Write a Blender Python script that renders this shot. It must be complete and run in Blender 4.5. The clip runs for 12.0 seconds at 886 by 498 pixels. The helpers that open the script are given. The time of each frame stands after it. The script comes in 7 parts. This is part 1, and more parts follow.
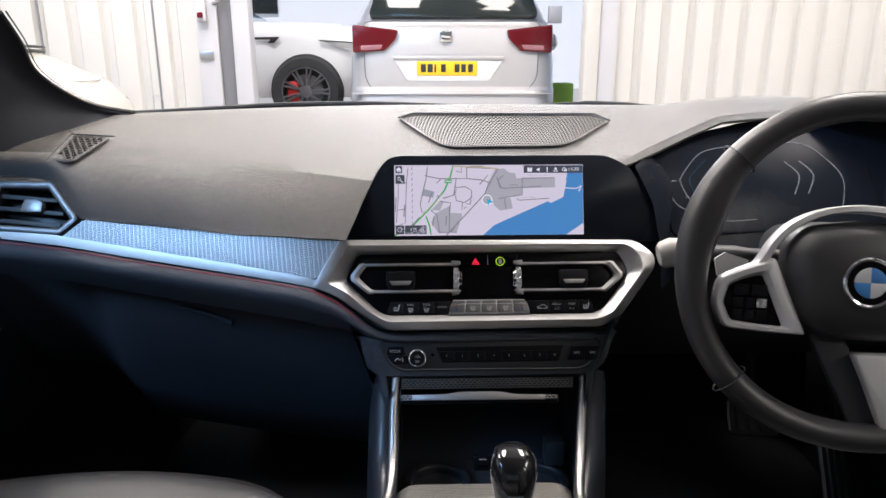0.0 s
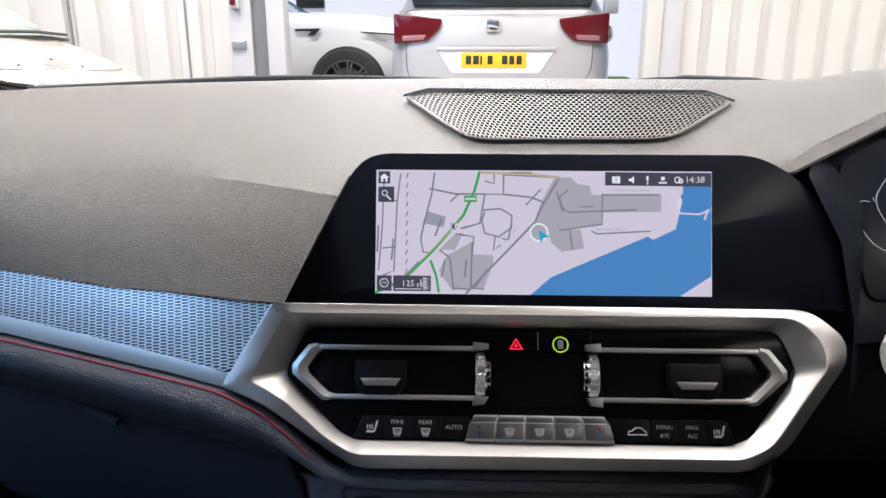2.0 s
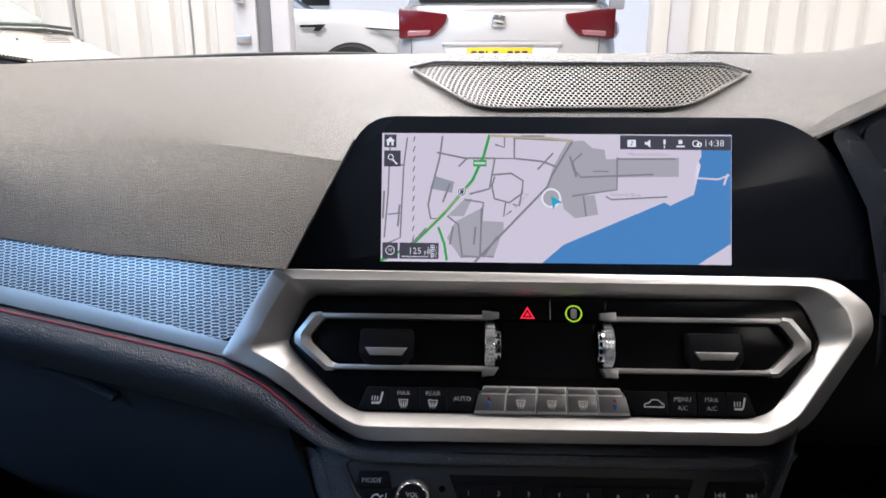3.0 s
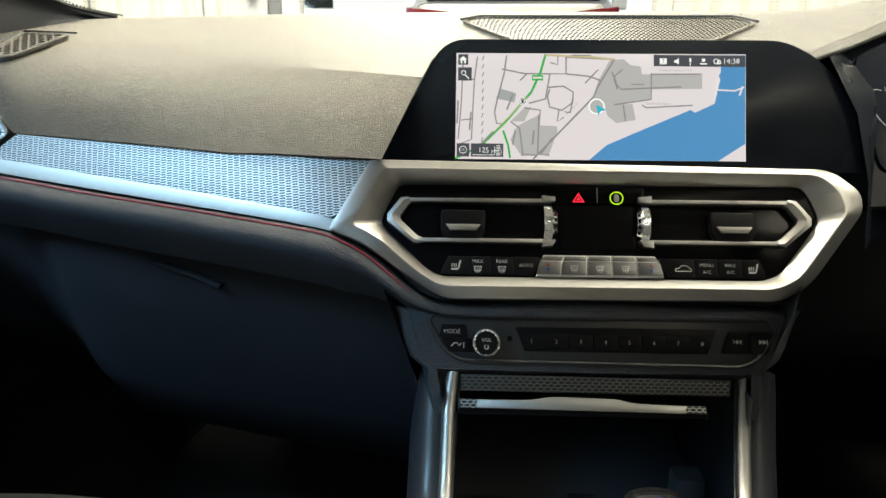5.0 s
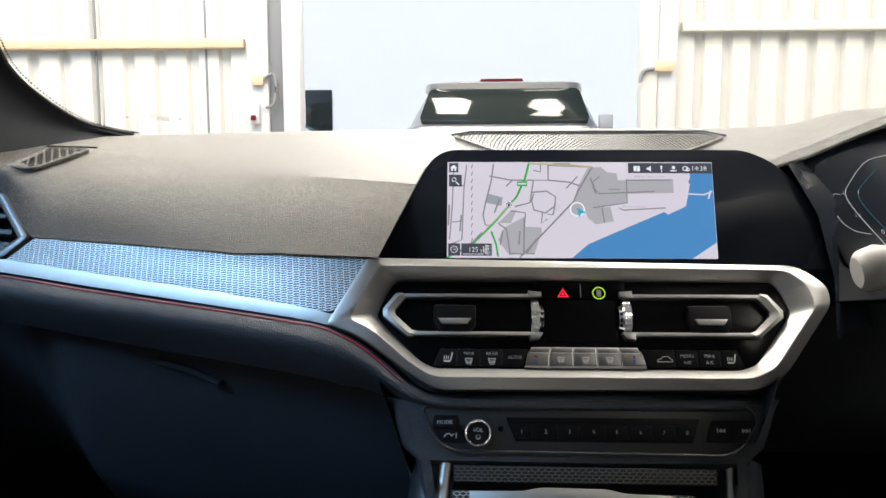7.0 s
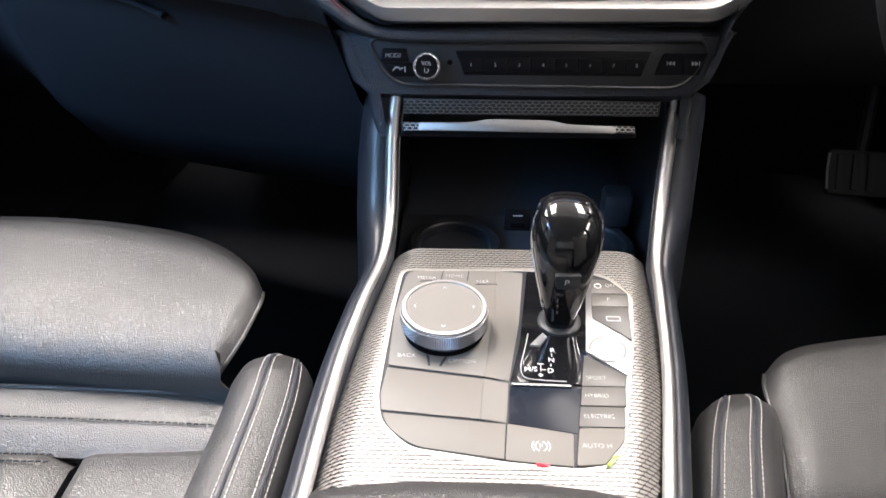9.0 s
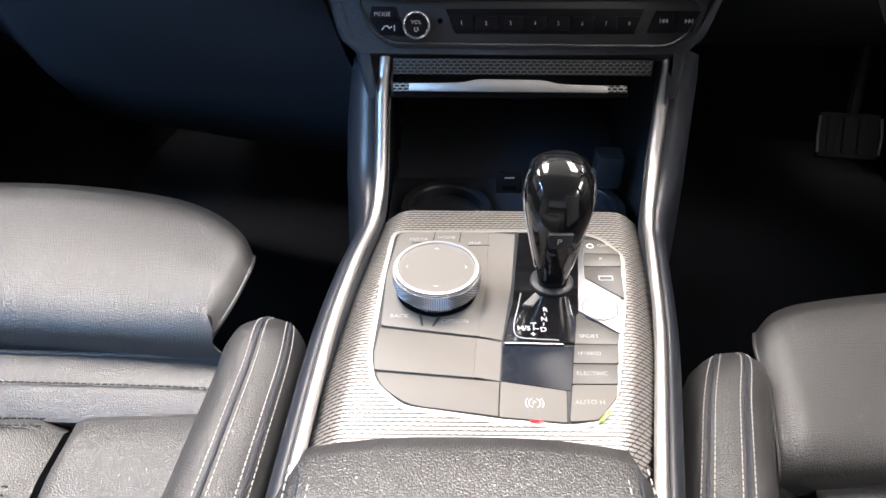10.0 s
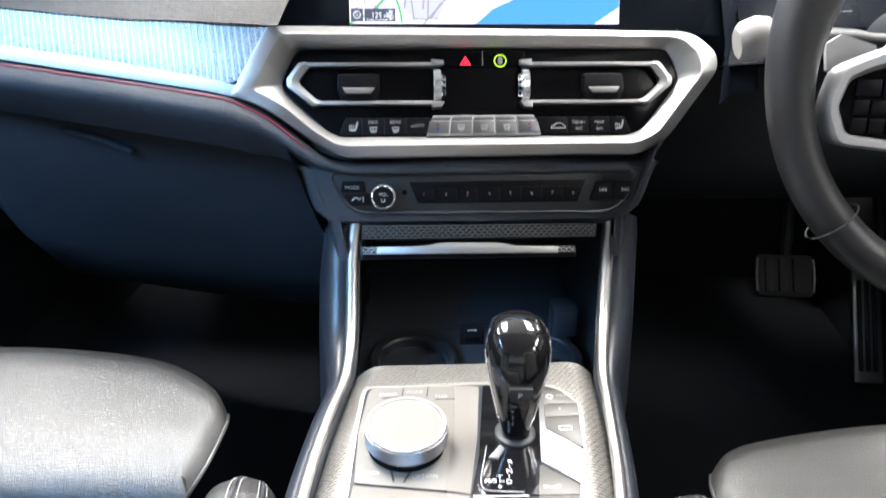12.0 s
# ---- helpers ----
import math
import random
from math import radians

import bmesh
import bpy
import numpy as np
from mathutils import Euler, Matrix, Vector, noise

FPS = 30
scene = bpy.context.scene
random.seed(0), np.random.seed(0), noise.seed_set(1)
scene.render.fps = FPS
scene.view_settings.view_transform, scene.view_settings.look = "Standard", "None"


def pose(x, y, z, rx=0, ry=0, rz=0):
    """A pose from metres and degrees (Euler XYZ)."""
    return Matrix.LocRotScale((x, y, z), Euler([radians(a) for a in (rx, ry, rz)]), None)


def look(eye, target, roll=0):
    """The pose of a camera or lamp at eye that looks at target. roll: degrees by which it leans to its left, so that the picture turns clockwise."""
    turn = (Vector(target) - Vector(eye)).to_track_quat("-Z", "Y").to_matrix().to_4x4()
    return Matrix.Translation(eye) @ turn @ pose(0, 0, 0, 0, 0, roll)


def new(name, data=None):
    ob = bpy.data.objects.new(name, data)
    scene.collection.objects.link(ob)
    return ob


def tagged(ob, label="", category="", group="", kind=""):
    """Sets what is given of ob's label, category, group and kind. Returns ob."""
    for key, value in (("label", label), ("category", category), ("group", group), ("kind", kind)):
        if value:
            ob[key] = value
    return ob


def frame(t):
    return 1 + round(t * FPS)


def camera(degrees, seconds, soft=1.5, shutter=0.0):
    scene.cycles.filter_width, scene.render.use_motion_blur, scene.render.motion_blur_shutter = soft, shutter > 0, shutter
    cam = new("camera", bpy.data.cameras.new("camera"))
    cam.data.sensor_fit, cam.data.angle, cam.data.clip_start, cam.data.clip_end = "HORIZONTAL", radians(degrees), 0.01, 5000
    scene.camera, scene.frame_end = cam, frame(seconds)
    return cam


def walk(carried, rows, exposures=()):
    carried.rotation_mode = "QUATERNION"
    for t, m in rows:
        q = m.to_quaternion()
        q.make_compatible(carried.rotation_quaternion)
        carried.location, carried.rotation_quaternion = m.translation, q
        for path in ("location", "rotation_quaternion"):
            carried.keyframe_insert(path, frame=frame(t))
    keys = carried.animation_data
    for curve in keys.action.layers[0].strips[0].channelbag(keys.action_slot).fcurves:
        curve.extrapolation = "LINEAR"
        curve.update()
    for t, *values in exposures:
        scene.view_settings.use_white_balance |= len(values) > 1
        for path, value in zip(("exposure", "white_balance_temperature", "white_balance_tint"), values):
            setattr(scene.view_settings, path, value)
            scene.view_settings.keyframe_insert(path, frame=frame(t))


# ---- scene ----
cam = camera(64.6, 12.0, shutter=0.25)
PATH = [
    (0, (-0.068, -0.93, 1.126), (-0.019, 0.994, 0.583), 0.0),
    (0.5, (-0.068, -0.822, 1.117), (-0.074, 1.101, 0.567), 0.0),
    (1, (-0.067, -0.7, 1.099), (-0.112, 1.223, 0.551), -0.0),
    (1.5, (-0.049, -0.618, 1.085), (-0.119, 1.303, 0.533), -0.1),
    (2, (-0.038, -0.547, 1.071), (-0.119, 1.375, 0.522), -0.0),
    (2.5, (-0.044, -0.521, 1.067), (-0.137, 1.401, 0.521), 0.0),
    (3, (-0.041, -0.535, 1.044), (-0.135, 1.385, 0.492), 0.0),
    (3.5, (-0.058, -0.565, 1.012), (-0.158, 1.353, 0.454), -0.1),
    (3.7, (-0.063, -0.578, 0.998), (-0.167, 1.339, 0.437), -0.1),
    (5.3, (-0.097, -0.675, 0.987), (-0.188, 1.254, 0.466), 0.2),
    (5.5, (-0.101, -0.684, 0.992), (-0.197, 1.251, 0.496), 0.1),
    (6, (-0.095, -0.689, 0.977), (-0.181, 1.272, 0.595), 0.2),
    (6.5, (-0.086, -0.693, 0.98), (-0.176, 1.291, 0.747), 0.1),
    (6.7, (-0.086, -0.695, 0.979), (-0.172, 1.293, 0.78), 0.0),
    (8.3, (-0.068, -0.694, 0.974), (-0.124, 1.147, 0.196), 0.2),
    (8.5, (-0.069, -0.69, 0.974), (-0.115, 1.08, 0.044), 0.2),
    (9, (-0.052, -0.689, 0.976), (-0.094, 0.937, -0.188), 0.1),
    (9.5, (-0.053, -0.689, 0.972), (-0.081, 0.891, -0.253), 0.2),
    (10, (-0.053, -0.691, 0.969), (-0.067, 0.885, -0.262), 0.2),
    (10.5, (-0.055, -0.705, 0.99), (-0.048, 0.871, -0.242), 0.3),
    (11, (-0.052, -0.712, 1.004), (-0.022, 0.876, -0.212), 0.3),
    (11.5, (-0.054, -0.711, 1.003), (0.007, 0.919, -0.155), 0.4),
    (11.8, (-0.061, -0.716, 1.001), (0.04, 1.012, -0.001), 0.8),
    (12, (-0.055, -0.715, 1.006), (0.034, 1.064, 0.097), 0.6),
]
EXPOSURES = [(0, -0.12, 6050, 14), (3.7, -0.15, 6050, 14), (5.3, 0.2, 7100, -4), (6.0, 0.12, 7100, -4), (6.5, -0.05, 6700, 2), (8.3, 0.5, 6000, 10), (9.0, 0.65, 6050, 14), (11.5, 0.65, 6050, 14), (12, 1.2, 5780, 8)]
walk(cam, [(t, look(e, g, r)) for t, e, g, r in PATH],
     exposures=EXPOSURES)

# ---- daylight ----
world = bpy.data.worlds.new("sky")
scene.world = world
world.use_nodes = True
wn = world.node_tree.nodes
sky = wn.new("ShaderNodeTexSky")
sky.sky_type, sky.sun_disc = "NISHITA", False
sky.sun_elevation, sky.sun_rotation = radians(50), radians(215)
wn["Background"].inputs[1].default_value = 0.15
world.node_tree.links.new(sky.outputs[0], wn["Background"].inputs[0])


def lamp(name, kind, energy, m, color=(1, 1, 1), **more):
    data = bpy.data.lights.new(name, kind)
    data.energy, data.color = energy, color
    for key, value in more.items():
        if key == "size":
            data.shape, data.size, data.size_y = "RECTANGLE", value[0], value[1]
        if key == "angle":
            data.angle = value
    ob = new(name, data)
    ob.matrix_world = m
    return ob


lamp("sun", "SUN", 4.0, look((-3, -6, 16), (0, 1, 0)), (1, 0.95, 0.88), angle=radians(0.53))
# rooflights of the workshop: daylight falls through translucent strips in the roof
WARM, BLUE = (1.0, 0.9, 0.775), (0.36, 0.64, 1.0)
for rx, front, rear, tint in ((-4.6, 390, 700, BLUE), (-1.6, 430, 80, BLUE), (1.9, 310, 45, WARM), (4.6, 280, 210, WARM)):
    lamp("rooflight", "AREA", front, pose(rx, 1.8, 4.92), WARM, size=(1.1, 3.0))
    # unseen rear lamps, added and tinted for blue and warm reflections in the cabin
    lamp("rooflight", "AREA", rear, pose(rx, -4.2, 4.92), tint, size=(1.1, 4.4))

# daylight that falls in through the upper part of the open doorway
lamp("doorway_daylight", "AREA", 205, look((-0.1, 4.5, 3.05), (-0.1, 0.0, 1.6)), (1.0, 0.93, 0.84), size=(2.3, 0.9))

# ---- materials ----


def mat(name, color, rough=0.5, metal=0.0, bump=0.0, scale=400.0, vary=0.12, coat=0.0, kind="NOISE", spec=0.5, big=6.0, emit=0.0, coat_rough=0.06, creases=0.22, sheen=0.0):
    """A surface with grain in colour and relief at two scales; sizes in metres of the object's own space."""
    m = bpy.data.materials.new(name)
    m.use_nodes = True
    n, l = m.node_tree.nodes, m.node_tree.links
    b = n["Principled BSDF"]
    b.inputs["Metallic"].default_value = metal
    b.inputs["Specular IOR Level"].default_value = spec
    b.inputs["Coat Weight"].default_value = coat
    b.inputs["Coat Roughness"].default_value = coat_rough
    b.inputs["Sheen Weight"].default_value, b.inputs["Sheen Roughness"].default_value = sheen, 0.3
    b.inputs["Sheen Tint"].default_value = (1, 0.94, 0.86, 1)
    co = n.new("ShaderNodeTexCoord")
    wide = n.new("ShaderNodeTexNoise")
    wide.inputs["Scale"].default_value, wide.inputs["Detail"].default_value = big, 5
    l.new(co.outputs["Object"], wide.inputs["Vector"])
    if kind == "VORONOI":
        fine = n.new("ShaderNodeTexVoronoi")
        fine.feature = "DISTANCE_TO_EDGE"
        fine.inputs["Scale"].default_value = scale
        grain = fine.outputs["Distance"]
        shape = n.new("ShaderNodeMapRange")
        shape.inputs["From Max"].default_value = 0.25
        l.new(grain, shape.inputs["Value"])
        grain = shape.outputs["Result"]
    else:
        fine = n.new("ShaderNodeTexNoise")
        fine.inputs["Scale"].default_value, fine.inputs["Detail"].default_value = scale, 3
        grain = fine.outputs["Fac"]
    wob = n.new("ShaderNodeMix")
    wob.data_type = "VECTOR"
    wob.inputs["Factor"].default_value = 0.0007 if kind == "VORONOI" else 0.0
    wv = n.new("ShaderNodeTexNoise")
    wv.inputs["Scale"].default_value = scale * 0.3
    l.new(co.outputs["Object"], wv.inputs["Vector"])
    l.new(co.outputs["Object"], wob.inputs["A"])
    l.new(wv.outputs["Color"], wob.inputs["B"])
    l.new(wob.outputs["Result"], fine.inputs["Vector"])
    mixv = n.new("ShaderNodeMath")
    mixv.operation = "MULTIPLY_ADD"
    mixv.inputs[1].default_value, mixv.inputs[2].default_value = 0.6, 0.2
    l.new(wide.outputs["Fac"], mixv.inputs[0])
    col = n.new("ShaderNodeMix")
    col.data_type = "RGBA"
    col.inputs["A"].default_value = (*[max(0, c * (1 - vary)) for c in color], 1)
    col.inputs["B"].default_value = (*[min(1, c * (1 + vary)) for c in color], 1)
    l.new(mixv.outputs[0], col.inputs["Factor"])
    if kind == "VORONOI":
        # colour darkens towards the edges of the grain cells
        crease_tone = n.new("ShaderNodeMapRange")
        crease_tone.inputs["To Min"].default_value = 1 - creases
        l.new(grain, crease_tone.inputs["Value"])
        tone = n.new("ShaderNodeMix")
        tone.data_type, tone.blend_type = "RGBA", "MULTIPLY"
        tone.inputs["Factor"].default_value = 1
        l.new(col.outputs["Result"], tone.inputs["A"])
        l.new(crease_tone.outputs["Result"], tone.inputs["B"])
        l.new(tone.outputs["Result"], b.inputs["Base Color"])
    else:
        l.new(col.outputs["Result"], b.inputs["Base Color"])
    ro = n.new("ShaderNodeMapRange")
    ro.inputs["To Min"].default_value, ro.inputs["To Max"].default_value = max(0, rough - 0.07), min(1, rough + 0.07)
    l.new(wide.outputs["Fac"], ro.inputs["Value"])
    l.new(ro.outputs["Result"], b.inputs["Roughness"])
    if bump:
        bp = n.new("ShaderNodeBump")
        bp.inputs["Strength"].default_value, bp.inputs["Distance"].default_value = bump, 0.5 / scale
        l.new(grain, bp.inputs["Height"])
        l.new(bp.outputs["Normal"], b.inputs["Normal"])
    if emit:
        b.inputs["Emission Color"].default_value = (*color, 1)
        b.inputs["Emission Strength"].default_value = emit
    return m


def glass(name, tint=(1, 1, 1), gloss=0.02):
    m = bpy.data.materials.new(name)
    m.use_nodes = True
    n, l = m.node_tree.nodes, m.node_tree.links
    out = n["Material Output"]
    tr, gl, mx = n.new("ShaderNodeBsdfTransparent"), n.new("ShaderNodeBsdfGlossy"), n.new("ShaderNodeMixShader")
    mx.inputs[0].default_value = 0.045
    tr.inputs[0].default_value = (*tint, 1)
    gl.inputs["Roughness"].default_value = gloss
    l.new(tr.outputs[0], mx.inputs[1])
    l.new(gl.outputs[0], mx.inputs[2])
    l.new(mx.outputs[0], out.inputs[0])
    return m


DASH = mat("dash_skin", (0.027, 0.0255, 0.0245), 0.46, spec=0.5, bump=0.52, scale=640, kind="VORONOI", vary=0.1, big=9, creases=0.3, sheen=0.8)
DASH_LOW = mat("dash_lower_skin", (0.036, 0.042, 0.055), 0.46, spec=0.5, bump=0.6, scale=620, kind="VORONOI", vary=0.1)
LEATHER = mat("black_leather", (0.034, 0.0335, 0.034), 0.39, spec=0.95, bump=0.33, scale=600, kind="VORONOI", vary=0.14, big=7, creases=0.1)
RIM_LEATHER = mat("rim_leather", (0.03, 0.03, 0.032), 0.36, spec=0.5, bump=0.1, scale=1300, kind="VORONOI")
SILVER = mat("satin_silver", (0.46, 0.455, 0.45), 0.42, 1.0, bump=0.03, scale=1800, vary=0.04)
# darker copy of the satin silver, with shade put into its colour
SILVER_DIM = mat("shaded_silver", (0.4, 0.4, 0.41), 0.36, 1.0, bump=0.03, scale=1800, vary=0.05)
SPOKE = mat("silver_spoke_paint", (0.52, 0.52, 0.53), 0.36, 0.35, vary=0.04, coat=0.2)
CHROME = mat("chrome", (0.75, 0.75, 0.76), 0.12, 1.0, vary=0.03)

CHROME_DIM = mat("dim_chrome", (0.36, 0.36, 0.375), 0.34, 1.0, vary=0.05)


def knurled(name, count, lead, tone=0.5):
    """Turned metal with a diamond relief round the z axis."""
    m = mat(name, (tone, tone, tone * 1.02), 0.24, 1.0, vary=0.05)
    n, l = m.node_tree.nodes, m.node_tree.links
    b = n["Principled BSDF"]
    co, sep = n.new("ShaderNodeTexCoord"), n.new("ShaderNodeSeparateXYZ")
    l.new(co.outputs["Object"], sep.inputs[0])

    def op(kind, a, c, d=0.0):
        x = n.new("ShaderNodeMath")
        x.operation = kind
        for i, v in enumerate((a, c, d)):
            if isinstance(v, (int, float)):
                x.inputs[i].default_value = v
            else:
                l.new(v, x.inputs[i])
        return x.outputs[0]

    turn = op("MULTIPLY", op("ARCTAN2", sep.outputs["Y"], sep.outputs["X"]), count / 2)
    rise = op("MULTIPLY", sep.outputs["Z"], lead)
    cross = op("MULTIPLY", op("ABSOLUTE", op("SINE", op("ADD", turn, rise), 0.0), 0.0), op("ABSOLUTE", op("SINE", op("SUBTRACT", turn, rise), 0.0), 0.0))
    bp = n.new("ShaderNodeBump")
    bp.inputs["Strength"].default_value, bp.inputs["Distance"].default_value = 0.9, 0.0007
    l.new(cross, bp.inputs["Height"])
    l.new(bp.outputs["Normal"], b.inputs["Normal"])
    return m


KNURL = knurled("knurled_chrome", 96, 1600)
KNURL_SMALL = knurled("fine_knurled_chrome", 44, 2200)
GLOSS = mat("gloss_black", (0.005, 0.005, 0.006), 0.16, spec=0.06, vary=0.2)
PIANO = mat("piano_black", (0.006, 0.006, 0.007), 0.08, coat=0.6, vary=0.2)
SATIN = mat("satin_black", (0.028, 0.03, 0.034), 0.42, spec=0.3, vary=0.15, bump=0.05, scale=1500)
BEZEL = mat("display_glass", (0.010, 0.013, 0.020), 0.26, spec=0.1, vary=0.1)
BUTTON = mat("button_black", (0.006, 0.006, 0.008), 0.4, spec=0.12, vary=0.12, bump=0.05, scale=1400)
PANEL = mat("console_grey", (0.135, 0.125, 0.111), 0.55, vary=0.06, bump=0.05, scale=1500)
CUBBY = mat("cubby_plastic", (0.045, 0.05, 0.06), 0.4, vary=0.15, bump=0.05, scale=1400)
CARPET = mat("carpet", (0.022, 0.024, 0.029), 0.95, bump=0.6, scale=900, vary=0.3, spec=0.1)
RUBBER = mat("rubber", (0.02, 0.02, 0.02), 0.75, bump=0.15, scale=300, vary=0.2)
# unseen lining made pale, to bounce fill light onto footwells and seats
HEADLINER = mat("headliner", (0.45, 0.44, 0.43), 0.9, bump=0.2, scale=700)
PILLAR = mat("pillar_cloth", (0.026, 0.028, 0.034), 0.85, spec=0.25, bump=0.35, scale=1100)
THREAD = mat("grey_thread", (0.42, 0.41, 0.4), 0.7, vary=0.1)
BLUE_PRINT = mat("blue_print", (0.02, 0.08, 0.28), 0.5)
REDTHREAD = mat("red_thread", (0.2, 0.012, 0.025), 0.6, vary=0.1)
LEGEND = mat("white_print", (0.55, 0.55, 0.56), 0.5, vary=0.02)
DIM_LEGEND = mat("grey_print", (0.42, 0.42, 0.43), 0.5, vary=0.02)
TRIM_ALU = mat("inlay_aluminium", (0.56, 0.556, 0.55), 0.46, 1.0, vary=0.04)
DECK_ALU = mat("deck_aluminium", (0.42, 0.405, 0.38), 0.5, 1.0, vary=0.04)
# same metal made darker: shade of scale faces and grooves put into colour
TRIM_FIELD = mat("inlay_shaded_face", (0.09, 0.094, 0.102), 0.42, 1.0, vary=0.05)
DARK_ALU = mat("shaded_scale_metal", (0.1, 0.1, 0.108), 0.3, 1.0, vary=0.05)
RAIL_SIDE = mat("console_flank_black", (0.022, 0.025, 0.032), 0.32, spec=0.4, vary=0.1, bump=0.03, scale=1500)
# silver of the side outlet, its dim light put into a darker tone
VENT_GREY = mat("vent_dim_silver", (0.2, 0.205, 0.215), 0.36, 0.8, vary=0.06)
STEEL_PAINT = mat("white_cladding", (0.5, 0.488, 0.462), 0.55, vary=0.07, big=1.3, bump=0.04, scale=30)
GREY_PAINT = mat("grey_steel", (0.46, 0.46, 0.48), 0.5, vary=0.1, big=3, bump=0.05, scale=60)
DARK_STEEL = mat("dark_steel", (0.16, 0.16, 0.17), 0.55, vary=0.15, big=4)
RUST = mat("rusty_rail", (0.5, 0.38, 0.26), 0.75, vary=0.35, big=14, bump=0.2, scale=90)
CONCRETE = mat("concrete", (0.33, 0.32, 0.3), 0.85, bump=0.3, scale=40, vary=0.2, big=1.2)
WHITE_CAR = mat("white_car_paint", (0.8, 0.8, 0.8), 0.3, coat=0.8, vary=0.02)
SILVER_CAR = mat("silver_car_paint", (0.5, 0.49, 0.49), 0.36, 0.35, coat=0.8, vary=0.03)
CREAM_CAR = mat("cream_car_paint", (0.38, 0.355, 0.31), 0.32, coat=0.8, vary=0.02)
TYRE = mat("tyre", (0.02, 0.02, 0.021), 0.8, vary=0.2)
ALLOY = mat("dark_alloy", (0.2, 0.2, 0.21), 0.35, 0.8, vary=0.1)
RED_LENS = mat("red_lens", (0.1, 0.004, 0.008), 0.15, spec=0.35, vary=0.15)
PINK_LENS = mat("pink_lens", (0.3, 0.13, 0.15), 0.15, coat=0.6, vary=0.2)
GREY_LENS = mat("grey_lens", (0.36, 0.37, 0.35), 0.12, coat=0.6, vary=0.35, big=30)
CLEAR_LENS = mat("clear_lens", (0.45, 0.45, 0.46), 0.1, coat=0.8, vary=0.1)
PLATE = mat("yellow_plate", (0.85, 0.5, 0.01), 0.4, vary=0.03)
INK = mat("black_ink", (0.015, 0.015, 0.015), 0.5)
CAR_GLASS = mat("dark_glass", (0.012, 0.018, 0.018), 0.04, vary=0.1)
RED_CALIPER = mat("red_caliper", (0.5, 0.02, 0.02), 0.4)
GREEN_BIN = mat("green_plastic", (0.3, 0.55, 0.05), 0.5)
WINDSCREEN = glass("windscreen_glass")


def lit(name, color, strength=1.0):
    m = bpy.data.materials.new(name)
    m.use_nodes = True
    n, l = m.node_tree.nodes, m.node_tree.links
    b = n["Principled BSDF"]
    b.inputs["Base Color"].default_value = (0.01, 0.01, 0.01, 1)
    b.inputs["Roughness"].default_value = 0.2
    b.inputs["Emission Color"].default_value = (*color, 1)
    b.inputs["Emission Strength"].default_value = strength
    return m


M_LAND = lit("map_land", (0.68, 0.61, 0.69), 1.0)
M_GREY = lit("map_block", (0.42, 0.40, 0.43), 1.0)
M_GREY2 = lit("map_block_dark", (0.33, 0.34, 0.38), 1.0)
M_ROAD = lit("map_road", (0.24, 0.23, 0.25), 1.0)
M_YEL = lit("map_yellow_road", (0.5, 0.42, 0.25), 1.0)
M_GREEN = lit("map_green_road", (0.05, 0.38, 0.09), 1.0)
M_WATER = lit("map_water", (0.07, 0.24, 0.52), 1.0)
M_DARK = lit("map_bar", (0.06, 0.06, 0.08), 1.0)
M_WHITE = lit("map_white", (0.85, 0.85, 0.88), 1.0)
M_CYAN = lit("map_arrow", (0.03, 0.4, 0.58), 1.0)
L_RED = lit("red_lamp", (0.9, 0.02, 0.05), 1.2)
L_GREEN = lit("green_lamp", (0.45, 0.75, 0.03), 1.0)
L_WHITE = lit("cluster_white", (0.6, 0.6, 0.62), 0.7)
L_BLUE = lit("cluster_blue", (0.02, 0.09, 0.13), 0.7)

# ---- building helpers ----


def knurl_drum(r, z0, z1, n, rows, d):
    """A drum whose skin is raised into small diamonds."""
    bm = bmesh.new()
    rings = []
    for j in range(rows + 1):
        z = z0 + (z1 - z0) * j / rows
        rings.append([bm.verts.new(((r + d * ((i + j) % 2)) * math.cos(2 * math.pi * i / n), (r + d * ((i + j) % 2)) * math.sin(2 * math.pi * i / n), z)) for i in range(n)])
    for a, b in zip(rings, rings[1:]):
        for i in range(n):
            bm.faces.new((a[i], a[(i + 1) % n], b[(i + 1) % n], b[i]))
    bm.faces.new(rings[0]), bm.faces.new(rings[-1])
    bmesh.ops.triangulate(bm, faces=bm.faces)
    return bm


WORLD = {}


def thing(name, at, label, category, group="", kind=""):
    ob = new(name)
    ob.empty_display_size = 0.05
    ob.matrix_basis = Matrix.Translation(at)
    WORLD[ob] = ob.matrix_basis.copy()
    return tagged(ob, label, category, group, kind)


def part(name, bm, material, parent=None, label="", m=None, smooth=40, kind=""):
    """Links a bmesh as one mesh object under a thing or a part; m is its own frame in the world."""
    me = bpy.data.meshes.new(name)
    bmesh.ops.recalc_face_normals(bm, faces=bm.faces)
    bm.to_mesh(me)
    bm.free()
    me.materials.append(material)
    if smooth:
        me.shade_smooth()
        me.set_sharp_from_angle(angle=radians(smooth))
    return place(name, me, parent, label, m, kind)


def place(name, me, parent=None, label="", m=None, kind=""):
    ob = new(name, me)
    m = m or Matrix()
    WORLD[ob] = m
    ob.matrix_basis = m
    if parent:
        ob.parent = parent
        ob.matrix_parent_inverse = WORLD[parent].inverted()
    return tagged(ob, label=label, kind=kind)


def basis(o, u, v):
    u = Vector(u).normalized()
    v = (Vector(v) - Vector(v).dot(u) * u).normalized()
    n = u.cross(v)
    return Matrix.Translation(o) @ Matrix((u, v, n)).transposed().to_4x4()


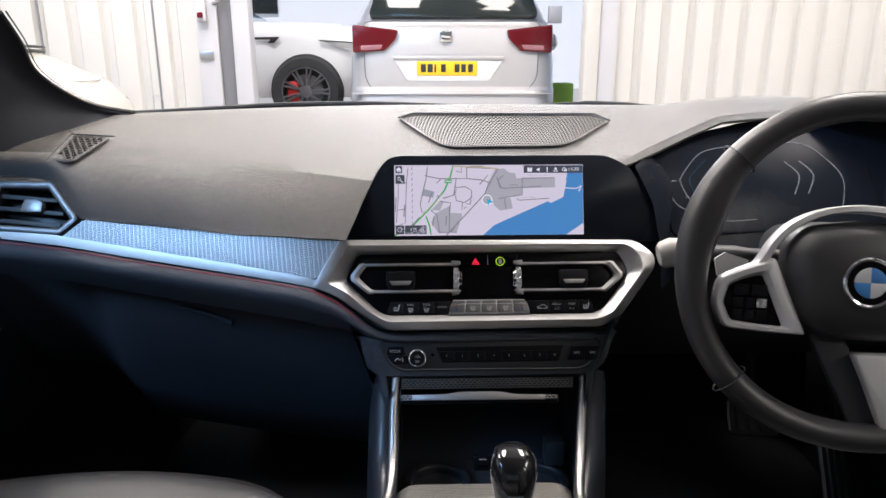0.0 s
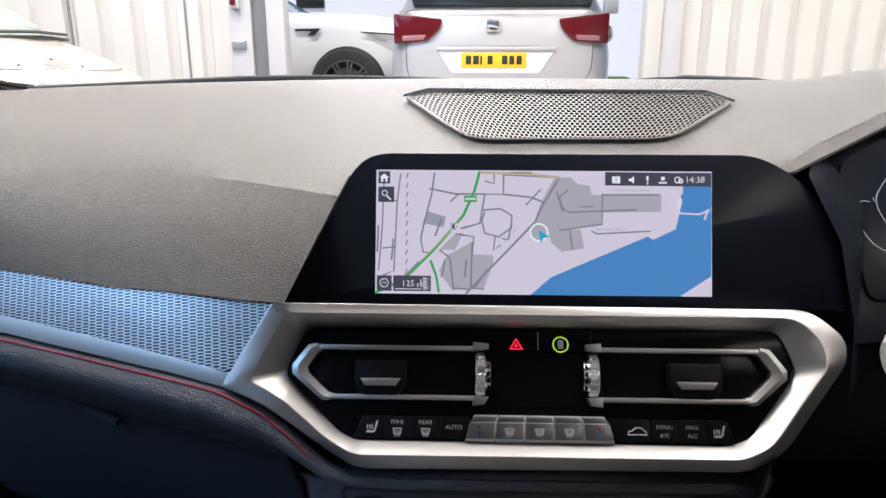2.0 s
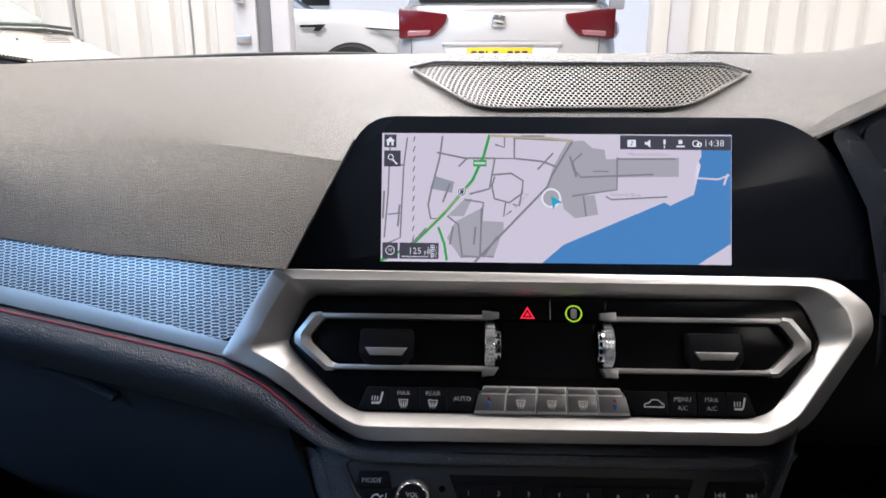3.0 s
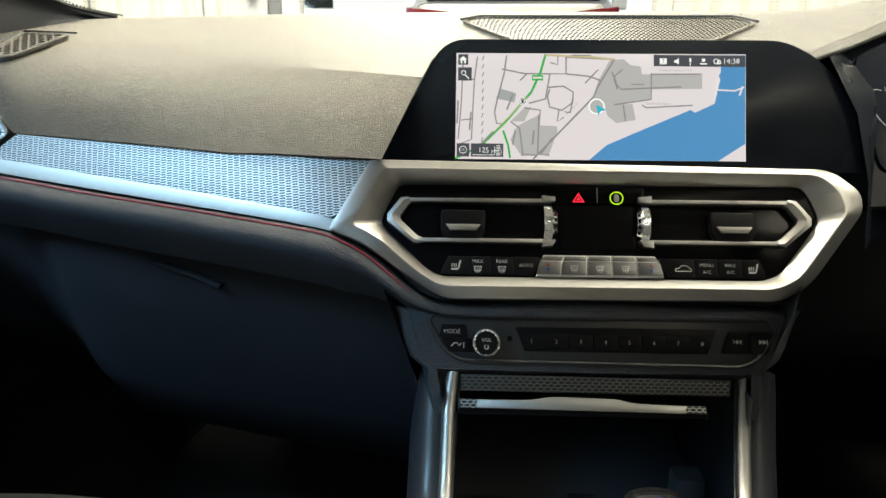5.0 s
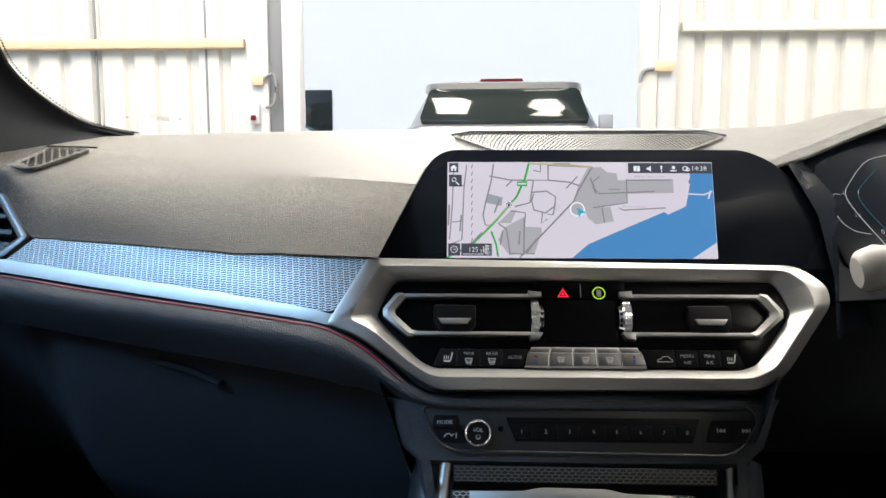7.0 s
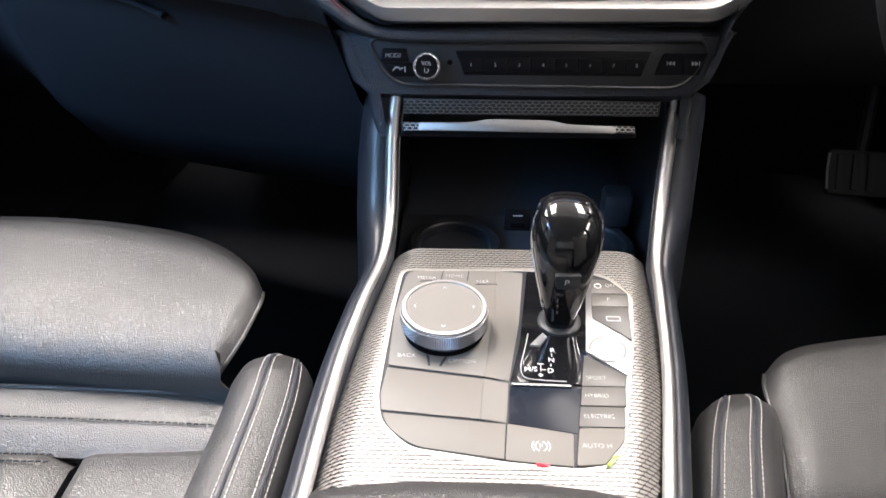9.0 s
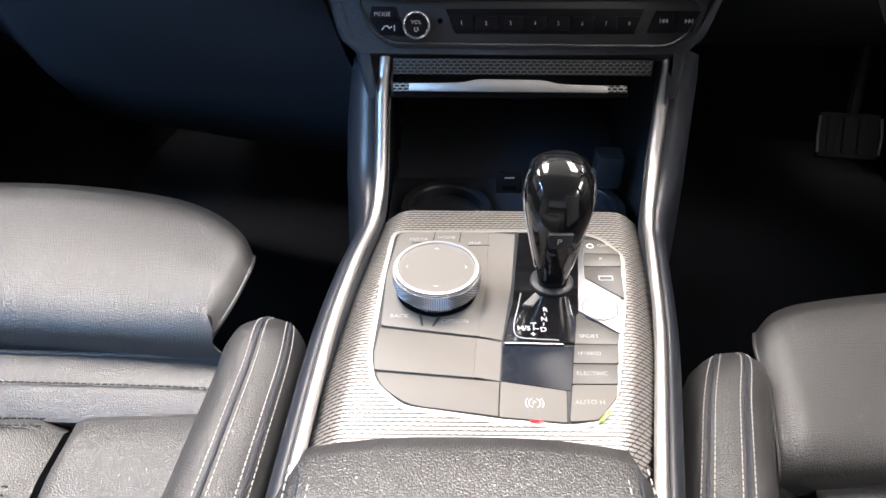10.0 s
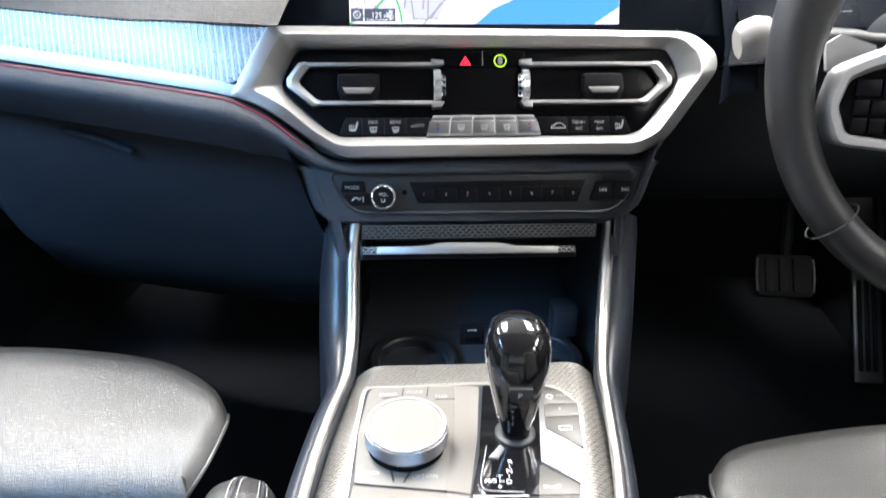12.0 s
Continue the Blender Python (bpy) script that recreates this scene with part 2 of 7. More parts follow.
def rounded(pts, r, n=4):
    """Corners of a flat outline rounded by r (one number, or one a corner)."""
    out, k = [], len(pts)
    for i in range(k):
        p0, p1, p2 = Vector(pts[i - 1]), Vector(pts[i]), Vector(pts[(i + 1) % k])
        rr = r[i] if isinstance(r, (list, tuple)) else r
        a, b = p0 - p1, p2 - p1
        d = min(rr, a.length * 0.45, b.length * 0.45)
        a, b = p1 + a.normalized() * d, p1 + b.normalized() * d
        for j in range(n + 1):
            s = j / n
            out.append(tuple((1 - s) ** 2 * a + 2 * s * (1 - s) * p1 + s * s * b))
    return out


def grown(pts, d):
    """A flat outline moved outwards by d (inwards if negative)."""
    area = sum(pts[i - 1][0] * pts[i][1] - pts[i][0] * pts[i - 1][1] for i in range(len(pts)))
    sign, out, k = (1 if area > 0 else -1), [], len(pts)
    for i in range(k):
        a, b, c = Vector(pts[i - 1]), Vector(pts[i]), Vector(pts[(i + 1) % k])
        e, f = (b - a), (c - b)
        if e.length < 1e-9 or f.length < 1e-9:
            out.append(tuple(b))
            continue
        n1, n2 = Vector((e.y, -e.x)).normalized() * sign, Vector((f.y, -f.x)).normalized() * sign
        q = n1 + n2
        out.append(tuple(b + q * (d / max(0.5, q.length_squared / 2) )))
    return out


def loft(loops, closed=True, cap0=False, cap1=False, bm=None):
    bm = bm or bmesh.new()
    rings = [[bm.verts.new(p) for p in lp] for lp in loops]
    k = len(rings[0])
    for a, b in zip(rings, rings[1:]):
        for i in range(k if closed else k - 1):
            j = (i + 1) % k
            bm.faces.new((a[i], a[j], b[j], b[i]))
    if cap0:
        bm.faces.new(rings[0])
    if cap1:
        bm.faces.new(rings[-1])
    return bm


MM = 0.001


def slab(pts, z0, z1, bevel=0.6, bm=None):
    """A plate from an outline in millimetres, from height z0 to z1, with a rounded upper edge."""
    q = [tuple(c * MM for c in p) for p in pts]
    ins = grown(q, -bevel * MM)
    ins2 = grown(q, -bevel * 0.3 * MM)
    s = 1 if z1 > z0 else -1
    return loft([[(x, y, z0 * MM) for x, y in q], [(x, y, (z1 - s * bevel) * MM) for x, y in q],
                 [(x, y, (z1 - s * bevel * 0.3) * MM) for x, y in ins2], [(x, y, z1 * MM) for x, y in ins]], True, True, True, bm)


def frame_ring(outer, inner, rows, lift=None):
    """A ring between two outlines of equal count; rows of (share from outer to inner, height) in millimetres; lift raises the outer side place by place."""
    loops = []
    for k, (s, h) in enumerate(rows):
        loops.append([((a[0] * (1 - s) + b[0] * s) * MM, (a[1] * (1 - s) + b[1] * s) * MM, (h + (lift(*a) * (1 - s) if lift else 0)) * MM) for a, b in zip(outer, inner)])
    loops.append(loops[0])
    bm = bmesh.new()
    rings = [[bm.verts.new(p) for p in lp] for lp in loops[:-1]]
    rings.append(rings[0])
    k = len(rings[0])
    for a, b in zip(rings, rings[1:]):
        for i in range(k):
            j = (i + 1) % k
            bm.faces.new((a[i], a[j], b[j], b[i]))
    return bm


def box(x0, x1, y0, y1, z0, z1, bevel=0.0, bm=None, seg=2):
    own = bm is None
    bm = bm or bmesh.new()
    r = bmesh.ops.create_cube(bm, size=1)
    bmesh.ops.transform(bm, verts=r["verts"], matrix=Matrix.Translation(((x0 + x1) / 2, (y0 + y1) / 2, (z0 + z1) / 2))
                        @ Matrix.Diagonal((x1 - x0, y1 - y0, z1 - z0, 1)))
    if bevel:
        es = list({e for v in r["verts"] for e in v.link_edges})
        bmesh.ops.bevel(bm, geom=es, offset=bevel, segments=seg, affect="EDGES", profile=0.5)
    return bm


def tube(path, radius, n=10, bm=None, closed=False, flat=1.0, up=(0, 0, 1)):
    """A round bar along a path; radius may be one number or one a point."""
    bm = bm or bmesh.new()
    path = [Vector(p) for p in path]
    k, rings = len(path), []
    for i, p in enumerate(path):
        a = path[i - 1] if (i or closed) else p
        b = path[(i + 1) % k] if (i < k - 1 or closed) else p
        t = (b - a).normalized()
        s = t.cross(Vector(up))
        if s.length < 1e-4:
            s = t.cross(Vector((0, 1, 0.01)))
        s.normalize()
        w = s.cross(t)
        r = radius[i] if isinstance(radius, (list, tuple)) else radius
        rings.append([bm.verts.new(p + (s * math.cos(2 * math.pi * j / n) + w * flat * math.sin(2 * math.pi * j / n)) * r) for j in range(n)])
    pairs = list(zip(rings, rings[1:])) + ([(rings[-1], rings[0])] if closed else [])
    for a, b in pairs:
        for j in range(n):
            bm.faces.new((a[j], a[(j + 1) % n], b[(j + 1) % n], b[j]))
    if not closed:
        bm.faces.new(rings[0]), bm.faces.new(rings[-1])
    return bm


def lathe(profile, n=48, bm=None, caps=True):
    """Turned round z: rows of (radius, height) in metres."""
    loops = [[(r * math.cos(2 * math.pi * i / n), r * math.sin(2 * math.pi * i / n), z) for i in range(n)] for r, z in profile]
    return loft(loops, True, caps and profile[0][0] > 0, caps and profile[-1][0] > 0, bm)


def inside(pts, x, y):
    """True where (x, y) lies within a flat outline."""
    hit = False
    for (xa, ya), (xb, yb) in zip(pts, pts[1:] + pts[:1]):
        if (ya > y) != (yb > y) and x < xa + (xb - xa) * (y - ya) / (yb - ya):
            hit = not hit
    return hit


def scale_relief(poly, pitch, row, high, gap, z_at, hole=None, skew=0.3, tilt=0.3):
    """Slanted scales in staggered rows with grooves between them, over an outline in millimetres; tilt raises one side of each."""
    bm = bmesh.new()
    xs, ys = [p[0] for p in poly], [p[1] for p in poly]
    j, y = 0, min(ys)
    while y <= max(ys):
        x = min(xs) - 2 * pitch + (j % 2) * pitch / 2
        while x <= max(xs) + pitch:
            x += pitch
            if not inside(poly, x, y) or (hole and inside(hole, x, y)):
                continue
            k, w, h = skew * row, (pitch - gap) / 2, (row - gap) / 2
            pts = [(-w - k, -h), (-k, -h * 1.3), (w - k, -h), (w + k * 0.4, 0), (w + k, h), (k, h * 0.7), (-w + k, h), (-w - k * 0.4, 0)]
            bm.faces.new([bm.verts.new(((x + dx) * MM, (y + dy) * MM, (z_at(x + dx, y + dy) + high + tilt * dy / row) * MM)) for dx, dy in pts])
        y += row
        j += 1
    return bm


def honeycomb(poly, pitch, row, wide, high, z0, fan=None):
    """A punched sheet: thin webs round staggered six-sided holes, over an outline in millimetres."""
    bm = bmesh.new()
    fan = fan or (lambda x, y: (x, y))
    xs, ys = [p[0] for p in poly], [p[1] for p in poly]
    reach = max(abs(v) for v in xs) * 1.6
    j, y = 0, min(ys)
    while y <= max(ys) + row:
        x = -reach + (j % 2) * pitch / 2
        while x <= reach:
            a, b, c, d = (x - pitch / 2, y + row * 0.2), (x, y + row * 0.42), (x + pitch / 2, y + row * 0.2), (x + pitch / 2, y - row * 0.2)
            for p, q in ((a, b), (b, c), (c, d)):
                p, q = Vector(fan(*p)), Vector(fan(*q))
                if inside(poly, *((p + q) / 2)):
                    n = (q - p).normalized()
                    n = Vector((-n.y, n.x)) * wide / 2
                    vs = [bm.verts.new((v.x * MM, v.y * MM, z * MM)) for z in (z0, z0 + high) for v in (p - n, q - n, q + n, p + n)]
                    for f in ((4, 5, 6, 7), (0, 1, 5, 4), (2, 3, 7, 6)):
                        bm.faces.new([vs[i] for i in f])
            x += pitch
        y += row * 0.62
        j += 1
    return bm


def smooth_path(pts, per=6):
    """A Catmull-Rom curve through points."""
    pts = [Vector(p) for p in pts]
    out = []
    for i in range(len(pts) - 1):
        p0, p1, p2, p3 = pts[max(0, i - 1)], pts[i], pts[i + 1], pts[min(len(pts) - 1, i + 2)]
        for j in range(per):
            t = j / per
            out.append(0.5 * (2 * p1 + (p2 - p0) * t + (2 * p0 - 5 * p1 + 4 * p2 - p3) * t * t + (3 * p1 - p0 - 3 * p2 + p3) * t ** 3))
    return out + [pts[-1]]


def grid(rows, bm=None, closed=False):
    return loft(rows, closed, bm=bm)


def words(text, size, material, parent, m, x=0.0, y=0.0, z=0.0, turn=0.0, align="CENTER", bold=-0.06, name="legend"):
    """Printed writing; size, x, y, z in millimetres in the frame m."""
    cu = bpy.data.curves.new(name, "FONT")
    cu.body, cu.size, cu.align_x, cu.align_y = text, size * MM, align, "CENTER"
    cu.offset, cu.resolution_u, cu.extrude = bold * MM, 3, 0.00004
    tmp = bpy.data.objects.new(name, cu)
    scene.collection.objects.link(tmp)
    dg = bpy.context.evaluated_depsgraph_get()
    me = bpy.data.meshes.new_from_object(tmp.evaluated_get(dg))
    bpy.data.objects.remove(tmp)
    bpy.data.curves.remove(cu)
    me.materials.clear()
    me.materials.append(material)
    return place(name, me, parent, "", m @ Matrix.Translation((x * MM, y * MM, z * MM)) @ Matrix.Rotation(radians(turn), 4, "Z"))


def stitches(path, parent, material=THREAD, length=0.0034, gap=0.0016, r=0.00042, name="stitching"):
    """A sewn seam: short raised threads along a path."""
    path = [Vector(p) for p in path]
    bm = bmesh.new()
    lens = [0.0]
    for a, b in zip(path, path[1:]):
        lens.append(lens[-1] + (b - a).length)

    def at(d):
        for i in range(len(path) - 1):
            if d <= lens[i + 1]:
                s = (d - lens[i]) / max(1e-9, lens[i + 1] - lens[i])
                return path[i].lerp(path[i + 1], s)
        return path[-1]

    d = 0.0
    while d + length < lens[-1]:
        a, c = at(d), at(d + length)
        mid = (a + c) / 2 + Vector((0, 0, r * 0.8))
        tube([a, mid, c], r, 5, bm)
        d += length + gap
    return part(name, bm, material, parent, kind="")


# frames of the slanted faces: x right, y up the face, z towards the cabin (millimetres in use)
SCR = basis((0.0132, -0.056, 0.944), (0.241, 0.004, -0.0005), (0, 0.0265, 0.0855))
FAS = basis((0.0132, -0.09, 0.888), (1, 0.012, 0), (0, 0.045, 0.08))
RAD = basis((0.0132, -0.142, 0.769), (1, 0.01, 0), (0, 0.03, 0.08))
TRM = basis((-0.173, -0.106, 0.896), (0.97, -0.239, -0.0445), (0.15, 0.444, 0.883))
DECK = basis((0, -0.35, 0.648), (1, 0, 0), (0, 1, 0))

# ================= the car: cabin shell =================
AX = Vector((0.132, 0.991, 0))          # the car's long axis
SX = Vector((0.991, -0.132, 0))         # to the car's right


def car(s, f, z):
    """A place by car measures: s to the right, f ahead, z up."""
    v = SX * s + AX * f
    return (v.x, v.y, z)


def top_z(y):
    return 0.976 + 0.218 * y


def screen_edge(x):
    """Lower edge of the windscreen along the dashboard: y for x."""
    return 0.286 - 0.16 * (x - 0.0) ** 2 if x < 0 else 0.286 - 0.06 * x * x


cabin = thing("car_cabin_shell", car(0, -0.6, 0.2), "dark car cabin shell with carpet, roof lining and door cards", "car interior", kind="structure")
bm = bmesh.new()
rows = []
for f in (0.75, 0.35, -0.2, -1.0, -2.3):
    rows.append([car(s, f, z) for s, z in ((-0.80, 0.30), (-0.74, 0.22), (-0.22, 0.22), (-0.15, 0.36), (0.15, 0.36), (0.22, 0.22), (0.74, 0.22), (0.80, 0.30))])
part("carpet_floor", grid(rows, bm), CARPET, cabin, "black carpet")
bm = grid([[car(s, 0.75, z) for s in (-0.8, 0, 0.8)] for z in (0.2, 0.6, 0.95)])
part("bulkhead", bm, CARPET, cabin)
bm = bmesh.new()
box(-0.62, 0.62, -2.0, -0.40, 1.36, 1.40, 0.008, bm)
bmesh.ops.transform(bm, verts=bm.verts, matrix=basis((0, 0, 0), SX, AX))
part("roof_lining", bm, HEADLINER, cabin, "grey roof lining")
bm = grid([[car(s, f, z) for s in (-0.8, 0, 0.8)] for f, z in ((-2.2, 0.2), (-2.25, 0.95), (-2.0, 0.99))])
part("rear_panel", bm, HEADLINER, cabin)
for side in (-1, 1):
    rows = []
    for f in (0.62, 0.2, -0.4, -1.2, -2.2):
        rows.append([car(side * s, f, z) for s, z in ((0.80, 0.2), (0.80, 0.5), (0.73, 0.62), (0.72, 0.72), (0.77, 0.86), (0.79, 0.955), (0.84, 0.96), (0.86, 0.5), (0.86, 0.2))])
    part("door_card", grid(rows), DASH_LOW, cabin, "black door card with armrest")
    bm = tube(smooth_path([car(side * 0.79, -0.75, 0.95), car(side * 0.75, -0.78, 1.15), car(side * 0.66, -0.82, 1.36)]), 0.05, 10)
    part("door_pillar", bm, PILLAR, cabin)

# outside of the car: dark painted roof, flanks, tail and wheels
BODY_PAINT = mat("dark_paint", (0.03, 0.03, 0.035), 0.3, coat=0.6)
shell = thing("saloon_car", car(0, -0.6, 0.0), "dark painted saloon car body with four alloy wheels", "car")
rows = []
for f, w, z in ((-0.38, 0.66, 1.44), (-0.8, 0.68, 1.46), (-1.3, 0.68, 1.465), (-1.8, 0.67, 1.455), (-2.05, 0.65, 1.44)):
    rows.append([car(s * w, f, z - 0.035 * abs(s) ** 3) for s in (-1, -0.8, -0.4, 0, 0.4, 0.8, 1)])
part("roof_panel", grid(rows), BODY_PAINT, shell, smooth=60)
for side in (-1, 1):
    rows = []
    for f in (1.55, 1.2, 0.6, 0.2, -0.4, -1.2, -2.0, -2.6, -2.95):
        bulge = 0.02 * math.cos(max(-1, min(1, (f + 0.6) / 2.6)) * math.pi / 2) - 0.05 * max(0, abs(f + 0.65) - 1.6)
        rows.append([car(side * (s + bulge), f, 0.22 + (z - 0.22) * (1 - 0.75 * max(0, f - 1.0))) for s, z in ((0.84, 0.22), (0.90, 0.35), (0.91, 0.55), (0.90, 0.72), (0.885, 0.90), (0.865, 0.955), (0.85, 0.96))])
    part("flank", grid(rows), BODY_PAINT, shell, smooth=60)
    for f in (0.95, -1.85):
        w = part("wheel", lathe([(0.21, -0.1), (0.31, -0.1), (0.325, -0.07), (0.325, 0.07), (0.31, 0.1), (0.22, 0.1), (0.215, 0.06)], 40), RUBBER, shell, m=Matrix.Translation(car(side * 0.84, f, 0.325)) @ Matrix.Rotation(radians(-7.6), 4, "Z") @ Matrix.Rotation(radians(90 * side), 4, "Y"))
        part("rim", lathe([(0.22, 0.09), (0.20, 0.1), (0.18, 0.07), (0.06, 0.06), (0.04, 0.085), (0.002, 0.085)], 40), SILVER_DIM, w, m=WORLD[w])
rows = [[car(s, f, z) for s in (-0.85, -0.6, 0, 0.6, 0.85)] for f, z in ((-2.05, 0.985), (-2.5, 1.0), (-2.9, 0.99), (-2.98, 0.8), (-3.0, 0.5), (-2.95, 0.25))]
part("tail", grid(rows), BODY_PAINT, shell, smooth=60)

# windscreen pillars with the black edge of the glass
pillars = []
for side, pts in ((-1, ((-0.86, 0.22, 0.94), (-0.78, 0.24, 1.0), (-0.75, 0.20, 1.055), (-0.735, 0.13, 1.10), (-0.715, 0.05, 1.15), (-0.665, -0.12, 1.26), (-0.59, -0.34, 1.38))),
                  (1, ((0.86, 0.08, 0.95), (0.80, 0.06, 1.02), (0.74, 0.0, 1.12), (0.66, -0.14, 1.24), (0.58, -0.36, 1.38)))):
    pil = thing("windscreen_pillar", pts[0], "dark cloth-covered windscreen pillar beside the glass", "pillar", "windscreen pillars")
    pillars.append(pil)
    part("cover", tube(smooth_path(pts), 0.06, 16, flat=0.8), PILLAR, pil)
# dark foot of the passenger's pillar, between the glass and the dashboard's end
foot_e = [(-0.545, 0.246, 1.027), (-0.605, 0.214, 1.045), (-0.632, 0.135, 1.092), (-0.605, 0.049, 1.137), (-0.590, -0.012, 1.170)]
foot_d = [(-0.566, 0.232, 1.026), (-0.605, 0.170, 1.013), (-0.640, 0.110, 0.992), (-0.690, 0.050, 0.972), (-0.740, 0.0, 0.940)]
ea, da = smooth_path(foot_e, 5), smooth_path(foot_d, 5)
rows = [[a + Vector((0.004, -0.004, 0.0)), a + Vector((-0.01, -0.012, 0.0)), a.lerp(d, 0.2) + Vector((-0.014, -0.006, 0)), a.lerp(d, 0.4) + Vector((-0.016, -0.008, 0)), a.lerp(d, 0.6) + Vector((-0.014, -0.007, 0)), a.lerp(d, 0.8) + Vector((-0.008, -0.004, 0)), d] for a, d in zip(ea, da)]
part("foot_trim", grid(rows), PILLAR, pillars[0], "dark trim between glass and dashboard", smooth=80)
part("glass_edge", tube([a + Vector((0.003, 0.0, 0.002)) for a in ea], 0.003, 6), INK, pillars[0], "black glass edge")
bm = bmesh.new()
for k in range(len(ea) - 1):
    for q in (0.0, 0.25, 0.5, 0.75):
        p = ea[k].lerp(ea[k + 1], q) + Vector((0.0085, 0.002, 0.004))
        bmesh.ops.create_icosphere(bm, subdivisions=1, radius=0.0013, matrix=Matrix.Translation(p))
part("printed_dots", bm, INK, pillars[0], "row of black printed dots")
# glass
rows = []
for k in range(9):
    q = k / 8
    rows.append([(x * (1 - 0.12 * q), screen_edge(x) + 0.03 - 0.70 * q, 1.03 + 0.37 * q + 0.03 * math.sin(math.pi * q)) for x in [-0.72 + 0.09 * i for i in range(17)]])
ws = tagged(part("windscreen", grid(rows), WINDSCREEN, None, smooth=60), "clear sloping car windscreen above the dashboard", "windscreen", kind="structure")
ws.visible_shadow = False
# printed marks low on the glass
mk = basis((-0.523, 0.268, 1.050), (1, 0.13, 0), (0, -0.5, 0.86))
bm = bmesh.new()
for w, h, x, y in ((3, 3, -36, 4), (4, 2.5, 2, 11), (22, 0.8, 4, 7), (28, 0.9, 6, 4.4), (26, 0.8, 8, 2), (30, 0.8, 6, -0.4), (3, 3, 34, 2)):
    slab([(x - w / 2, y - h / 2), (x + w / 2, y - h / 2), (x + w / 2, y + h / 2), (x - w / 2, y + h / 2)], 0, 0.2, 0.05, bm)
part("glass_marking", bm, GREY_PAINT, ws, "small dark printed marks", m=mk)

# bonnet, cowl and wipers just outside the glass
hood = thing("car_bonnet", car(0, 0.9, 0.7), "dark car bonnet ahead of the windscreen", "car bonnet")
rows = [[car(s, f, z - 0.05 * (s / 0.8) ** 2) for s in (-0.8, -0.5, -0.2, 0.2, 0.5, 0.8)] for f, z in ((0.33, 0.985), (0.6, 0.97), (1.0, 0.93), (1.4, 0.86), (1.6, 0.72), (1.62, 0.4))]
part("bonnet_skin", grid(rows), BODY_PAINT, hood)
part("cowl", grid([[(x, screen_edge(x) + d, z) for x in [-0.7 + 0.1 * i for i in range(15)]] for d, z in ((0.018, 1.028), (0.06, 1.026), (0.09, 1.0))]), RUBBER, hood, "black plastic cowl")
wip = thing("windscreen_wiper", (0.26, 0.36, 1.04), "black windscreen wiper blade resting on the cowl", "wiper")
part("blade", tube(smooth_path([(-0.12, 0.375, 1.026), (0.05, 0.38, 1.028), (0.15, 0.375, 1.030), (0.21, 0.36, 1.034), (0.30, 0.34, 1.032), (0.42, 0.32, 1.026)]), [0.003] * 12 + [0.004] * 7 + [0.006] * 6 + [0.004] * 6, 8), RUBBER, wip)
wip2 = thing("windscreen_wiper", (-0.4, 0.36, 1.04), "black windscreen wiper blade resting on the cowl", "wiper")
part("blade", tube(smooth_path([(-0.62, 0.27, 1.022), (-0.45, 0.33, 1.028), (-0.30, 0.36, 1.034), (-0.15, 0.375, 1.033), (0.02, 0.385, 1.026)]), 0.005, 8), RUBBER, wip2)

# ================= dashboard =================
dash = thing("dashboard", (0, 0.1, 0.75), "black grained dashboard with silver inlay and a red seam", "dashboard")
CREASE_T = [(-0.75, 0.085), (-0.6, 0.075), (-0.45, 0.062), (-0.39, 0.046), (-0.28, 0.008), (-0.14, -0.042), (-0.08, -0.055)]
LOW_T = [(-0.75, 0.045, 0.966), (-0.60, 0.028, 0.961), (-0.575, 0.021, 0.957), (-0.523, -0.019, 0.914), (-0.40, -0.05, 0.910), (-0.287, -0.0768, 0.9052), (-0.2416, -0.0862, 0.9065), (-0.2032, -0.0952, 0.906), (-0.167, -0.103, 0.9065), (-0.08, -0.11, 0.902)]


def lerp_rows(rows, x):
    for a, b in zip(rows, rows[1:]):
        if x <= b[0]:
            s = (x - a[0]) / (b[0] - a[0])
            return [p + (q - p) * s for p, q in zip(a[1:], b[1:])]
    return list(rows[-1][1:])


rows = []
for col in range(57):
    x = -0.75 + (0.6125 * col / 56)
    yc = lerp_rows(CREASE_T, x)[0]
    yl, zl = lerp_rows(LOW_T, x)
    ye, zc = screen_edge(x) + 0.012, top_z(yc)
    soft = min(1, max(0, (-0.16 - x) / 0.25))          # the crease fades out towards the door
    prof = [(ye + 0.004, top_z(ye) - 0.02), (ye, top_z(ye) - 0.003)]
    for k in range(1, 11):
        y = ye + (yc - ye) * k / 10
        prof.append((y, top_z(y) - 0.004 * soft * max(0, (k - 8) / 2) ** 2))
    a = Vector((yc, prof[-1][1]))
    b = Vector((yl, zl))
    bul = 0.004 + 0.012 * soft
    for k in range(1, 13):
        s = k / 12
        p = a.lerp(b, s)
        w = math.sin(math.pi * s) * bul
        prof.append((p.x - w * 0.75, p.y + w * 0.62))
    prof.append((yl + 0.012, zl - 0.004))
    share = (x + 0.75) / 0.61
    rows.append([(x - (0.030 * share ** 3 * min(1, max(0, (0.964 - z) / 0.066)) if y < yc + 0.001 else 0), y, z) for y, z in prof])
part("upper_pad", grid(rows), DASH, dash, "grained upper dashboard pad", smooth=14)

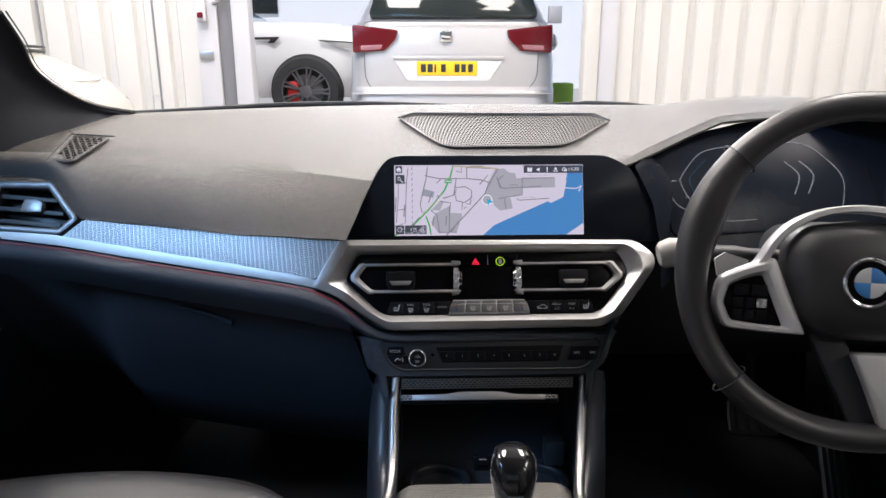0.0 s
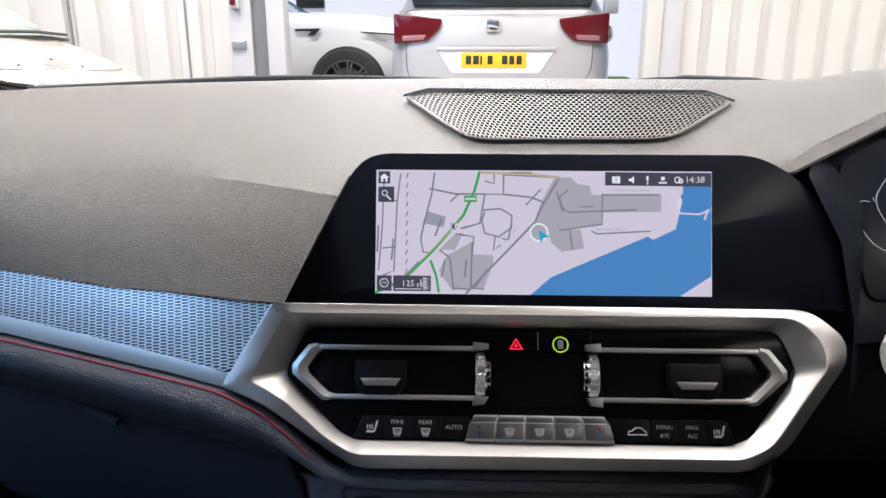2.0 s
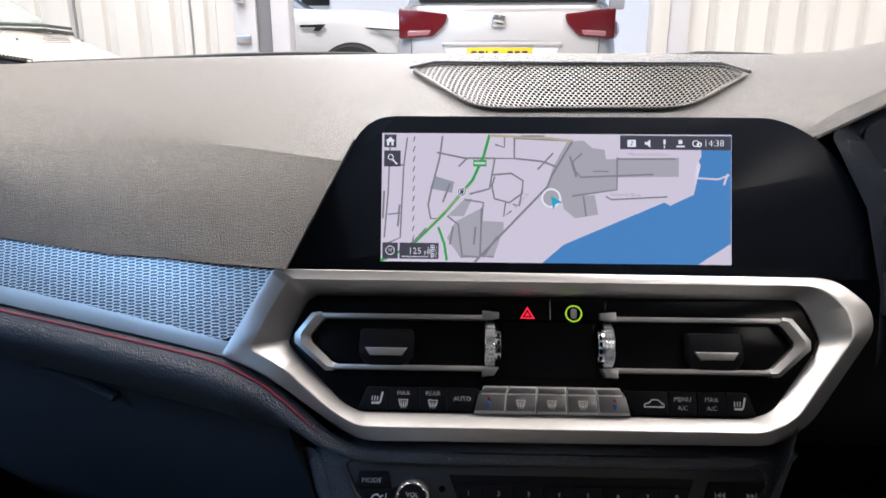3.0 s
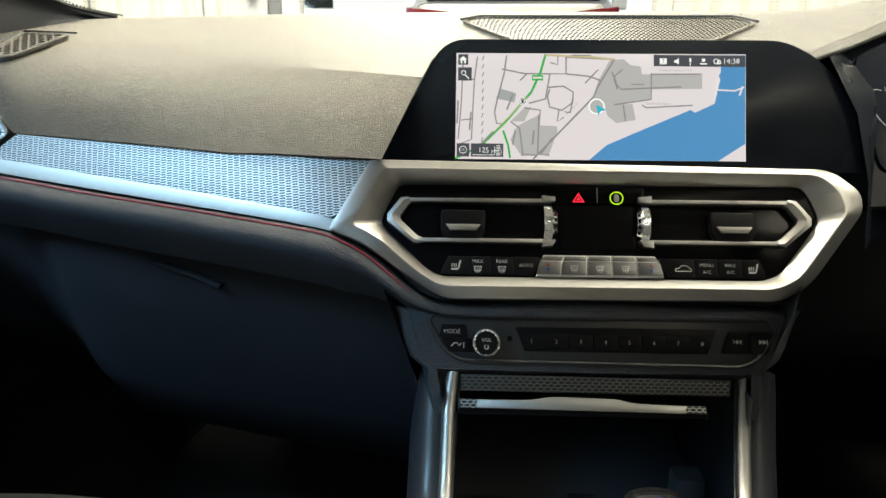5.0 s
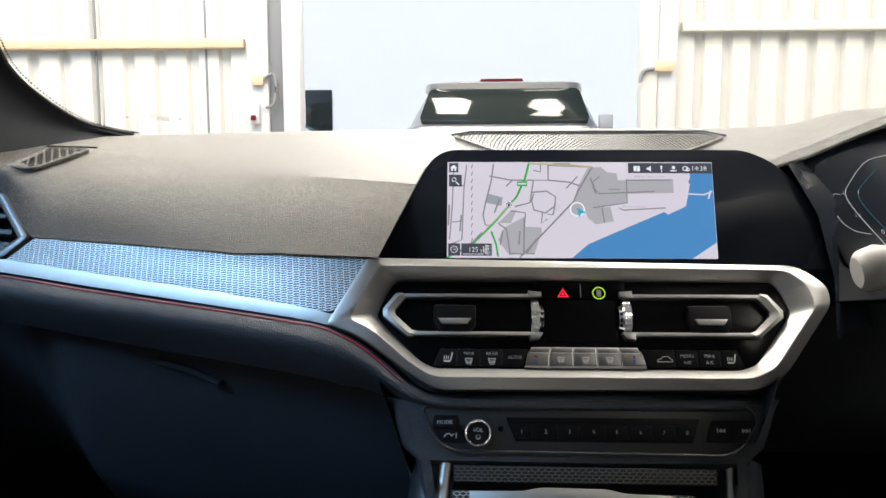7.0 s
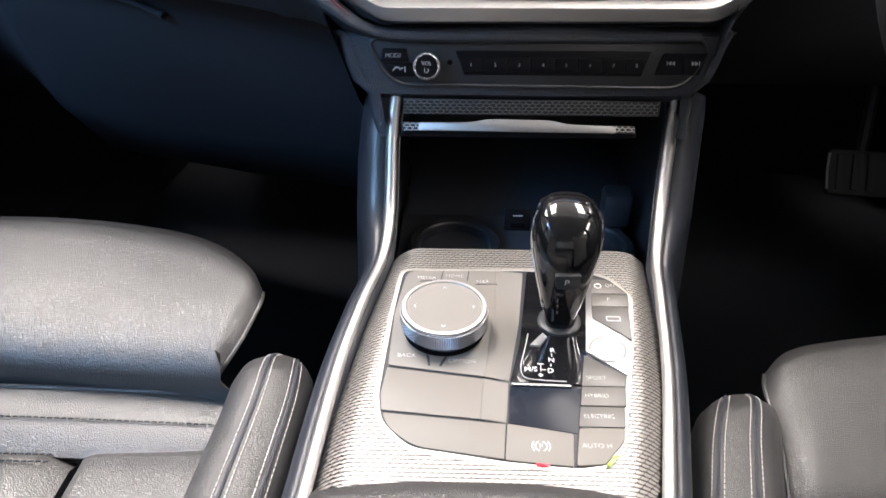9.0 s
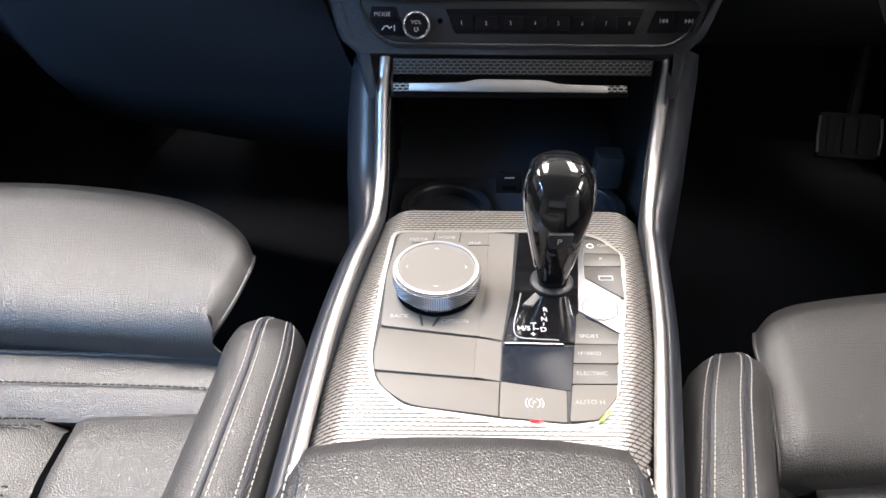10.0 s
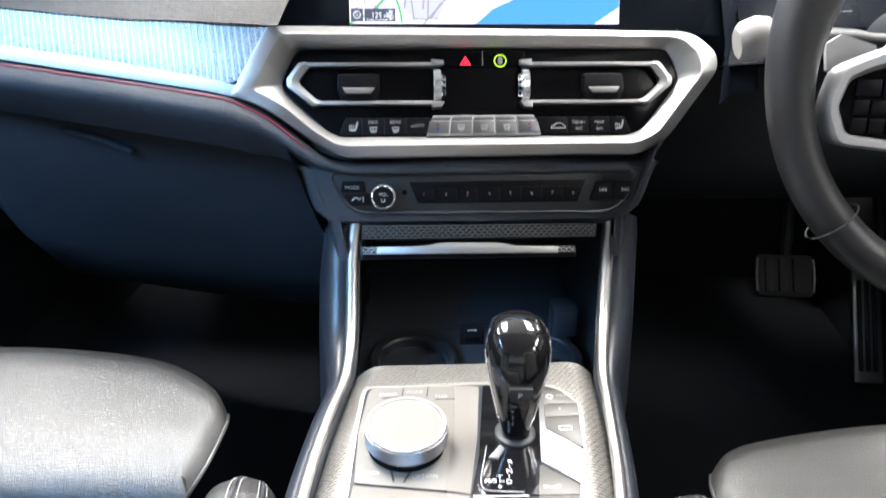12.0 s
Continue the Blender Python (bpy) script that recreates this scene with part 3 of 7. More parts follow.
# centre and driver's side of the top, rising into the instrument hood
HOOD = [(-0.142, -0.042, 0.9666, 0.0), (-0.09, -0.036, 0.968, 0.0), (0.10, -0.03, 0.970, 0.0), (0.17, -0.022, 0.975, 0.0), (0.20, -0.02, 0.984, 0.0), (0.25, 0.02, 0.995, 0.003), (0.30, 0.045, 1.012, 0.007), (0.35, 0.06, 1.030, 0.011), (0.40, 0.075, 1.033, 0.015),
        (0.45, 0.09, 1.034, 0.017), (0.50, 0.10, 1.033, 0.018), (0.62, 0.08, 1.031, 0.016), (0.78, 0.05, 1.01, 0.006)]
rows = []
for i in range(72):
    x = -0.1415 + 0.01265 * i
    y0, z0, lift = lerp_rows(HOOD, x)
    rim = min(1, max(0, (x - 0.15) / 0.08))          # sewn rim of the hood
    ye = screen_edge(x) + 0.012
    prof = [(ye + 0.004, top_z(ye) - 0.02), (ye, top_z(ye) - 0.003)]
    for k in range(1, 13):
        s = k / 12
        y = ye + (y0 + 0.014 * rim - ye) * s
        pw = 1 + 1.8 * min(1, max(0, (0.36 - x) / 0.14))
        zz = top_z(y) + (z0 + 0.007 * rim - top_z(y0 + 0.014 * rim)) * s ** pw + lift * math.sin(math.pi * min(1, s * 1.05)) ** 1.0
        prof.append((y, zz))
    prof += [(y0 + 0.0125 * rim - 0.0005, z0 + 0.0056 * rim), (y0 - 0.001, z0), (y0 - 0.0015, z0 - 0.002), (y0 + 0.002, z0 - 0.004), (y0 + 0.025, z0 - 0.006)]
    rows.append([(x, y, z) for y, z in prof])
part("hood_pad", grid(rows), DASH, dash, "grained pad with instrument hood", smooth=30)

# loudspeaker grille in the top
# near-black colour stands in for the shade inside the mesh holes
HOLE_SHADE = mat("hole_shade", (0.004, 0.004, 0.004), 1.0, spec=0.0)


GRL = basis((0.056, 0.172, top_z(0.172) + 0.004), (1, -0.09, -0.015), (0.0, 1, 0.218))
gr = [(-165, 16), (-146, 36), (143, 53), (161, 23), (104, -65), (80, -93), (-84, -110), (-117, -62)]
gpoly = rounded(gr, [10, 14, 14, 10, 10, 20, 20, 14], 4)
part("grille_frame", frame_ring(grown(gpoly, 3.5), gpoly, [(0, -2), (0, 0.4), (0.5, 1.2), (1, 0.3), (1, -2)]), DASH, dash, m=GRL)
part("grille_shade_plate", slab(gpoly, -3.5, -2.2, 0.1), HOLE_SHADE, dash, m=GRL)
part("grille_mesh", honeycomb(gpoly, 6.2, 12.5, 1.3, 0.12, -0.4, lambda x, y: (x * (0.8 + 0.0021 * (y + 40)), y + 0.0009 * x * x - 6)), mat("grille_plastic", (0.12, 0.113, 0.104), 0.45, spec=0.7), dash, "fine honeycomb speaker mesh", m=GRL, smooth=0)
part("grille_lip", tube([GRL @ Vector((x * MM, y * MM, 0.0015)) for x, y in ((-168, 14), (-147, 39), (0, 47), (144, 56), (165, 23))], 0.0016, 6), DASH_LOW, dash)

# side demister grille
DEF = basis((-0.555, 0.075, 0.9945), (1, 0, 0.02), (0, 1, 0.29))
dp = rounded([(-24, -34), (-27, 43), (24, 33), (4, -43)], [4, 5, 4, 5], 3)
part("demister_frame", frame_ring(grown(dp, 4), dp, [(0, -3), (0, 0.3), (0.5, 1.4), (1, 0.4), (1, -3)]), DASH, dash, m=DEF)
# shallow black plate in place of shaded depth under the demister mesh
part("demister_shade_plate", slab(dp, -3, -1.4, 0.1), HOLE_SHADE, dash, m=DEF)
part("demister_mesh", honeycomb(dp, 9.0, 13.0, 1.9, 0.12, 0.0), DASH, dash, m=DEF, smooth=0)
part("demister_lip", tube([DEF @ Vector((x * MM, y * MM, 0.001)) for x, y in ((-29, -36), (-33, 50), (34, 37))], 0.0012, 6), SATIN, dash)

# passenger's inlay: scale-pattern aluminium over a silver band, leather lip and red seam below
tm = [(-356, 0.5), (-230, 2.2), (-113, 4.2), (-72, 6.5), (-2, 9.0), (-13, -25), (-22, -41.5), (-35, -42), (-66, -40), (-143, -35.5), (-262, -30.5), (-381, -25)]
inlay = part("inlay", slab(rounded(tm, [2, 1, 1, 1, 2, 8, 8, 6, 1, 1, 1, 2], 3), -4, 0.6, 0.4), TRIM_FIELD, dash, "aluminium inlay with fine scale relief", m=TRM)
part("scale_relief", honeycomb(rounded(tm, [2, 1, 1, 1, 2, 8, 8, 6, 1, 1, 1, 2], 3), 6.0, 3.5, 0.5, 0.14, 0.6, lambda x, y: (x - 200 + 1.1 * y, y)), TRIM_ALU, inlay, m=TRM, smooth=0, kind="stuff")
sb_top = [(-520, -22), (-381, -24), (-262, -29.5), (-143, -34.5), (-66, -39), (-40, -41), (-16, -43.2)]
sb_bot = [(-520, -36), (-385, -36.5), (-259, -42), (-140, -46.5), (-64, -49.5), (-40, -51), (-16, -53.2)]
rows = []
for (xa, ya), (xb, yb) in zip(sb_top, sb_bot):
    d = -0.004 if xa > -20 else 0.0
    rows.append([(xa * MM, ya * MM, -0.004 + d), (xa * MM, ya * MM, 0.0016 + d), ((xa + xb) / 2 * MM, (ya * 0.6 + yb * 0.4) * MM, 0.0015 + d), (xb * MM, yb * MM, 0.0002 + d), (xb * MM, (yb - 0.4) * MM, -0.004 + d)])
part("silver_band", grid(rows), SILVER, dash, "satin silver band", m=TRM)
lip = [TRM @ Vector((x * MM, y * MM, 0)) for x, y in ((-540, -40), (-385, -40), (-259, -45.5), (-140, -49.5), (-64, -52.5), (-30, -54.5))]
lip += [FAS @ Vector((x * MM, y * MM, z * MM)) for x, y, z in ((-206, -56, 8), (-190, -64, 5.5), (-172, -77.5, 3), (-156, -91, 0.5), (-140, -101, -2), (-122, -106, -4), (-70, -107, -5), (0, -107, -5), (70, -107, -5), (124, -106, -5))]
lip = smooth_path(lip, 5)
ty, tz = TRM.col[1].xyz, TRM.col[2].xyz
rows = [[p + ty * (dy * MM) + tz * (dz * MM) for dy, dz in ((2, -5), (0.8, 0), (-1, 1.2), (-4 * k, 3.0 * k), (-9 * k, 5 * k), (-15 * k, 5.0 * k), (-20 * k, 2 * k), (-24 * k, -5), (-31 * k, -20), (-38 * k, -40))] for p, k in ((p, 1 - 0.72 * min(1, max(0, (p.x + 0.2) / 0.08))) for p in lip)]
part("lower_lip", grid(rows), DASH_LOW, dash, "grained lip under the inlay")
seam = [p + ty * (-1.6 * MM) + tz * (1.9 * MM) for p in lip[:-29]]
# red LED glow along the seam is put into its colour
part("red_seam", tube(seam, [0.0009] * (len(seam) - 6) + [0.0008, 0.0007, 0.0006, 0.0005, 0.0003, 0.0002], 6), REDTHREAD, dash, "thin seam coloured for a red glow")

# passenger's side air outlet
lv = [(-500, 41), (-415, 47), (-362, 0.5), (-384, -23), (-500, -28)]
lvr = rounded(lv, [2, 4, 6, 5, 2], 3)
vent = part("side_vent_frame", frame_ring(lvr, grown(lvr, -9), [(0, -6), (0, 2.5), (0.25, 3.6), (0.8, 3.2), (1, 1.5), (1, -14)]), VENT_GREY, dash, "silver side air outlet, darkened as in shade", m=TRM)
part("well", slab(grown(lvr, -2), -24, -16, 0.5), GLOSS, vent, m=TRM)
for y, x1 in ((24, -404), (7, -388), (-10, -388)):
    part("slat", slab([(-500, y - 5), (x1, y - 3.5), (x1 - 2, y + 2), (-500, y + 1)], -12, -2, 0.8), SATIN, vent, m=TRM)
part("slider", slab(rounded([(-452, 2), (-420, 4), (-420, 18), (-432, 22), (-450, 20)], 3), -6, 3, 1.5), VENT_GREY, vent, m=TRM)

GLOVEBOX = mat("glovebox_skin", (0.024, 0.028, 0.037), 0.6, spec=0.3, bump=0.5, scale=620, kind="VORONOI")
# lower dashboard: knee panels, glovebox, sides of the centre stack
rows = []
for x in [-0.80 + 0.04 * i for i in range(18)]:
    yl, zl = lerp_rows(LOW_T, x)
    rows.append([(x, yl + 0.05, zl - 0.05), (x, yl + 0.030, zl - 0.075), (x, yl + 0.028, zl - 0.10), (x, yl + 0.045, zl - 0.17), (x, yl + 0.085, zl - 0.28), (x, yl + 0.17, zl - 0.38), (x, yl + 0.35, zl - 0.42)])
part("glovebox_panel", grid(rows), GLOVEBOX, dash, "dark glovebox panel")
part("glovebox_latch", tube([(-0.40, -0.020, 0.79), (-0.36, -0.029, 0.782), (-0.33, -0.036, 0.772)], 0.006, 8, flat=0.5), GLOVEBOX, dash)
rows = []
for x in [0.15 + 0.05 * i for i in range(14)]:
    rows.append([(x, 0.08, 0.90), (x, 0.05, 0.86), (x, 0.05, 0.80), (x, 0.08, 0.72), (x, 0.14, 0.64), (x, 0.3, 0.58)])
part("knee_panel", grid(rows), SATIN, dash, "dark knee panel under the steering column")
# back of the fascia and stack body: closes the dashboard behind the inserts
part("stack_body", loft([[(x * MM, y * MM, z * MM) for x, y in pts] for z, pts in (
    (-44, [(-196, 6), (192, 6), (205, -30), (160, -95), (128, -100), (-128, -100), (-160, -92), (-215, -40)]),
    (-19, [(-190, 6), (190, 6), (203, -30), (156, -92), (130, -98), (-128, -98), (-150, -90), (-205, -42)]))], True, True, True), SATIN, dash, m=FAS)
sb = [[(-176, 30), (0, 36), (158, 30)], [(-170, 25), (0, 31), (155, 26)], [(-163, 20), (0, 25), (151, 21)], [(-160, 8), (0, 10), (146, 9)], [(-152, -14), (0, -13), (137, -13)], [(-140, -24), (0, -25), (124, -24)], [(-130, -30), (0, -30), (118, -30)]]
dz = [-26, -7, -0.6, -1.0, -1.0, -0.8, -14]
def fill_row(r, n=24):
    out = []
    for i in range(n + 1):
        s = i / n
        x = r[0][0] + (r[2][0] - r[0][0]) * s
        y = lerp_rows([(p[0], p[1]) for p in r], x)[0]
        out.append((x, y, s))
    return out
rows = []
for r, d in zip(sb, dz):
    rows.append([(x * MM, y * MM, (d - 40 * max(0, abs(s - 0.5) * 2 - 0.88)) * MM) for x, y, s in fill_row(r)])
part("stack_skin", grid(rows), DASH_LOW, dash, "grained skin round the radio strip", m=RAD, smooth=50)
for side in (-1, 1):
    rows = []
    for r, k in ((sb[1], 0), (sb[2], 0), (sb[3], 0), ([(-157, -2), (0, 0), (142, -2)], 0), (sb[4], 0), (sb[5], 1), ([(-138, -36), (0, 0), (124, -36)], 1), ([(-134, -60), (0, 0), (122, -60)], 3)):
        x, y = r[0 if side < 0 else 2]
        rows.append([((x + side * dx) * MM, y * MM, (dz_ - 2 * k) * MM) for dx, dz_ in ((-9, -2.5), (-3, -2.2), (0, -4), (2, -9), (4, -19), (6, -36), (8, -62), (11, -110), (15, -190))])
    part("stack_cheek", grid(rows), DASH_LOW, dash, "grained cheek beside the radio strip", m=RAD, smooth=60)
for side in (-1, 1):
    x0 = -0.148 if side < 0 else 0.148
    rows = [[(x0 + side * 0.035, -0.10, 0.86), (x0 + side * 0.04, 0.0, 0.84), (x0 + side * 0.05, 0.25, 0.8)],
            [(x0 + side * 0.010, -0.14, 0.80), (x0 + side * 0.012, -0.05, 0.79), (x0 + side * 0.03, 0.25, 0.75)],
            [(x0 - side * 0.010, -0.142, 0.74), (x0 - side * 0.004, -0.05, 0.73), (x0 + side * 0.02, 0.25, 0.68)],
            [(x0 - side * 0.02, -0.12, 0.70), (x0 - side * 0.01, -0.05, 0.66), (x0 + side * 0.02, 0.25, 0.5)],
            [(x0 - side * 0.02, -0.11, 0.45), (x0 - side * 0.01, -0.05, 0.42), (x0 + side * 0.02, 0.25, 0.36)]]
    part("stack_flank", grid(rows), DASH_LOW, dash)

# ================= centre fascia: silver frame, outlets, climate buttons =================
fascia = thing("centre_fascia", (0.01, -0.1, 0.82), "silver-framed centre fascia with two air outlets and climate buttons", "fascia")
o = [(-187, 9.5), (184, 11.5), (206, -8), (206, -24), (158, -85), (134, -97.5), (-128, -99), (-150, -86), (-190, -58), (-219, -47), (-205, -22)]
i_ = [(-166, -4), (160, -3.5), (166, -14), (172, -32), (137, -76), (123, -81), (-130, -80.5), (-141, -75), (-172, -45), (-179, -37), (-177, -28)]
ro = rounded(o, [3, 16, 14, 16, 12, 10, 10, 12, 16, 3, 3], 5)
ri = rounded(i_, [8, 6, 6, 6, 6, 8, 8, 6, 4, 3, 4], 5)
part("frame", frame_ring(ro, ri, [(0, -10), (0, -2.2), (0.04, -1.2), (0.46, 4.6), (0.50, 4.6), (0.93, -2.4), (0.96, -3.2), (1, -4.0), (1, -9)], lambda x, y: min(1, max(0, (-140 - x) / 45)) * (18.5 + 0.12 * y)), SILVER, fascia, "satin silver surround", m=FAS, smooth=24)
part("back_panel", slab(grown(ri, 2), -10, -5.5, 0.3), GLOSS, fascia, "gloss black panel", m=FAS)
for side in (-1, 1):
    cx = -5.5
    def mx(x):
        return (cx + side * x)
    ov = part("air_outlet", slab([(mx(34), -19), (mx(157), -19), (mx(166), -34), (mx(146), -52), (mx(34), -53)], -16, -9, 0.5), GLOSS, fascia, "air outlet with chrome bars", m=FAS)
    for y in (-18.5, -52):
        x1 = 151 if y > -30 else 143
        part("chrome_bar", slab([(mx(42), y - 1.7), (mx(x1), y - 1.7), (mx(x1), y + 1.7), (mx(42), y + 1.7)], -9, 1.5, 1.0), SILVER, ov, m=FAS)
    e_out = [(152, -16), (158, -17), (168.5, -31), (168, -37), (147, -54.5), (142, -54.5)]
    e_in = [(149, -21), (151, -21.8), (158, -32), (157, -36), (143, -49), (140, -49.6)]
    loops = []
    for (xa, ya), (xb, yb) in zip(e_out, e_in):
        loops.append([(mx(xa) * MM, ya * MM, -0.008), (mx(xa) * MM, ya * MM, 0.0012), (mx(xa * 0.6 + xb * 0.4) * MM, (ya * 0.6 + yb * 0.4) * MM, 0.0022), (mx(xb) * MM, yb * MM, 0.0004), (mx(xb) * MM, yb * MM, -0.008)])
    part("chrome_end", loft(loops, True, True, True), SILVER, ov, m=FAS, smooth=20)
    for y in (-29, -39):
        part("slat", slab([(mx(44), y - 1.5), (mx(150), y - 1.5), (mx(150), y + 1.5), (mx(44), y + 1.5)], -14, -7, 0.5), SATIN, ov, m=FAS)
    tx = 107
    part("slider_body", slab(rounded([(mx(tx - 18), -27), (mx(tx + 18), -27), (mx(tx + 18), -44), (mx(tx + 12), -51), (mx(tx - 12), -51), (mx(tx - 18), -44)], 3), -8, 2.2, 1.6), BUTTON, ov, m=FAS)
    part("slider_insert", slab([(mx(tx - 14), -39.5), (mx(tx + 14), -39.5), (mx(tx + 10.5), -44.5), (mx(tx - 10.5), -44.5)], 2.0, 4.0, 0.5), SILVER, ov, "silver slider tab", m=FAS)
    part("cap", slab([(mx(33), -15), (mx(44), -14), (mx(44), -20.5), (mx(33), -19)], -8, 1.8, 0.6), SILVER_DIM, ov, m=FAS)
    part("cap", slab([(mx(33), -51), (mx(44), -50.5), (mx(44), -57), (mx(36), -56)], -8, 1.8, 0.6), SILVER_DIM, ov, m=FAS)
    # knurled wheel: a drum across the outlet, its flank towards the middle
    whl = FAS @ Matrix.Translation((mx(38) * MM, -35.3 * MM, -11 * MM)) @ Matrix.Rotation(radians(-90 * side), 4, "Y")
    drum = part("thumbwheel", lathe([(0.008, -0.0042), (0.0152, -0.0042), (0.0157, -0.0036), (0.0157, 0.0024), (0.0152, 0.0030), (0.0132, 0.0062), (0.0120, 0.0064), (0.006, 0.0060)], 56), CHROME, ov, "knurled chrome thumbwheel", m=whl, smooth=25)
    part("knurling", knurl_drum(0.0156, -0.0034, 0.0022, 84, 5, 0.0006), CHROME, drum, m=whl, smooth=0)
    bm = bmesh.new()
    for k in range(18):
        p, q = 2 * math.pi * k / 18 - 0.1, 2 * math.pi * k / 18 + 0.1
        bm.faces.new([bm.verts.new((r * math.cos(w), r * math.sin(w), z)) for r, z, w in ((0.0149, 0.0041, p), (0.0149, 0.0041, q), (0.0139, 0.0057, q), (0.0139, 0.0057, p))])
    part("index_marks", bm, GLOSS, drum, m=whl, smooth=0)
part("centre_window", slab(rounded([(-35, -21), (25, -21), (25, -57.5), (-35, -57.5)], 1.5), -6, -4.6, 0.4), GLOSS, fascia, "dark display window", m=FAS)
# hazard and assistance keys above it
KEY_GREY = mat("key_grey", (0.2, 0.2, 0.205), 0.34, 0.9, vary=0.05)
keys = part("warning_keys", slab(rounded([(-46, -4.5), (34, -4.5), (32, -19.5), (-44, -19.5)], 3), -5, -2.4, 0.8), GLOSS, fascia, "gloss black key strip", m=FAS)
tri_o, tri_i = [(-24.5, -18.6), (-14.5, -18.6), (-19.5, -10.4)], [(-22.6, -17.6), (-16.4, -17.6), (-19.5, -12.4)]
part("hazard_sign", frame_ring(tri_o, tri_i, [(0, -2.4), (0, -1.9), (1, -1.9), (1, -2.4)]), L_RED, keys, "lit red warning triangle", m=FAS)
t2 = [(-21.2, -16.9), (-17.8, -16.9), (-19.5, -13.8)]
part("hazard_sign_inner", slab(t2, -2.4, -1.9, 0.1), L_RED, keys, m=FAS)
ring_o = [(11.2 + 5.6 * math.cos(a), -14.8 + 5.6 * math.sin(a)) for a in [2 * math.pi * i / 32 for i in range(32)]]
part("assist_sign", frame_ring(ring_o, [((x - 11.2) * 0.84 + 11.2, (y + 14.8) * 0.84 - 14.8) for x, y in ring_o], [(0, -2.4), (0, -1.9), (1, -1.9), (1, -2.4)]), L_GREEN, keys, "lit green ring", m=FAS)
part("assist_car", slab(rounded([(9.2, -18), (13.2, -18), (13.2, -11.5), (9.2, -11.5)], 1.6), -2.4, -1.9, 0.1), DIM_LEGEND, keys, m=FAS)
part("key_gap", slab([(-4.6, -6), (-4.1, -6), (-4.1, -19), (-4.6, -19)], -2.6, -2.2, 0.05), DIM_LEGEND, keys, m=FAS)


def button(outline, z0, z1, material, parent, m, text=(), name="button", label="", r=1.0, tm=LEGEND, size=4.1):
    b = part(name, slab(rounded(outline, r, 2), z0, z1, 0.4), material, parent, label, m=m)
    tm = KEYTEXT if m is DECK else tm
    for t in text:
        words(t[0], t[3] if len(t) > 3 else size, tm, b, m, t[1], t[2], z1 + 0.05)
    return b


def seat_icon(cx, cy, parent, m, z):
    bm = bmesh.new()
    slab([(cx - 3.4, cy - 3.6), (cx + 2.0, cy - 3.6), (cx + 2.4, cy - 2.2), (cx - 3.4, cy - 2.2)], z, z + 0.1, 0.02, bm)
    slab([(cx + 1.6, cy - 2.2), (cx + 2.9, cy - 2.2), (cx + 4.4, cy + 4.2), (cx + 3.2, cy + 4.2)], z, z + 0.1, 0.02, bm)
    for k in range(3):
        slab([(cx - 3.4 + 1.7 * k, cy - 1.4), (cx - 2.7 + 1.7 * k, cy - 1.4), (cx - 2.5 + 1.7 * k, cy + 1.6), (cx - 3.2 + 1.7 * k, cy + 1.6)], z, z + 0.1, 0.02, bm)
    return part("icon", bm, LEGEND, parent, m=m)


def screen_icon(cx, cy, parent, m, z):
    out = [(cx - 3.2, cy + 2), (cx + 3.2, cy + 2), (cx + 2.4, cy - 2), (cx - 2.4, cy - 2)]
    bm = frame_ring(out, grown(out, -0.55), [(0, z), (0, z + 0.1), (1, z + 0.1), (1, z)])
    for k in (-1.4, 0, 1.4):
        slab([(cx + k - 0.25, cy - 3.6), (cx + k + 0.25, cy - 3.6), (cx + k + 0.25, cy + 0.8), (cx + k - 0.25, cy + 0.8)], z, z + 0.1, 0.02, bm)
    return part("icon", bm, LEGEND, parent, m=m)


zb = -2.6
b = button([(-130, -79.2), (-110.5, -79.2), (-110.5, -64.5), (-124.5, -64.5)], -6, zb, BUTTON, fascia, FAS, name="seat_heating_button")
seat_icon(-118, -72, b, FAS, zb)
b = button([(-110, -79.2), (-91, -79.2), (-91, -64.5), (-110, -64.5)], -6, zb, BUTTON, fascia, FAS, (("MAX", -100.5, -68.5),), name="defrost_button")
screen_icon(-100.5, -74.4, b, FAS, zb)
b = button([(-90.5, -79.2), (-72, -79.2), (-72, -64.5), (-90.5, -64.5)], -6, zb, BUTTON, fascia, FAS, (("REAR", -81.3, -68.5),), name="rear_screen_button")
screen_icon(-81.3, -74.4, b, FAS, zb)
button([(-71.5, -79.2), (-56, -79.2), (-51, -64.5), (-71.5, -64.5)], -6, zb, BUTTON, fascia, FAS, (("AUTO", -62.2, -71.5),), name="auto_button")
xs5 = [-54.9, -34.5, -14.4, 5.6, 25.6, 46]
xt5 = [-48.5, -32, -13.6, 5.0, 23.6, 39.5]
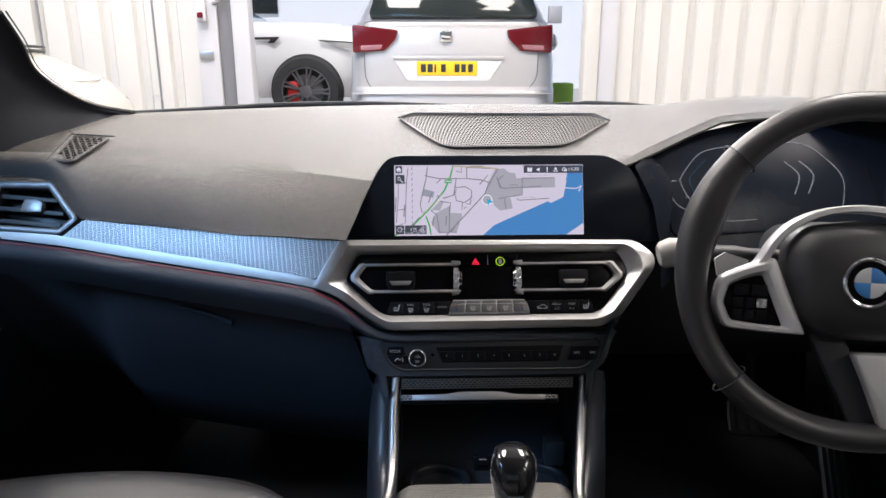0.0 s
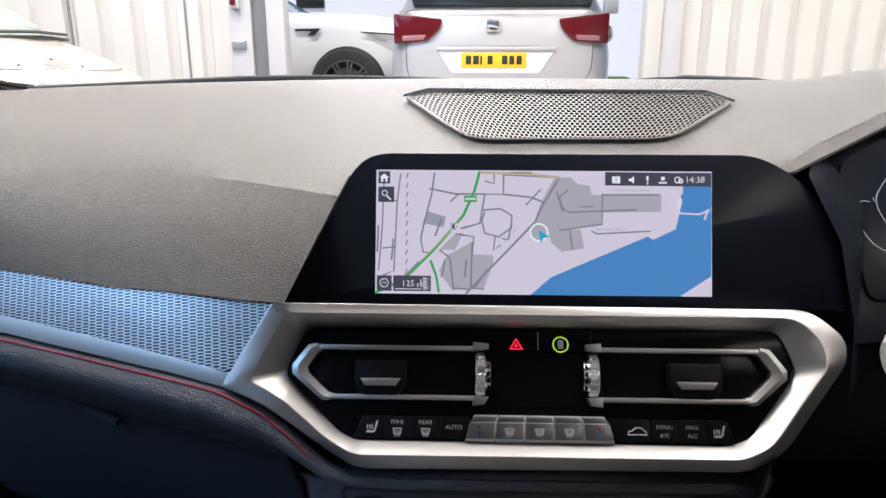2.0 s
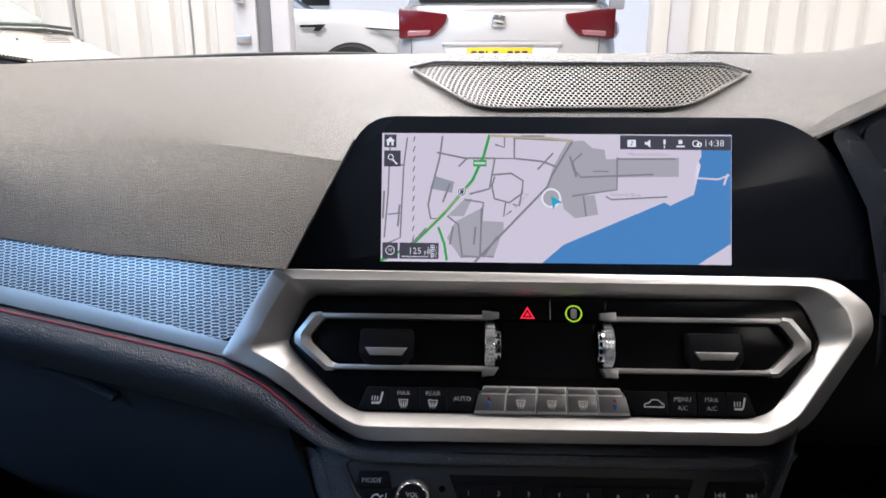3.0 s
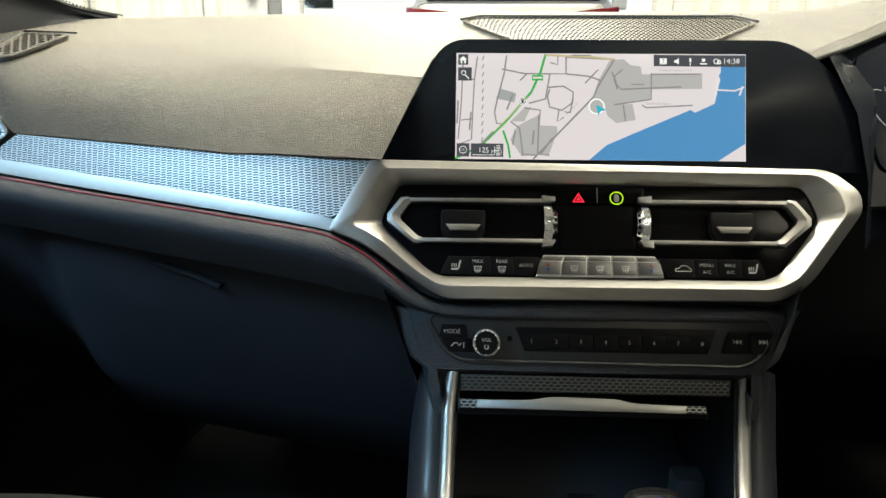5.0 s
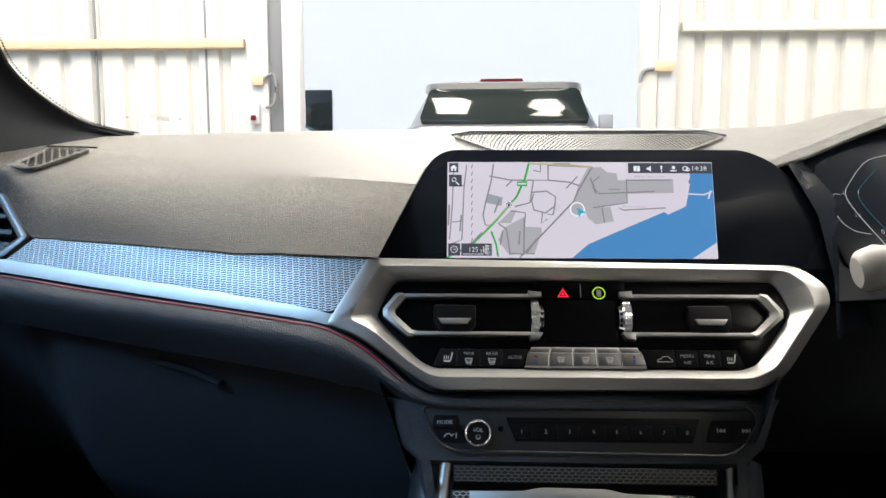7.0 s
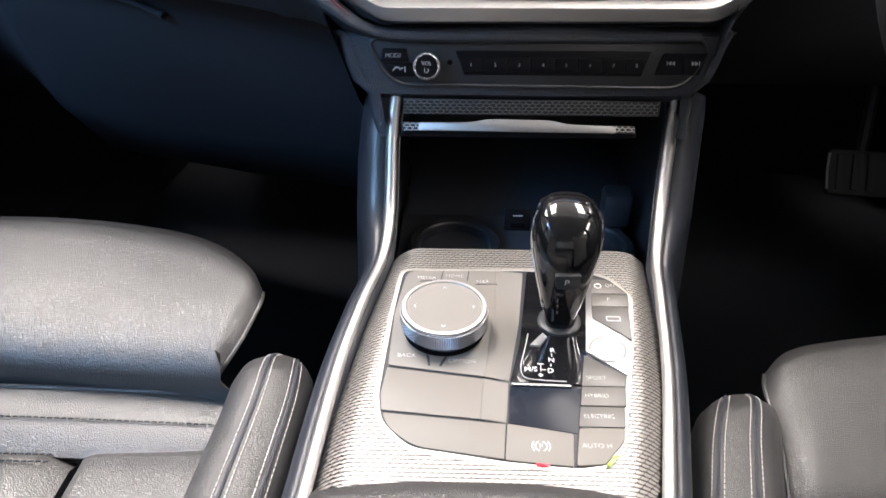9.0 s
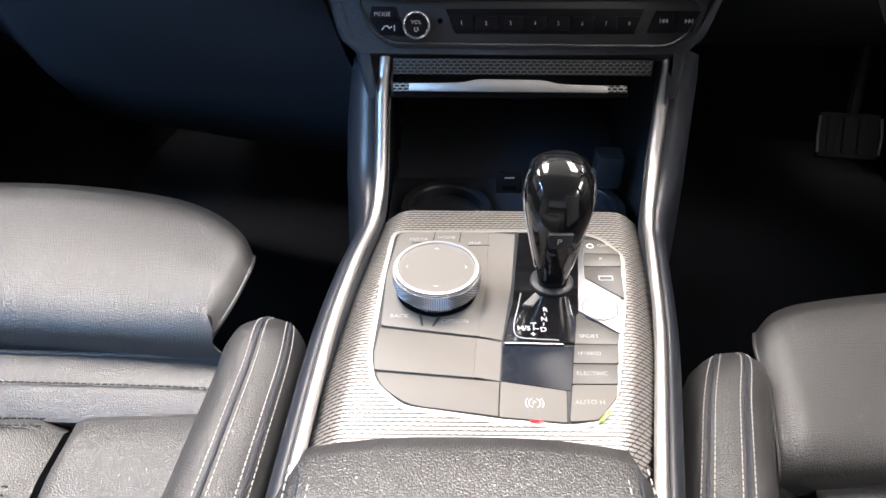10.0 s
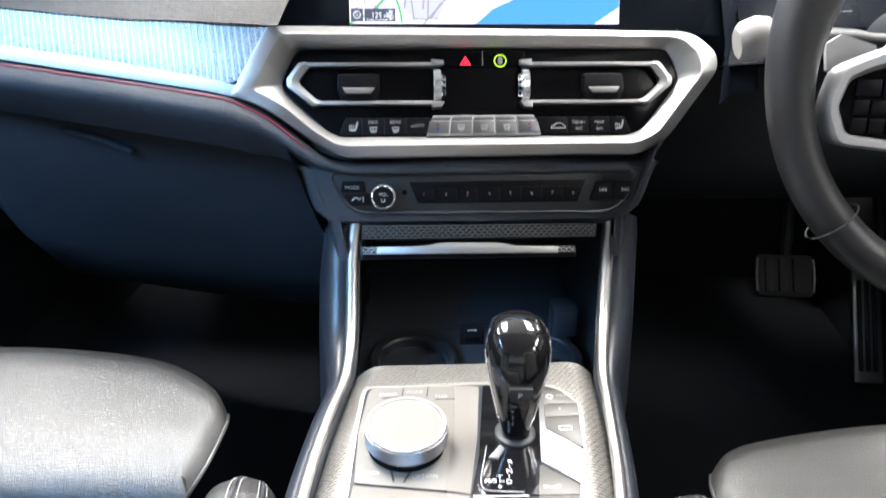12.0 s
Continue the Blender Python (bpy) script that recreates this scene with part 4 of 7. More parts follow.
for k in range(5):
    b = button([(xs5[k] + 0.15, -80.5), (xs5[k + 1] - 0.15, -80.5), (xt5[k + 1] - 0.15, -63), (xt5[k] + 0.15, -63)], -6, -1.2, SPOKE, fascia, FAS, name="climate_key", label="silver-edged climate key", r=0.4)
    xm0, xm1 = xs5[k] * 0.62 + xt5[k] * 0.38, xs5[k + 1] * 0.62 + xt5[k + 1] * 0.38
    part("key_face", slab([(xs5[k] + 0.8, -78.6), (xs5[k + 1] - 0.8, -78.6), (xm1 - 0.8, -68.2), (xm0 + 0.8, -68.2)], -2, -0.2, 0.5), KEY_GREY, b, m=FAS)
    part("key_top", slab([(xm0 + 0.8, -67.4), (xm1 - 0.8, -67.4), (xt5[k + 1] - 0.8, -64), (xt5[k] + 0.8, -64)], -2, -0.9, 0.4), KEY_GREY, b, m=FAS)
    cxk = (xs5[k] + xs5[k + 1]) / 2
    if k in (0, 4):
        part("arrow", slab([(cxk - 1.6, -71), (cxk + 1.6, -73), (cxk, -69.6)], -0.2, 0.1, 0.05), REDTHREAD, b, m=FAS)
        part("arrow", slab([(cxk - 1.6, -73.5), (cxk + 1.6, -73.5), (cxk, -77.6)], -0.2, 0.1, 0.05), BLUE_PRINT, b, m=FAS)
    else:
        screen_icon(cxk, -73.5, b, FAS, -0.2)
b = button([(48.2, -79.5), (70, -79.5), (70, -64.5), (42.5, -64.5)], -6, zb, BUTTON, fascia, FAS, name="recirculation_button")
bm = tube([FAS @ Vector((x * MM, y * MM, (zb + 0.1) * MM)) for x, y in ((55, -74.5), (55.5, -72.5), (58, -72), (60, -70), (64, -70), (66, -72), (67.5, -72.8), (67.5, -74.5), (55, -74.5))], 0.00035, 5)
part("icon", bm, LEGEND, b)
button([(70.5, -79.5), (88.5, -79.5), (88.5, -64.5), (70.5, -64.5)], -6, zb, BUTTON, fascia, FAS, (("MENU", 79.6, -69.5), ("A/C", 79.6, -75)), name="menu_button")
button([(89, -79.5), (107, -79.5), (107, -64.5), (89, -64.5)], -6, zb, BUTTON, fascia, FAS, (("MAX", 98, -69.5), ("A/C", 98, -75)), name="max_ac_button")
b = button([(107.5, -79.5), (126, -79.5), (121, -64.5), (107.5, -64.5)], -6, zb, BUTTON, fascia, FAS, name="seat_heating_button")
seat_icon(115.5, -72, b, FAS, zb)

# ================= navigation display =================
disp = thing("navigation_display", (0.01, -0.04, 0.90), "wide black-framed navigation display showing a street map", "display")
bz = [(-188, -54), (-131, 57), (152, 57), (178, 44), (197, 24), (212, -10), (216, -54)]
part("bezel", slab(rounded(bz, [2, 20, 22, 18, 14, 14, 3], 5), -9, -0.4, 1.2), BEZEL, disp, "gloss black glass surround", m=SCR)
glassp = part("screen", slab([(-120.5, -45), (120.8, -45), (120.5, 44.6), (-120.5, 44.6)], -0.6, 0.0, 0.05), M_LAND, disp, "lit screen with a pale lilac map", m=SCR)
part("bezel_edge", tube([SCR @ Vector((x * MM, y * MM, -0.0005)) for x, y in ((-187.5, -52), (-140, 40))], 0.0008, 6), VENT_GREY, disp, "thin bright edge")
# right-hand side of the surround: a folded dark panel towards the instruments
part("side_panel", grid([[(0.200, -0.045, 0.985), (0.222, -0.06, 0.94), (0.232, -0.075, 0.885), (0.235, -0.08, 0.83)],
                         [(0.215, -0.015, 0.985), (0.245, -0.02, 0.955), (0.258, -0.03, 0.90), (0.262, -0.04, 0.83)],
                         [(0.24, 0.02, 0.99), (0.275, 0.015, 0.955), (0.29, 0.0, 0.90), (0.30, -0.02, 0.83)]]), BEZEL, disp)


def M(px, py):
    """Map places by their share of the screen: 0..628 across, 0..233 down."""
    return (-120.5 + px * 241 / 628.5, 44.6 - py * 89.6 / 233)


def road(pts, w, material, z=0.25, name="road"):
    q = [Vector(M(*p)) for p in pts]
    loops = []
    for i, p in enumerate(q):
        d = (q[min(len(q) - 1, i + 1)] - q[max(0, i - 1)]).normalized()
        s = Vector((-d.y, d.x)) * w / 2
        loops.append([((p - s).x * MM, (p - s).y * MM, z * MM), ((p + s).x * MM, (p + s).y * MM, z * MM), ((p + s).x * MM, (p + s).y * MM, (z - 0.04) * MM), ((p - s).x * MM, (p - s).y * MM, (z - 0.04) * MM)])
    return part(name, loft(loops, True, True, True), material, glassp, m=SCR, smooth=0)


def block(pts, material, z=0.1, name="map_area"):
    return part(name, slab([M(*p) for p in pts], z - 0.08, z, 0.02), material, glassp, m=SCR, smooth=0)


block([(292, 233), (330, 200), (380, 178), (510, 122), (520, 128), (562, 108), (574, 55), (565, 35), (470, 30), (575, 2), (628, 2), (628, 195), (570, 233)], M_WATER, 0.1, "water")
block([(570, 233), (627.5, 196), (627.5, 233)], M_LAND, 0.14, "land")
block([(425, 2), (575, 2), (575, 40), (566, 55), (562, 108), (520, 128), (510, 122), (425, 150)], M_LAND, 0.14, "land")
block([(335, 14), (365, 12), (380, 25), (402, 28), (405, 45), (425, 45), (425, 100), (340, 115), (315, 112), (300, 96), (310, 60)], M_GREY, 0.18)
block([(425, 43), (535, 42), (535, 76), (425, 78)], M_GREY, 0.18)
block([(325, 112), (385, 110), (392, 145), (350, 152), (330, 135)], M_GREY, 0.18)
block([(135, 160), (182, 135), (180, 222), (145, 226), (120, 190)], M_GREY, 0.16)
block([(182, 172), (222, 172), (205, 222), (180, 222)], M_GREY, 0.16)
block([(180, 158), (222, 160), (222, 175), (182, 172)], M_GREY, 0.17)
block([(97, 78), (132, 88), (128, 108), (88, 100)], M_GREY2, 0.16)
block([(150, 120), (165, 118), (150, 150), (120, 150)], M_GREY, 0.15)
for pts, w in (([(345, 12), (308, 75), (300, 96), (225, 175), (170, 233)], 1.5), ([(110, 5), (105, 45), (90, 105), (85, 130)], 1.3), ([(100, 35), (150, 45), (205, 45)], 1.3),
               ([(240, 5), (240, 45), (205, 45), (196, 100), (160, 110)], 1.4), ([(240, 45), (290, 50), (318, 60)], 1.3), ([(240, 8), (330, 12), (345, 12)], 1.3),
               ([(200, 75), (235, 72), (256, 85), (255, 108), (232, 125), (205, 118), (200, 95), (205, 78)], 1.3), ([(225, 125), (222, 150), (236, 140)], 1.2), ([(255, 100), (250, 130), (238, 128)], 1.2),
               ([(150, 120), (185, 125), (182, 160)], 1.3), ([(120, 150), (140, 165), (148, 225)], 1.3), ([(182, 135), (180, 222), (205, 223)], 1.3), ([(150, 222), (180, 224)], 1.2),
               ([(85, 130), (90, 155), (105, 155), (118, 140)], 1.2), ([(15, 60), (42, 58)], 1.1), ([(46, 8), (40, 58), (35, 190), (12, 200)], 1.1), ([(15, 8), (12, 110), (6, 190)], 1.1), ([(12, 148), (38, 145)], 1.0),
               ([(140, 60), (155, 45)], 1.2), ([(205, 20), (222, 25), (222, 6)], 1.2), ([(282, 65), (310, 35)], 1.2), ([(340, 40), (352, 78)], 1.3), ([(352, 75), (345, 50), (362, 35)], 1.2), ([(345, 62), (360, 78), (425, 75), (490, 72)], 1.2),
               ([(405, 112), (415, 118), (515, 112)], 1.1), ([(425, 42), (425, 100), (345, 112)], 1.2), ([(365, 112), (370, 148)], 1.2), ([(425, 45), (530, 44)], 1.1)):
    road(pts, w, M_ROAD)
road([(195, 2), (185, 40), (165, 85), (140, 115), (110, 150), (85, 175), (55, 205), (0, 232)], 2.0, M_GREEN, 0.3, "green_road")
road([(104, 170), (115, 200), (120, 230)], 1.8, M_GREEN, 0.3, "green_road")
road([(195, 4), (300, 8), (345, 13)], 1.6, M_YEL, 0.31, "yellow_road")
road([(160, 95), (85, 172), (48, 205)], 0.7, M_YEL, 0.33, "yellow_road")
for k in range(11):
    road([(60, 6 + 18 * k), (57, 16 + 18 * k)], 0.9, M_ROAD, 0.3, "railway_dash")
road([(568, 78), (605, 80), (625, 72)], 1.3, M_LAND, 0.3, "pier")
road([(622, 70), (615, 90)], 1.6, M_LAND, 0.32, "pier")
for x, y, w, h in ((382, 66, 28, 4), (252, 3, 42, 4)):
    block([(x, y), (x + w, y), (x + w, y + h * 0.6), (x, y + h * 0.6)], M_ROAD, 0.36, "street_label")
for x, y, l, a in ((32, 150, 40, 86), (118, 108, 36, 70), (66, 190, 48, 47), (198, 205, 46, 55), (128, 185, 34, 80), (170, 185, 32, 85), (4, 130, 50, 88)):
    dx, dy = l / 2 * math.cos(radians(a)), -l / 2 * math.sin(radians(a))
    road([(x - dx, y - dy), (x + dx, y + dy)], 1.4, M_ROAD, 0.36, "street_label")
for t, x, y, size, a in (("Millbank Industrial Area", 480, 36, 2.9, 0), ("Shamrock Quay", 440, 109, 3.2, 0), ("Millbank St", 254, 121, 3.0, 50)):
    q = M(x, y)
    words(t, size, M_ROAD, glassp, SCR, q[0], q[1], 0.4, a, name="map_text")
block([(430, 2), (627, 3), (627, 28), (430, 27)], M_DARK, 0.4, "status_bar")
block([(4, 3), (26, 3), (26, 26), (4, 26)], M_DARK, 0.4, "home_tile")
block([(4, 32), (34, 32), (34, 61), (4, 61)], M_DARK, 0.4, "search_tile")
block([(3, 199), (31, 199), (31, 228), (3, 228)], M_DARK, 0.4, "compass_tile")
block([(34, 199), (105, 199), (105, 228), (34, 228)], M_DARK, 0.4, "scale_tile")
block([(166, 48), (190, 48), (190, 60), (166, 60)], M_GREEN, 0.42, "road_sign")
block([(168, 52), (188, 52), (188, 56), (168, 56)], M_LAND, 0.5, "road_sign_bar")


def disc(px, py, r, material, z, name, inner=0.0):
    c = Vector(M(px, py))
    o_ = [(c.x + r * math.cos(2 * math.pi * i / 28), c.y + r * math.sin(2 * math.pi * i / 28)) for i in range(28)]
    if inner:
        i2 = [(c.x + inner * math.cos(2 * math.pi * i / 28), c.y + inner * math.sin(2 * math.pi * i / 28)) for i in range(28)]
        bm = frame_ring(o_, i2, [(0, z - 0.06), (0, z), (1, z), (1, z - 0.06)])
    else:
        bm = slab(o_, z - 0.06, z, 0.02)
    return part(name, bm, material, glassp, m=SCR, smooth=0)


disc(146, 106, 3.2, M_WHITE, 0.45, "fuel_marker")
disc(146, 106, 2.7, M_DARK, 0.5, "fuel_marker_ring", 2.1)
block([(143, 102), (149, 102), (149, 110), (143, 110)], M_DARK, 0.55, "fuel_icon")
disc(307, 116, 6.6, M_GREY, 0.45, "position_marker")
disc(307, 116, 6.8, M_WHITE, 0.5, "position_ring", 5.5)
block([(306, 112), (328, 124), (316, 126), (311, 137)], M_CYAN, 0.6, "position_arrow")
for t, x, y, s in (("14:38", 597, 16, 6.4), ("125", 62, 214, 6.2), ("yd", 84, 215, 5.0), ("AUTO", 100, 214, 3.0)):
    q = M(x, y)
    words(t, s, M_WHITE, glassp, SCR, q[0], q[1], 0.5, 90 if t == "AUTO" else 0, name="map_text")
block([(443, 10), (458, 10), (458, 23), (443, 23)], M_WHITE, 0.45, "badge")
q = M(450.5, 16.5)
words("2", 4.4, M_DARK, glassp, SCR, q[0], q[1], 0.5, name="map_text")
for pts in ([(474, 14), (478, 14), (484, 9), (484, 24), (478, 19), (474, 19)], [(507, 9), (511, 9), (511, 18), (507, 18)], [(508, 20), (510, 20), (510, 25), (508, 25)], [(534, 10), (541, 10), (541, 17), (534, 17)], [(530, 20), (545, 20), (545, 23), (530, 23)]):
    block(pts, M_WHITE, 0.45, "status_icon")
disc(565, 16, 2.4, M_WHITE, 0.45, "globe_icon", 1.7)
disc(571, 18, 1.8, M_WHITE, 0.46, "globe_icon", 0.9)
block([(6, 15), (15, 7), (24, 15), (21, 15), (21, 23), (17, 23), (17, 17), (13, 17), (13, 23), (9, 23), (9, 15)], M_WHITE, 0.45, "home_icon")
disc(16, 44, 2.1, M_WHITE, 0.45, "search_icon", 1.5)
road([(20, 49), (28, 57)], 1.0, M_WHITE, 0.46, "search_handle")
disc(17, 213, 3.2, M_WHITE, 0.45, "compass_icon", 2.7)
q = M(17, 213)
words("N", 3.4, M_WHITE, glassp, SCR, q[0], q[1], 0.5, name="map_text")
for k in range(7):
    block([(90, 203 + 3.4 * k), (97, 203 + 3.4 * k), (97, 204.6 + 3.4 * k), (90, 204.6 + 3.4 * k)], M_WHITE, 0.45, "zoom_tick")
road([(38, 224), (86, 224), (86, 206)], 0.5, M_WHITE, 0.46, "scale_line")

# ================= radio strip =================
radio = thing("radio_panel", (0.01, -0.15, 0.76), "black radio strip with volume knob and preset keys", "radio")
st = rounded([(-137, 16), (-129, 18.5), (125, 18.5), (132, 11), (118, -11.5), (106, -17), (-114, -15.5), (-128, -5)], [8, 6, 8, 8, 8, 8, 8, 8], 4)
part("surround", frame_ring(grown(st, 3), st, [(0, -3), (0, 1.8), (0.6, 2.4), (1, 1.4), (1, -3)]), SATIN, radio, m=RAD)
part("panel", slab(st, -4, 0.4, 0.3), SATIN, radio, m=RAD)
b = button([(-130, 1.2), (-107, 1.2), (-109, 11.5), (-128, 11.5)], 0, 2.2, BUTTON, radio, RAD, (("MODE", -119.5, 5.6, 4.6),), name="mode_key")
b = button([(-121, -10.5), (-101, -10.5), (-104, 0.6), (-129, 0.6)], 0, 2.2, BUTTON, radio, RAD, name="sound_key")
part("icon", tube([RAD @ Vector((x * MM, y * MM, 0.0023)) for x, y in ((-120, -6), (-118, -3.5), (-115.5, -3), (-114, -5), (-112, -3.5))], 0.0005, 5), LEGEND, b)
part("icon", slab([(-110.5, -7), (-109.8, -7), (-109.8, -2.5), (-110.5, -2.5)], 2.2, 2.35, 0.02), LEGEND, b, m=RAD)
kn = RAD @ Matrix.Translation((-92.5 * MM, -2.5 * MM, 0))
knob = part("volume_knob", lathe([(0.0100, 0.0), (0.0101, 0.011), (0.0101, 0.0125), (0.0092, 0.0128), (0.0089, 0.0122), (0.0005, 0.0119)], 60), KNURL_SMALL, radio, "knurled silver volume knob", m=kn)
part("knurling", knurl_drum(0.0101, 0.001, 0.0105, 56, 8, 0.0006), CHROME_DIM, knob, m=kn, smooth=0)
part("knob_face", lathe([(0.0089, 0.0121), (0.0086, 0.0126), (0.0003, 0.0126)], 40), BUTTON, knob, m=kn)
words("VOL", 4.2, LEGEND, knob, kn, 0, 2.2, 12.7)
part("power_icon", tube([kn @ Vector((1.6 * MM * math.cos(a), (-3 + 1.6 * math.sin(a)) * MM, 0.0128)) for a in [radians(120 + 30 * i) for i in range(11)]], 0.00025, 5), LEGEND, knob)
part("sensor", lathe([(0.0022, 0.0), (0.002, 0.0008), (0.0003, 0.0008)], 20), GLOSS, radio, m=RAD @ Matrix.Translation((-74 * MM, 0.8 * MM, 0.0005)))
part("preset_recess", slab([(-70, 10), (87, 10.5), (80, -9), (-62, -9)], 0.3, 0.9, 0.2), BUTTON, radio, m=RAD)
cents = [-57, -37.6, -18.5, 0.9, 19.4, 38.5, 57, 75.5]
for k in range(8):
    c = cents[k]
    l, r = c - 9.2, c + 9.2
    if k == 0:
        l = c - 6.5
    if k == 7:
        r = c + 5.5
    b = button([(l, -6.2), (r, -6.2), (r + (3 if k == 7 else 0), 4.6), (l - (3 if k == 0 else 0), 4.6)], 0.6, 2.3, BUTTON, radio, RAD, ((str(k + 1), c, -1.0, 4.4),), name="preset_key")
for t, c in (("skip_back_key", 104), ("skip_forward_key", 121)):
    b = button([(c - 8.5 - (5 if c < 110 else 0), -8), (c + 8 - (3 if c > 110 else 0), -8), (c + 8.2 + (3 if c > 110 else 0), 9), (c - 8.5 + (1 if c < 110 else 0), 9)], 0, 2.2, BUTTON, radio, RAD, name=t)
    s = -1 if "back" in t else 1
    bm = bmesh.new()
    for dx in (-1.8, 1.0):
        slab([(c + s * dx, -0.6), (c + s * (dx + 2.6), 1.2), (c + s * dx, 3.0)], 2.2, 2.4, 0.02, bm)
    slab([(c + s * 4.0, -0.6), (c + s * 4.6, -0.6), (c + s * 4.6, 3), (c + s * 4.0, 3)], 2.2, 2.4, 0.02, bm)
    part("icon", bm, DIM_LEGEND, b, m=RAD)

# ================= instruments =================
clus = thing("instrument_cluster", (0.40, 0.05, 0.86), "dark digital instrument display under the hood", "instrument cluster")
CLU = basis((0.40, 0.036, 0.955), (1, 0.22, 0), (0, 0.06, 0.09))
part("glass", slab(rounded([(-152, -80), (-146, 35), (-95, 56), (-40, 70), (140, 76), (190, 50), (190, -80)], 14), -8, 0, 1), BEZEL, clus, "dark glass", m=CLU)
part("housing", slab([(-205, -110), (-205, 33), (-134, 56), (-57, 77), (0, 88), (330, 94), (330, -110)], -12, -3, 2), BEZEL, clus, m=CLU)
for pts, w, mt in (([(-100, -58), (-118, -20), (-122, 0), (-112, 14), (-85, 38), (-60, 46), (-35, 48)], 1.1, L_WHITE), ([(-88, -50), (-105, -18), (-108, 0), (-98, 12), (-75, 30)], 1.6, L_BLUE),
                   ([(40, 52), (90, 48), (125, 20), (140, -10), (125, -50), (110, -60)], 1.1, L_WHITE), ([(50, 22), (68, 0), (52, -28)], 1.6, L_WHITE), ([(75, 22), (92, 0), (75, -28)], 1.6, L_WHITE),
                   ([(-90, -58), (-60, -62), (-20, -62)], 0.9, L_WHITE),
                   ([(-128, 0), (-136, 0), (-142, -14), (-138, -30), (-128, -40), (-112, -44)], 1.0, L_WHITE)):
    part("gauge_line", tube([CLU @ Vector((p.x * MM, p.y * MM, 0.0006)) for p in smooth_path([(x, y, 0) for x, y in pts], 4)], w * MM * 0.33, 5), mt, clus)
for t, x, y, s in (("1", -124, 1, 6), ("1/2", -118, -24, 5), ("0", -98, -42, 7), ("155", -92, -56, 10), ("mi", -76, -56, 6)):
    words(t, s, L_WHITE, clus, CLU, x, y, 0.7, name="readout")
part("badge", slab([(-5, 42), (18, 42), (18, 46), (-5, 46)], 0.3, 0.7, 0.1), L_WHITE, clus, m=CLU)

# ================= steering wheel =================
wheel = thing("steering_wheel", (0.36, -0.29, 0.906), "black leather sports steering wheel with silver spokes", "steering wheel")
WHL = basis((0.379, -0.262, 0.907), (0.9836, -0.1802, 0.0), (0.046, 0.252, 0.967))
R0 = 0.1715


def rimr(a):
    """Radius of the rim's middle line: slightly flattened below."""
    return R0 * (1 - 0.03 * max(0, -math.sin(a)) ** 6)


path = [(rimr(a) * math.cos(a), rimr(a) * math.sin(a), 0) for a in [2 * math.pi * i / 96 for i in range(96)]]
rings = []
for i in range(96):
    a = 2 * math.pi * i / 96
    thumb = math.exp(-((math.degrees(a) - 162) / 20) ** 2) + math.exp(-((math.degrees(a) - 18) / 20) ** 2)
    rr = 0.0150 + 0.0022 * thumb
    ring = []
    for j in range(16):
        b_ = 2 * math.pi * j / 16
        x = math.cos(b_) * rr * (1.0 + (0.45 * thumb if math.cos(b_) < 0 else 0))
        z = math.sin(b_) * rr * 1.12
        ring.append(((rimr(a) + x) * math.cos(a), (rimr(a) + x) * math.sin(a), z))
    rings.append(ring)
rings.append(rings[0])
bm = loft(rings, True)
bmesh.ops.remove_doubles(bm, verts=bm.verts, dist=1e-6)
part("rim", bm, RIM_LEATHER, wheel, "smooth black leather rim", m=WHL)
for a in (138, 42, 222, 318):
    a = radians(a)
    part("rim_seam", tube([((R0 + 0.0195 * math.cos(b_)) * math.cos(a), (R0 + 0.0195 * math.cos(b_)) * math.sin(a), 0.0205 * math.sin(b_)) for b_ in [2 * math.pi * j / 24 for j in range(24)]], 0.0008, 5, closed=True), SATIN, wheel, m=WHL)
HUB = WHL @ Matrix.Translation((-0.007, -0.007, -0.004))
hub = rounded([(-62, 30), (-45, 48), (0, 54), (45, 48), (62, 30), (64, 0), (56, -32), (30, -52), (-30, -52), (-56, -32), (-64, 0)], 18, 4)
part("airbag_cover", loft([[(x * s * MM, y * s * MM, z * MM) for x, y in hub] for s, z in ((1.16, -10), (1.14, 10), (0.96, 22), (0.8, 28), (0.45, 31), (0.1, 31.5))], True, True, True), RIM_LEATHER, wheel, "black padded airbag cover", m=HUB)
part("column_cover", loft([[(x * s * MM, y * s * MM + dy * MM, z * MM) for x, y in hub] for s, z, dy in ((0.95, -12, 0), (1.0, -40, 0), (1.0, -110, 4), (0.9, -170, 10))], True, True, True), SATIN, wheel, m=WHL)
EMB = HUB @ Matrix.Translation((0, 0, 31.5 * MM))
emb = part("emblem", lathe([(0.025, -0.001), (0.025, 0.002), (0.0235, 0.003), (0.022, 0.0022), (0.0005, 0.0022)], 40), CHROME, wheel, "round blue and white emblem", m=EMB)
for k in range(4):
    pts = [(0, 0)] + [(15 * math.cos(radians(90 * k + 90 * j / 8)), 15 * math.sin(radians(90 * k + 90 * j / 8))) for j in range(9)]
    part("quarter", slab(pts, 2.2, 2.8, 0.1), mat("emblem_blue", (0.05, 0.2, 0.5), 0.3) if k % 2 == 0 else LEGEND, emb, m=EMB)
part("emblem_ring", lathe([(0.0215, 0.0022), (0.021, 0.0028), (0.0158, 0.0028), (0.0155, 0.0022)], 40), GLOSS, emb, m=EMB)
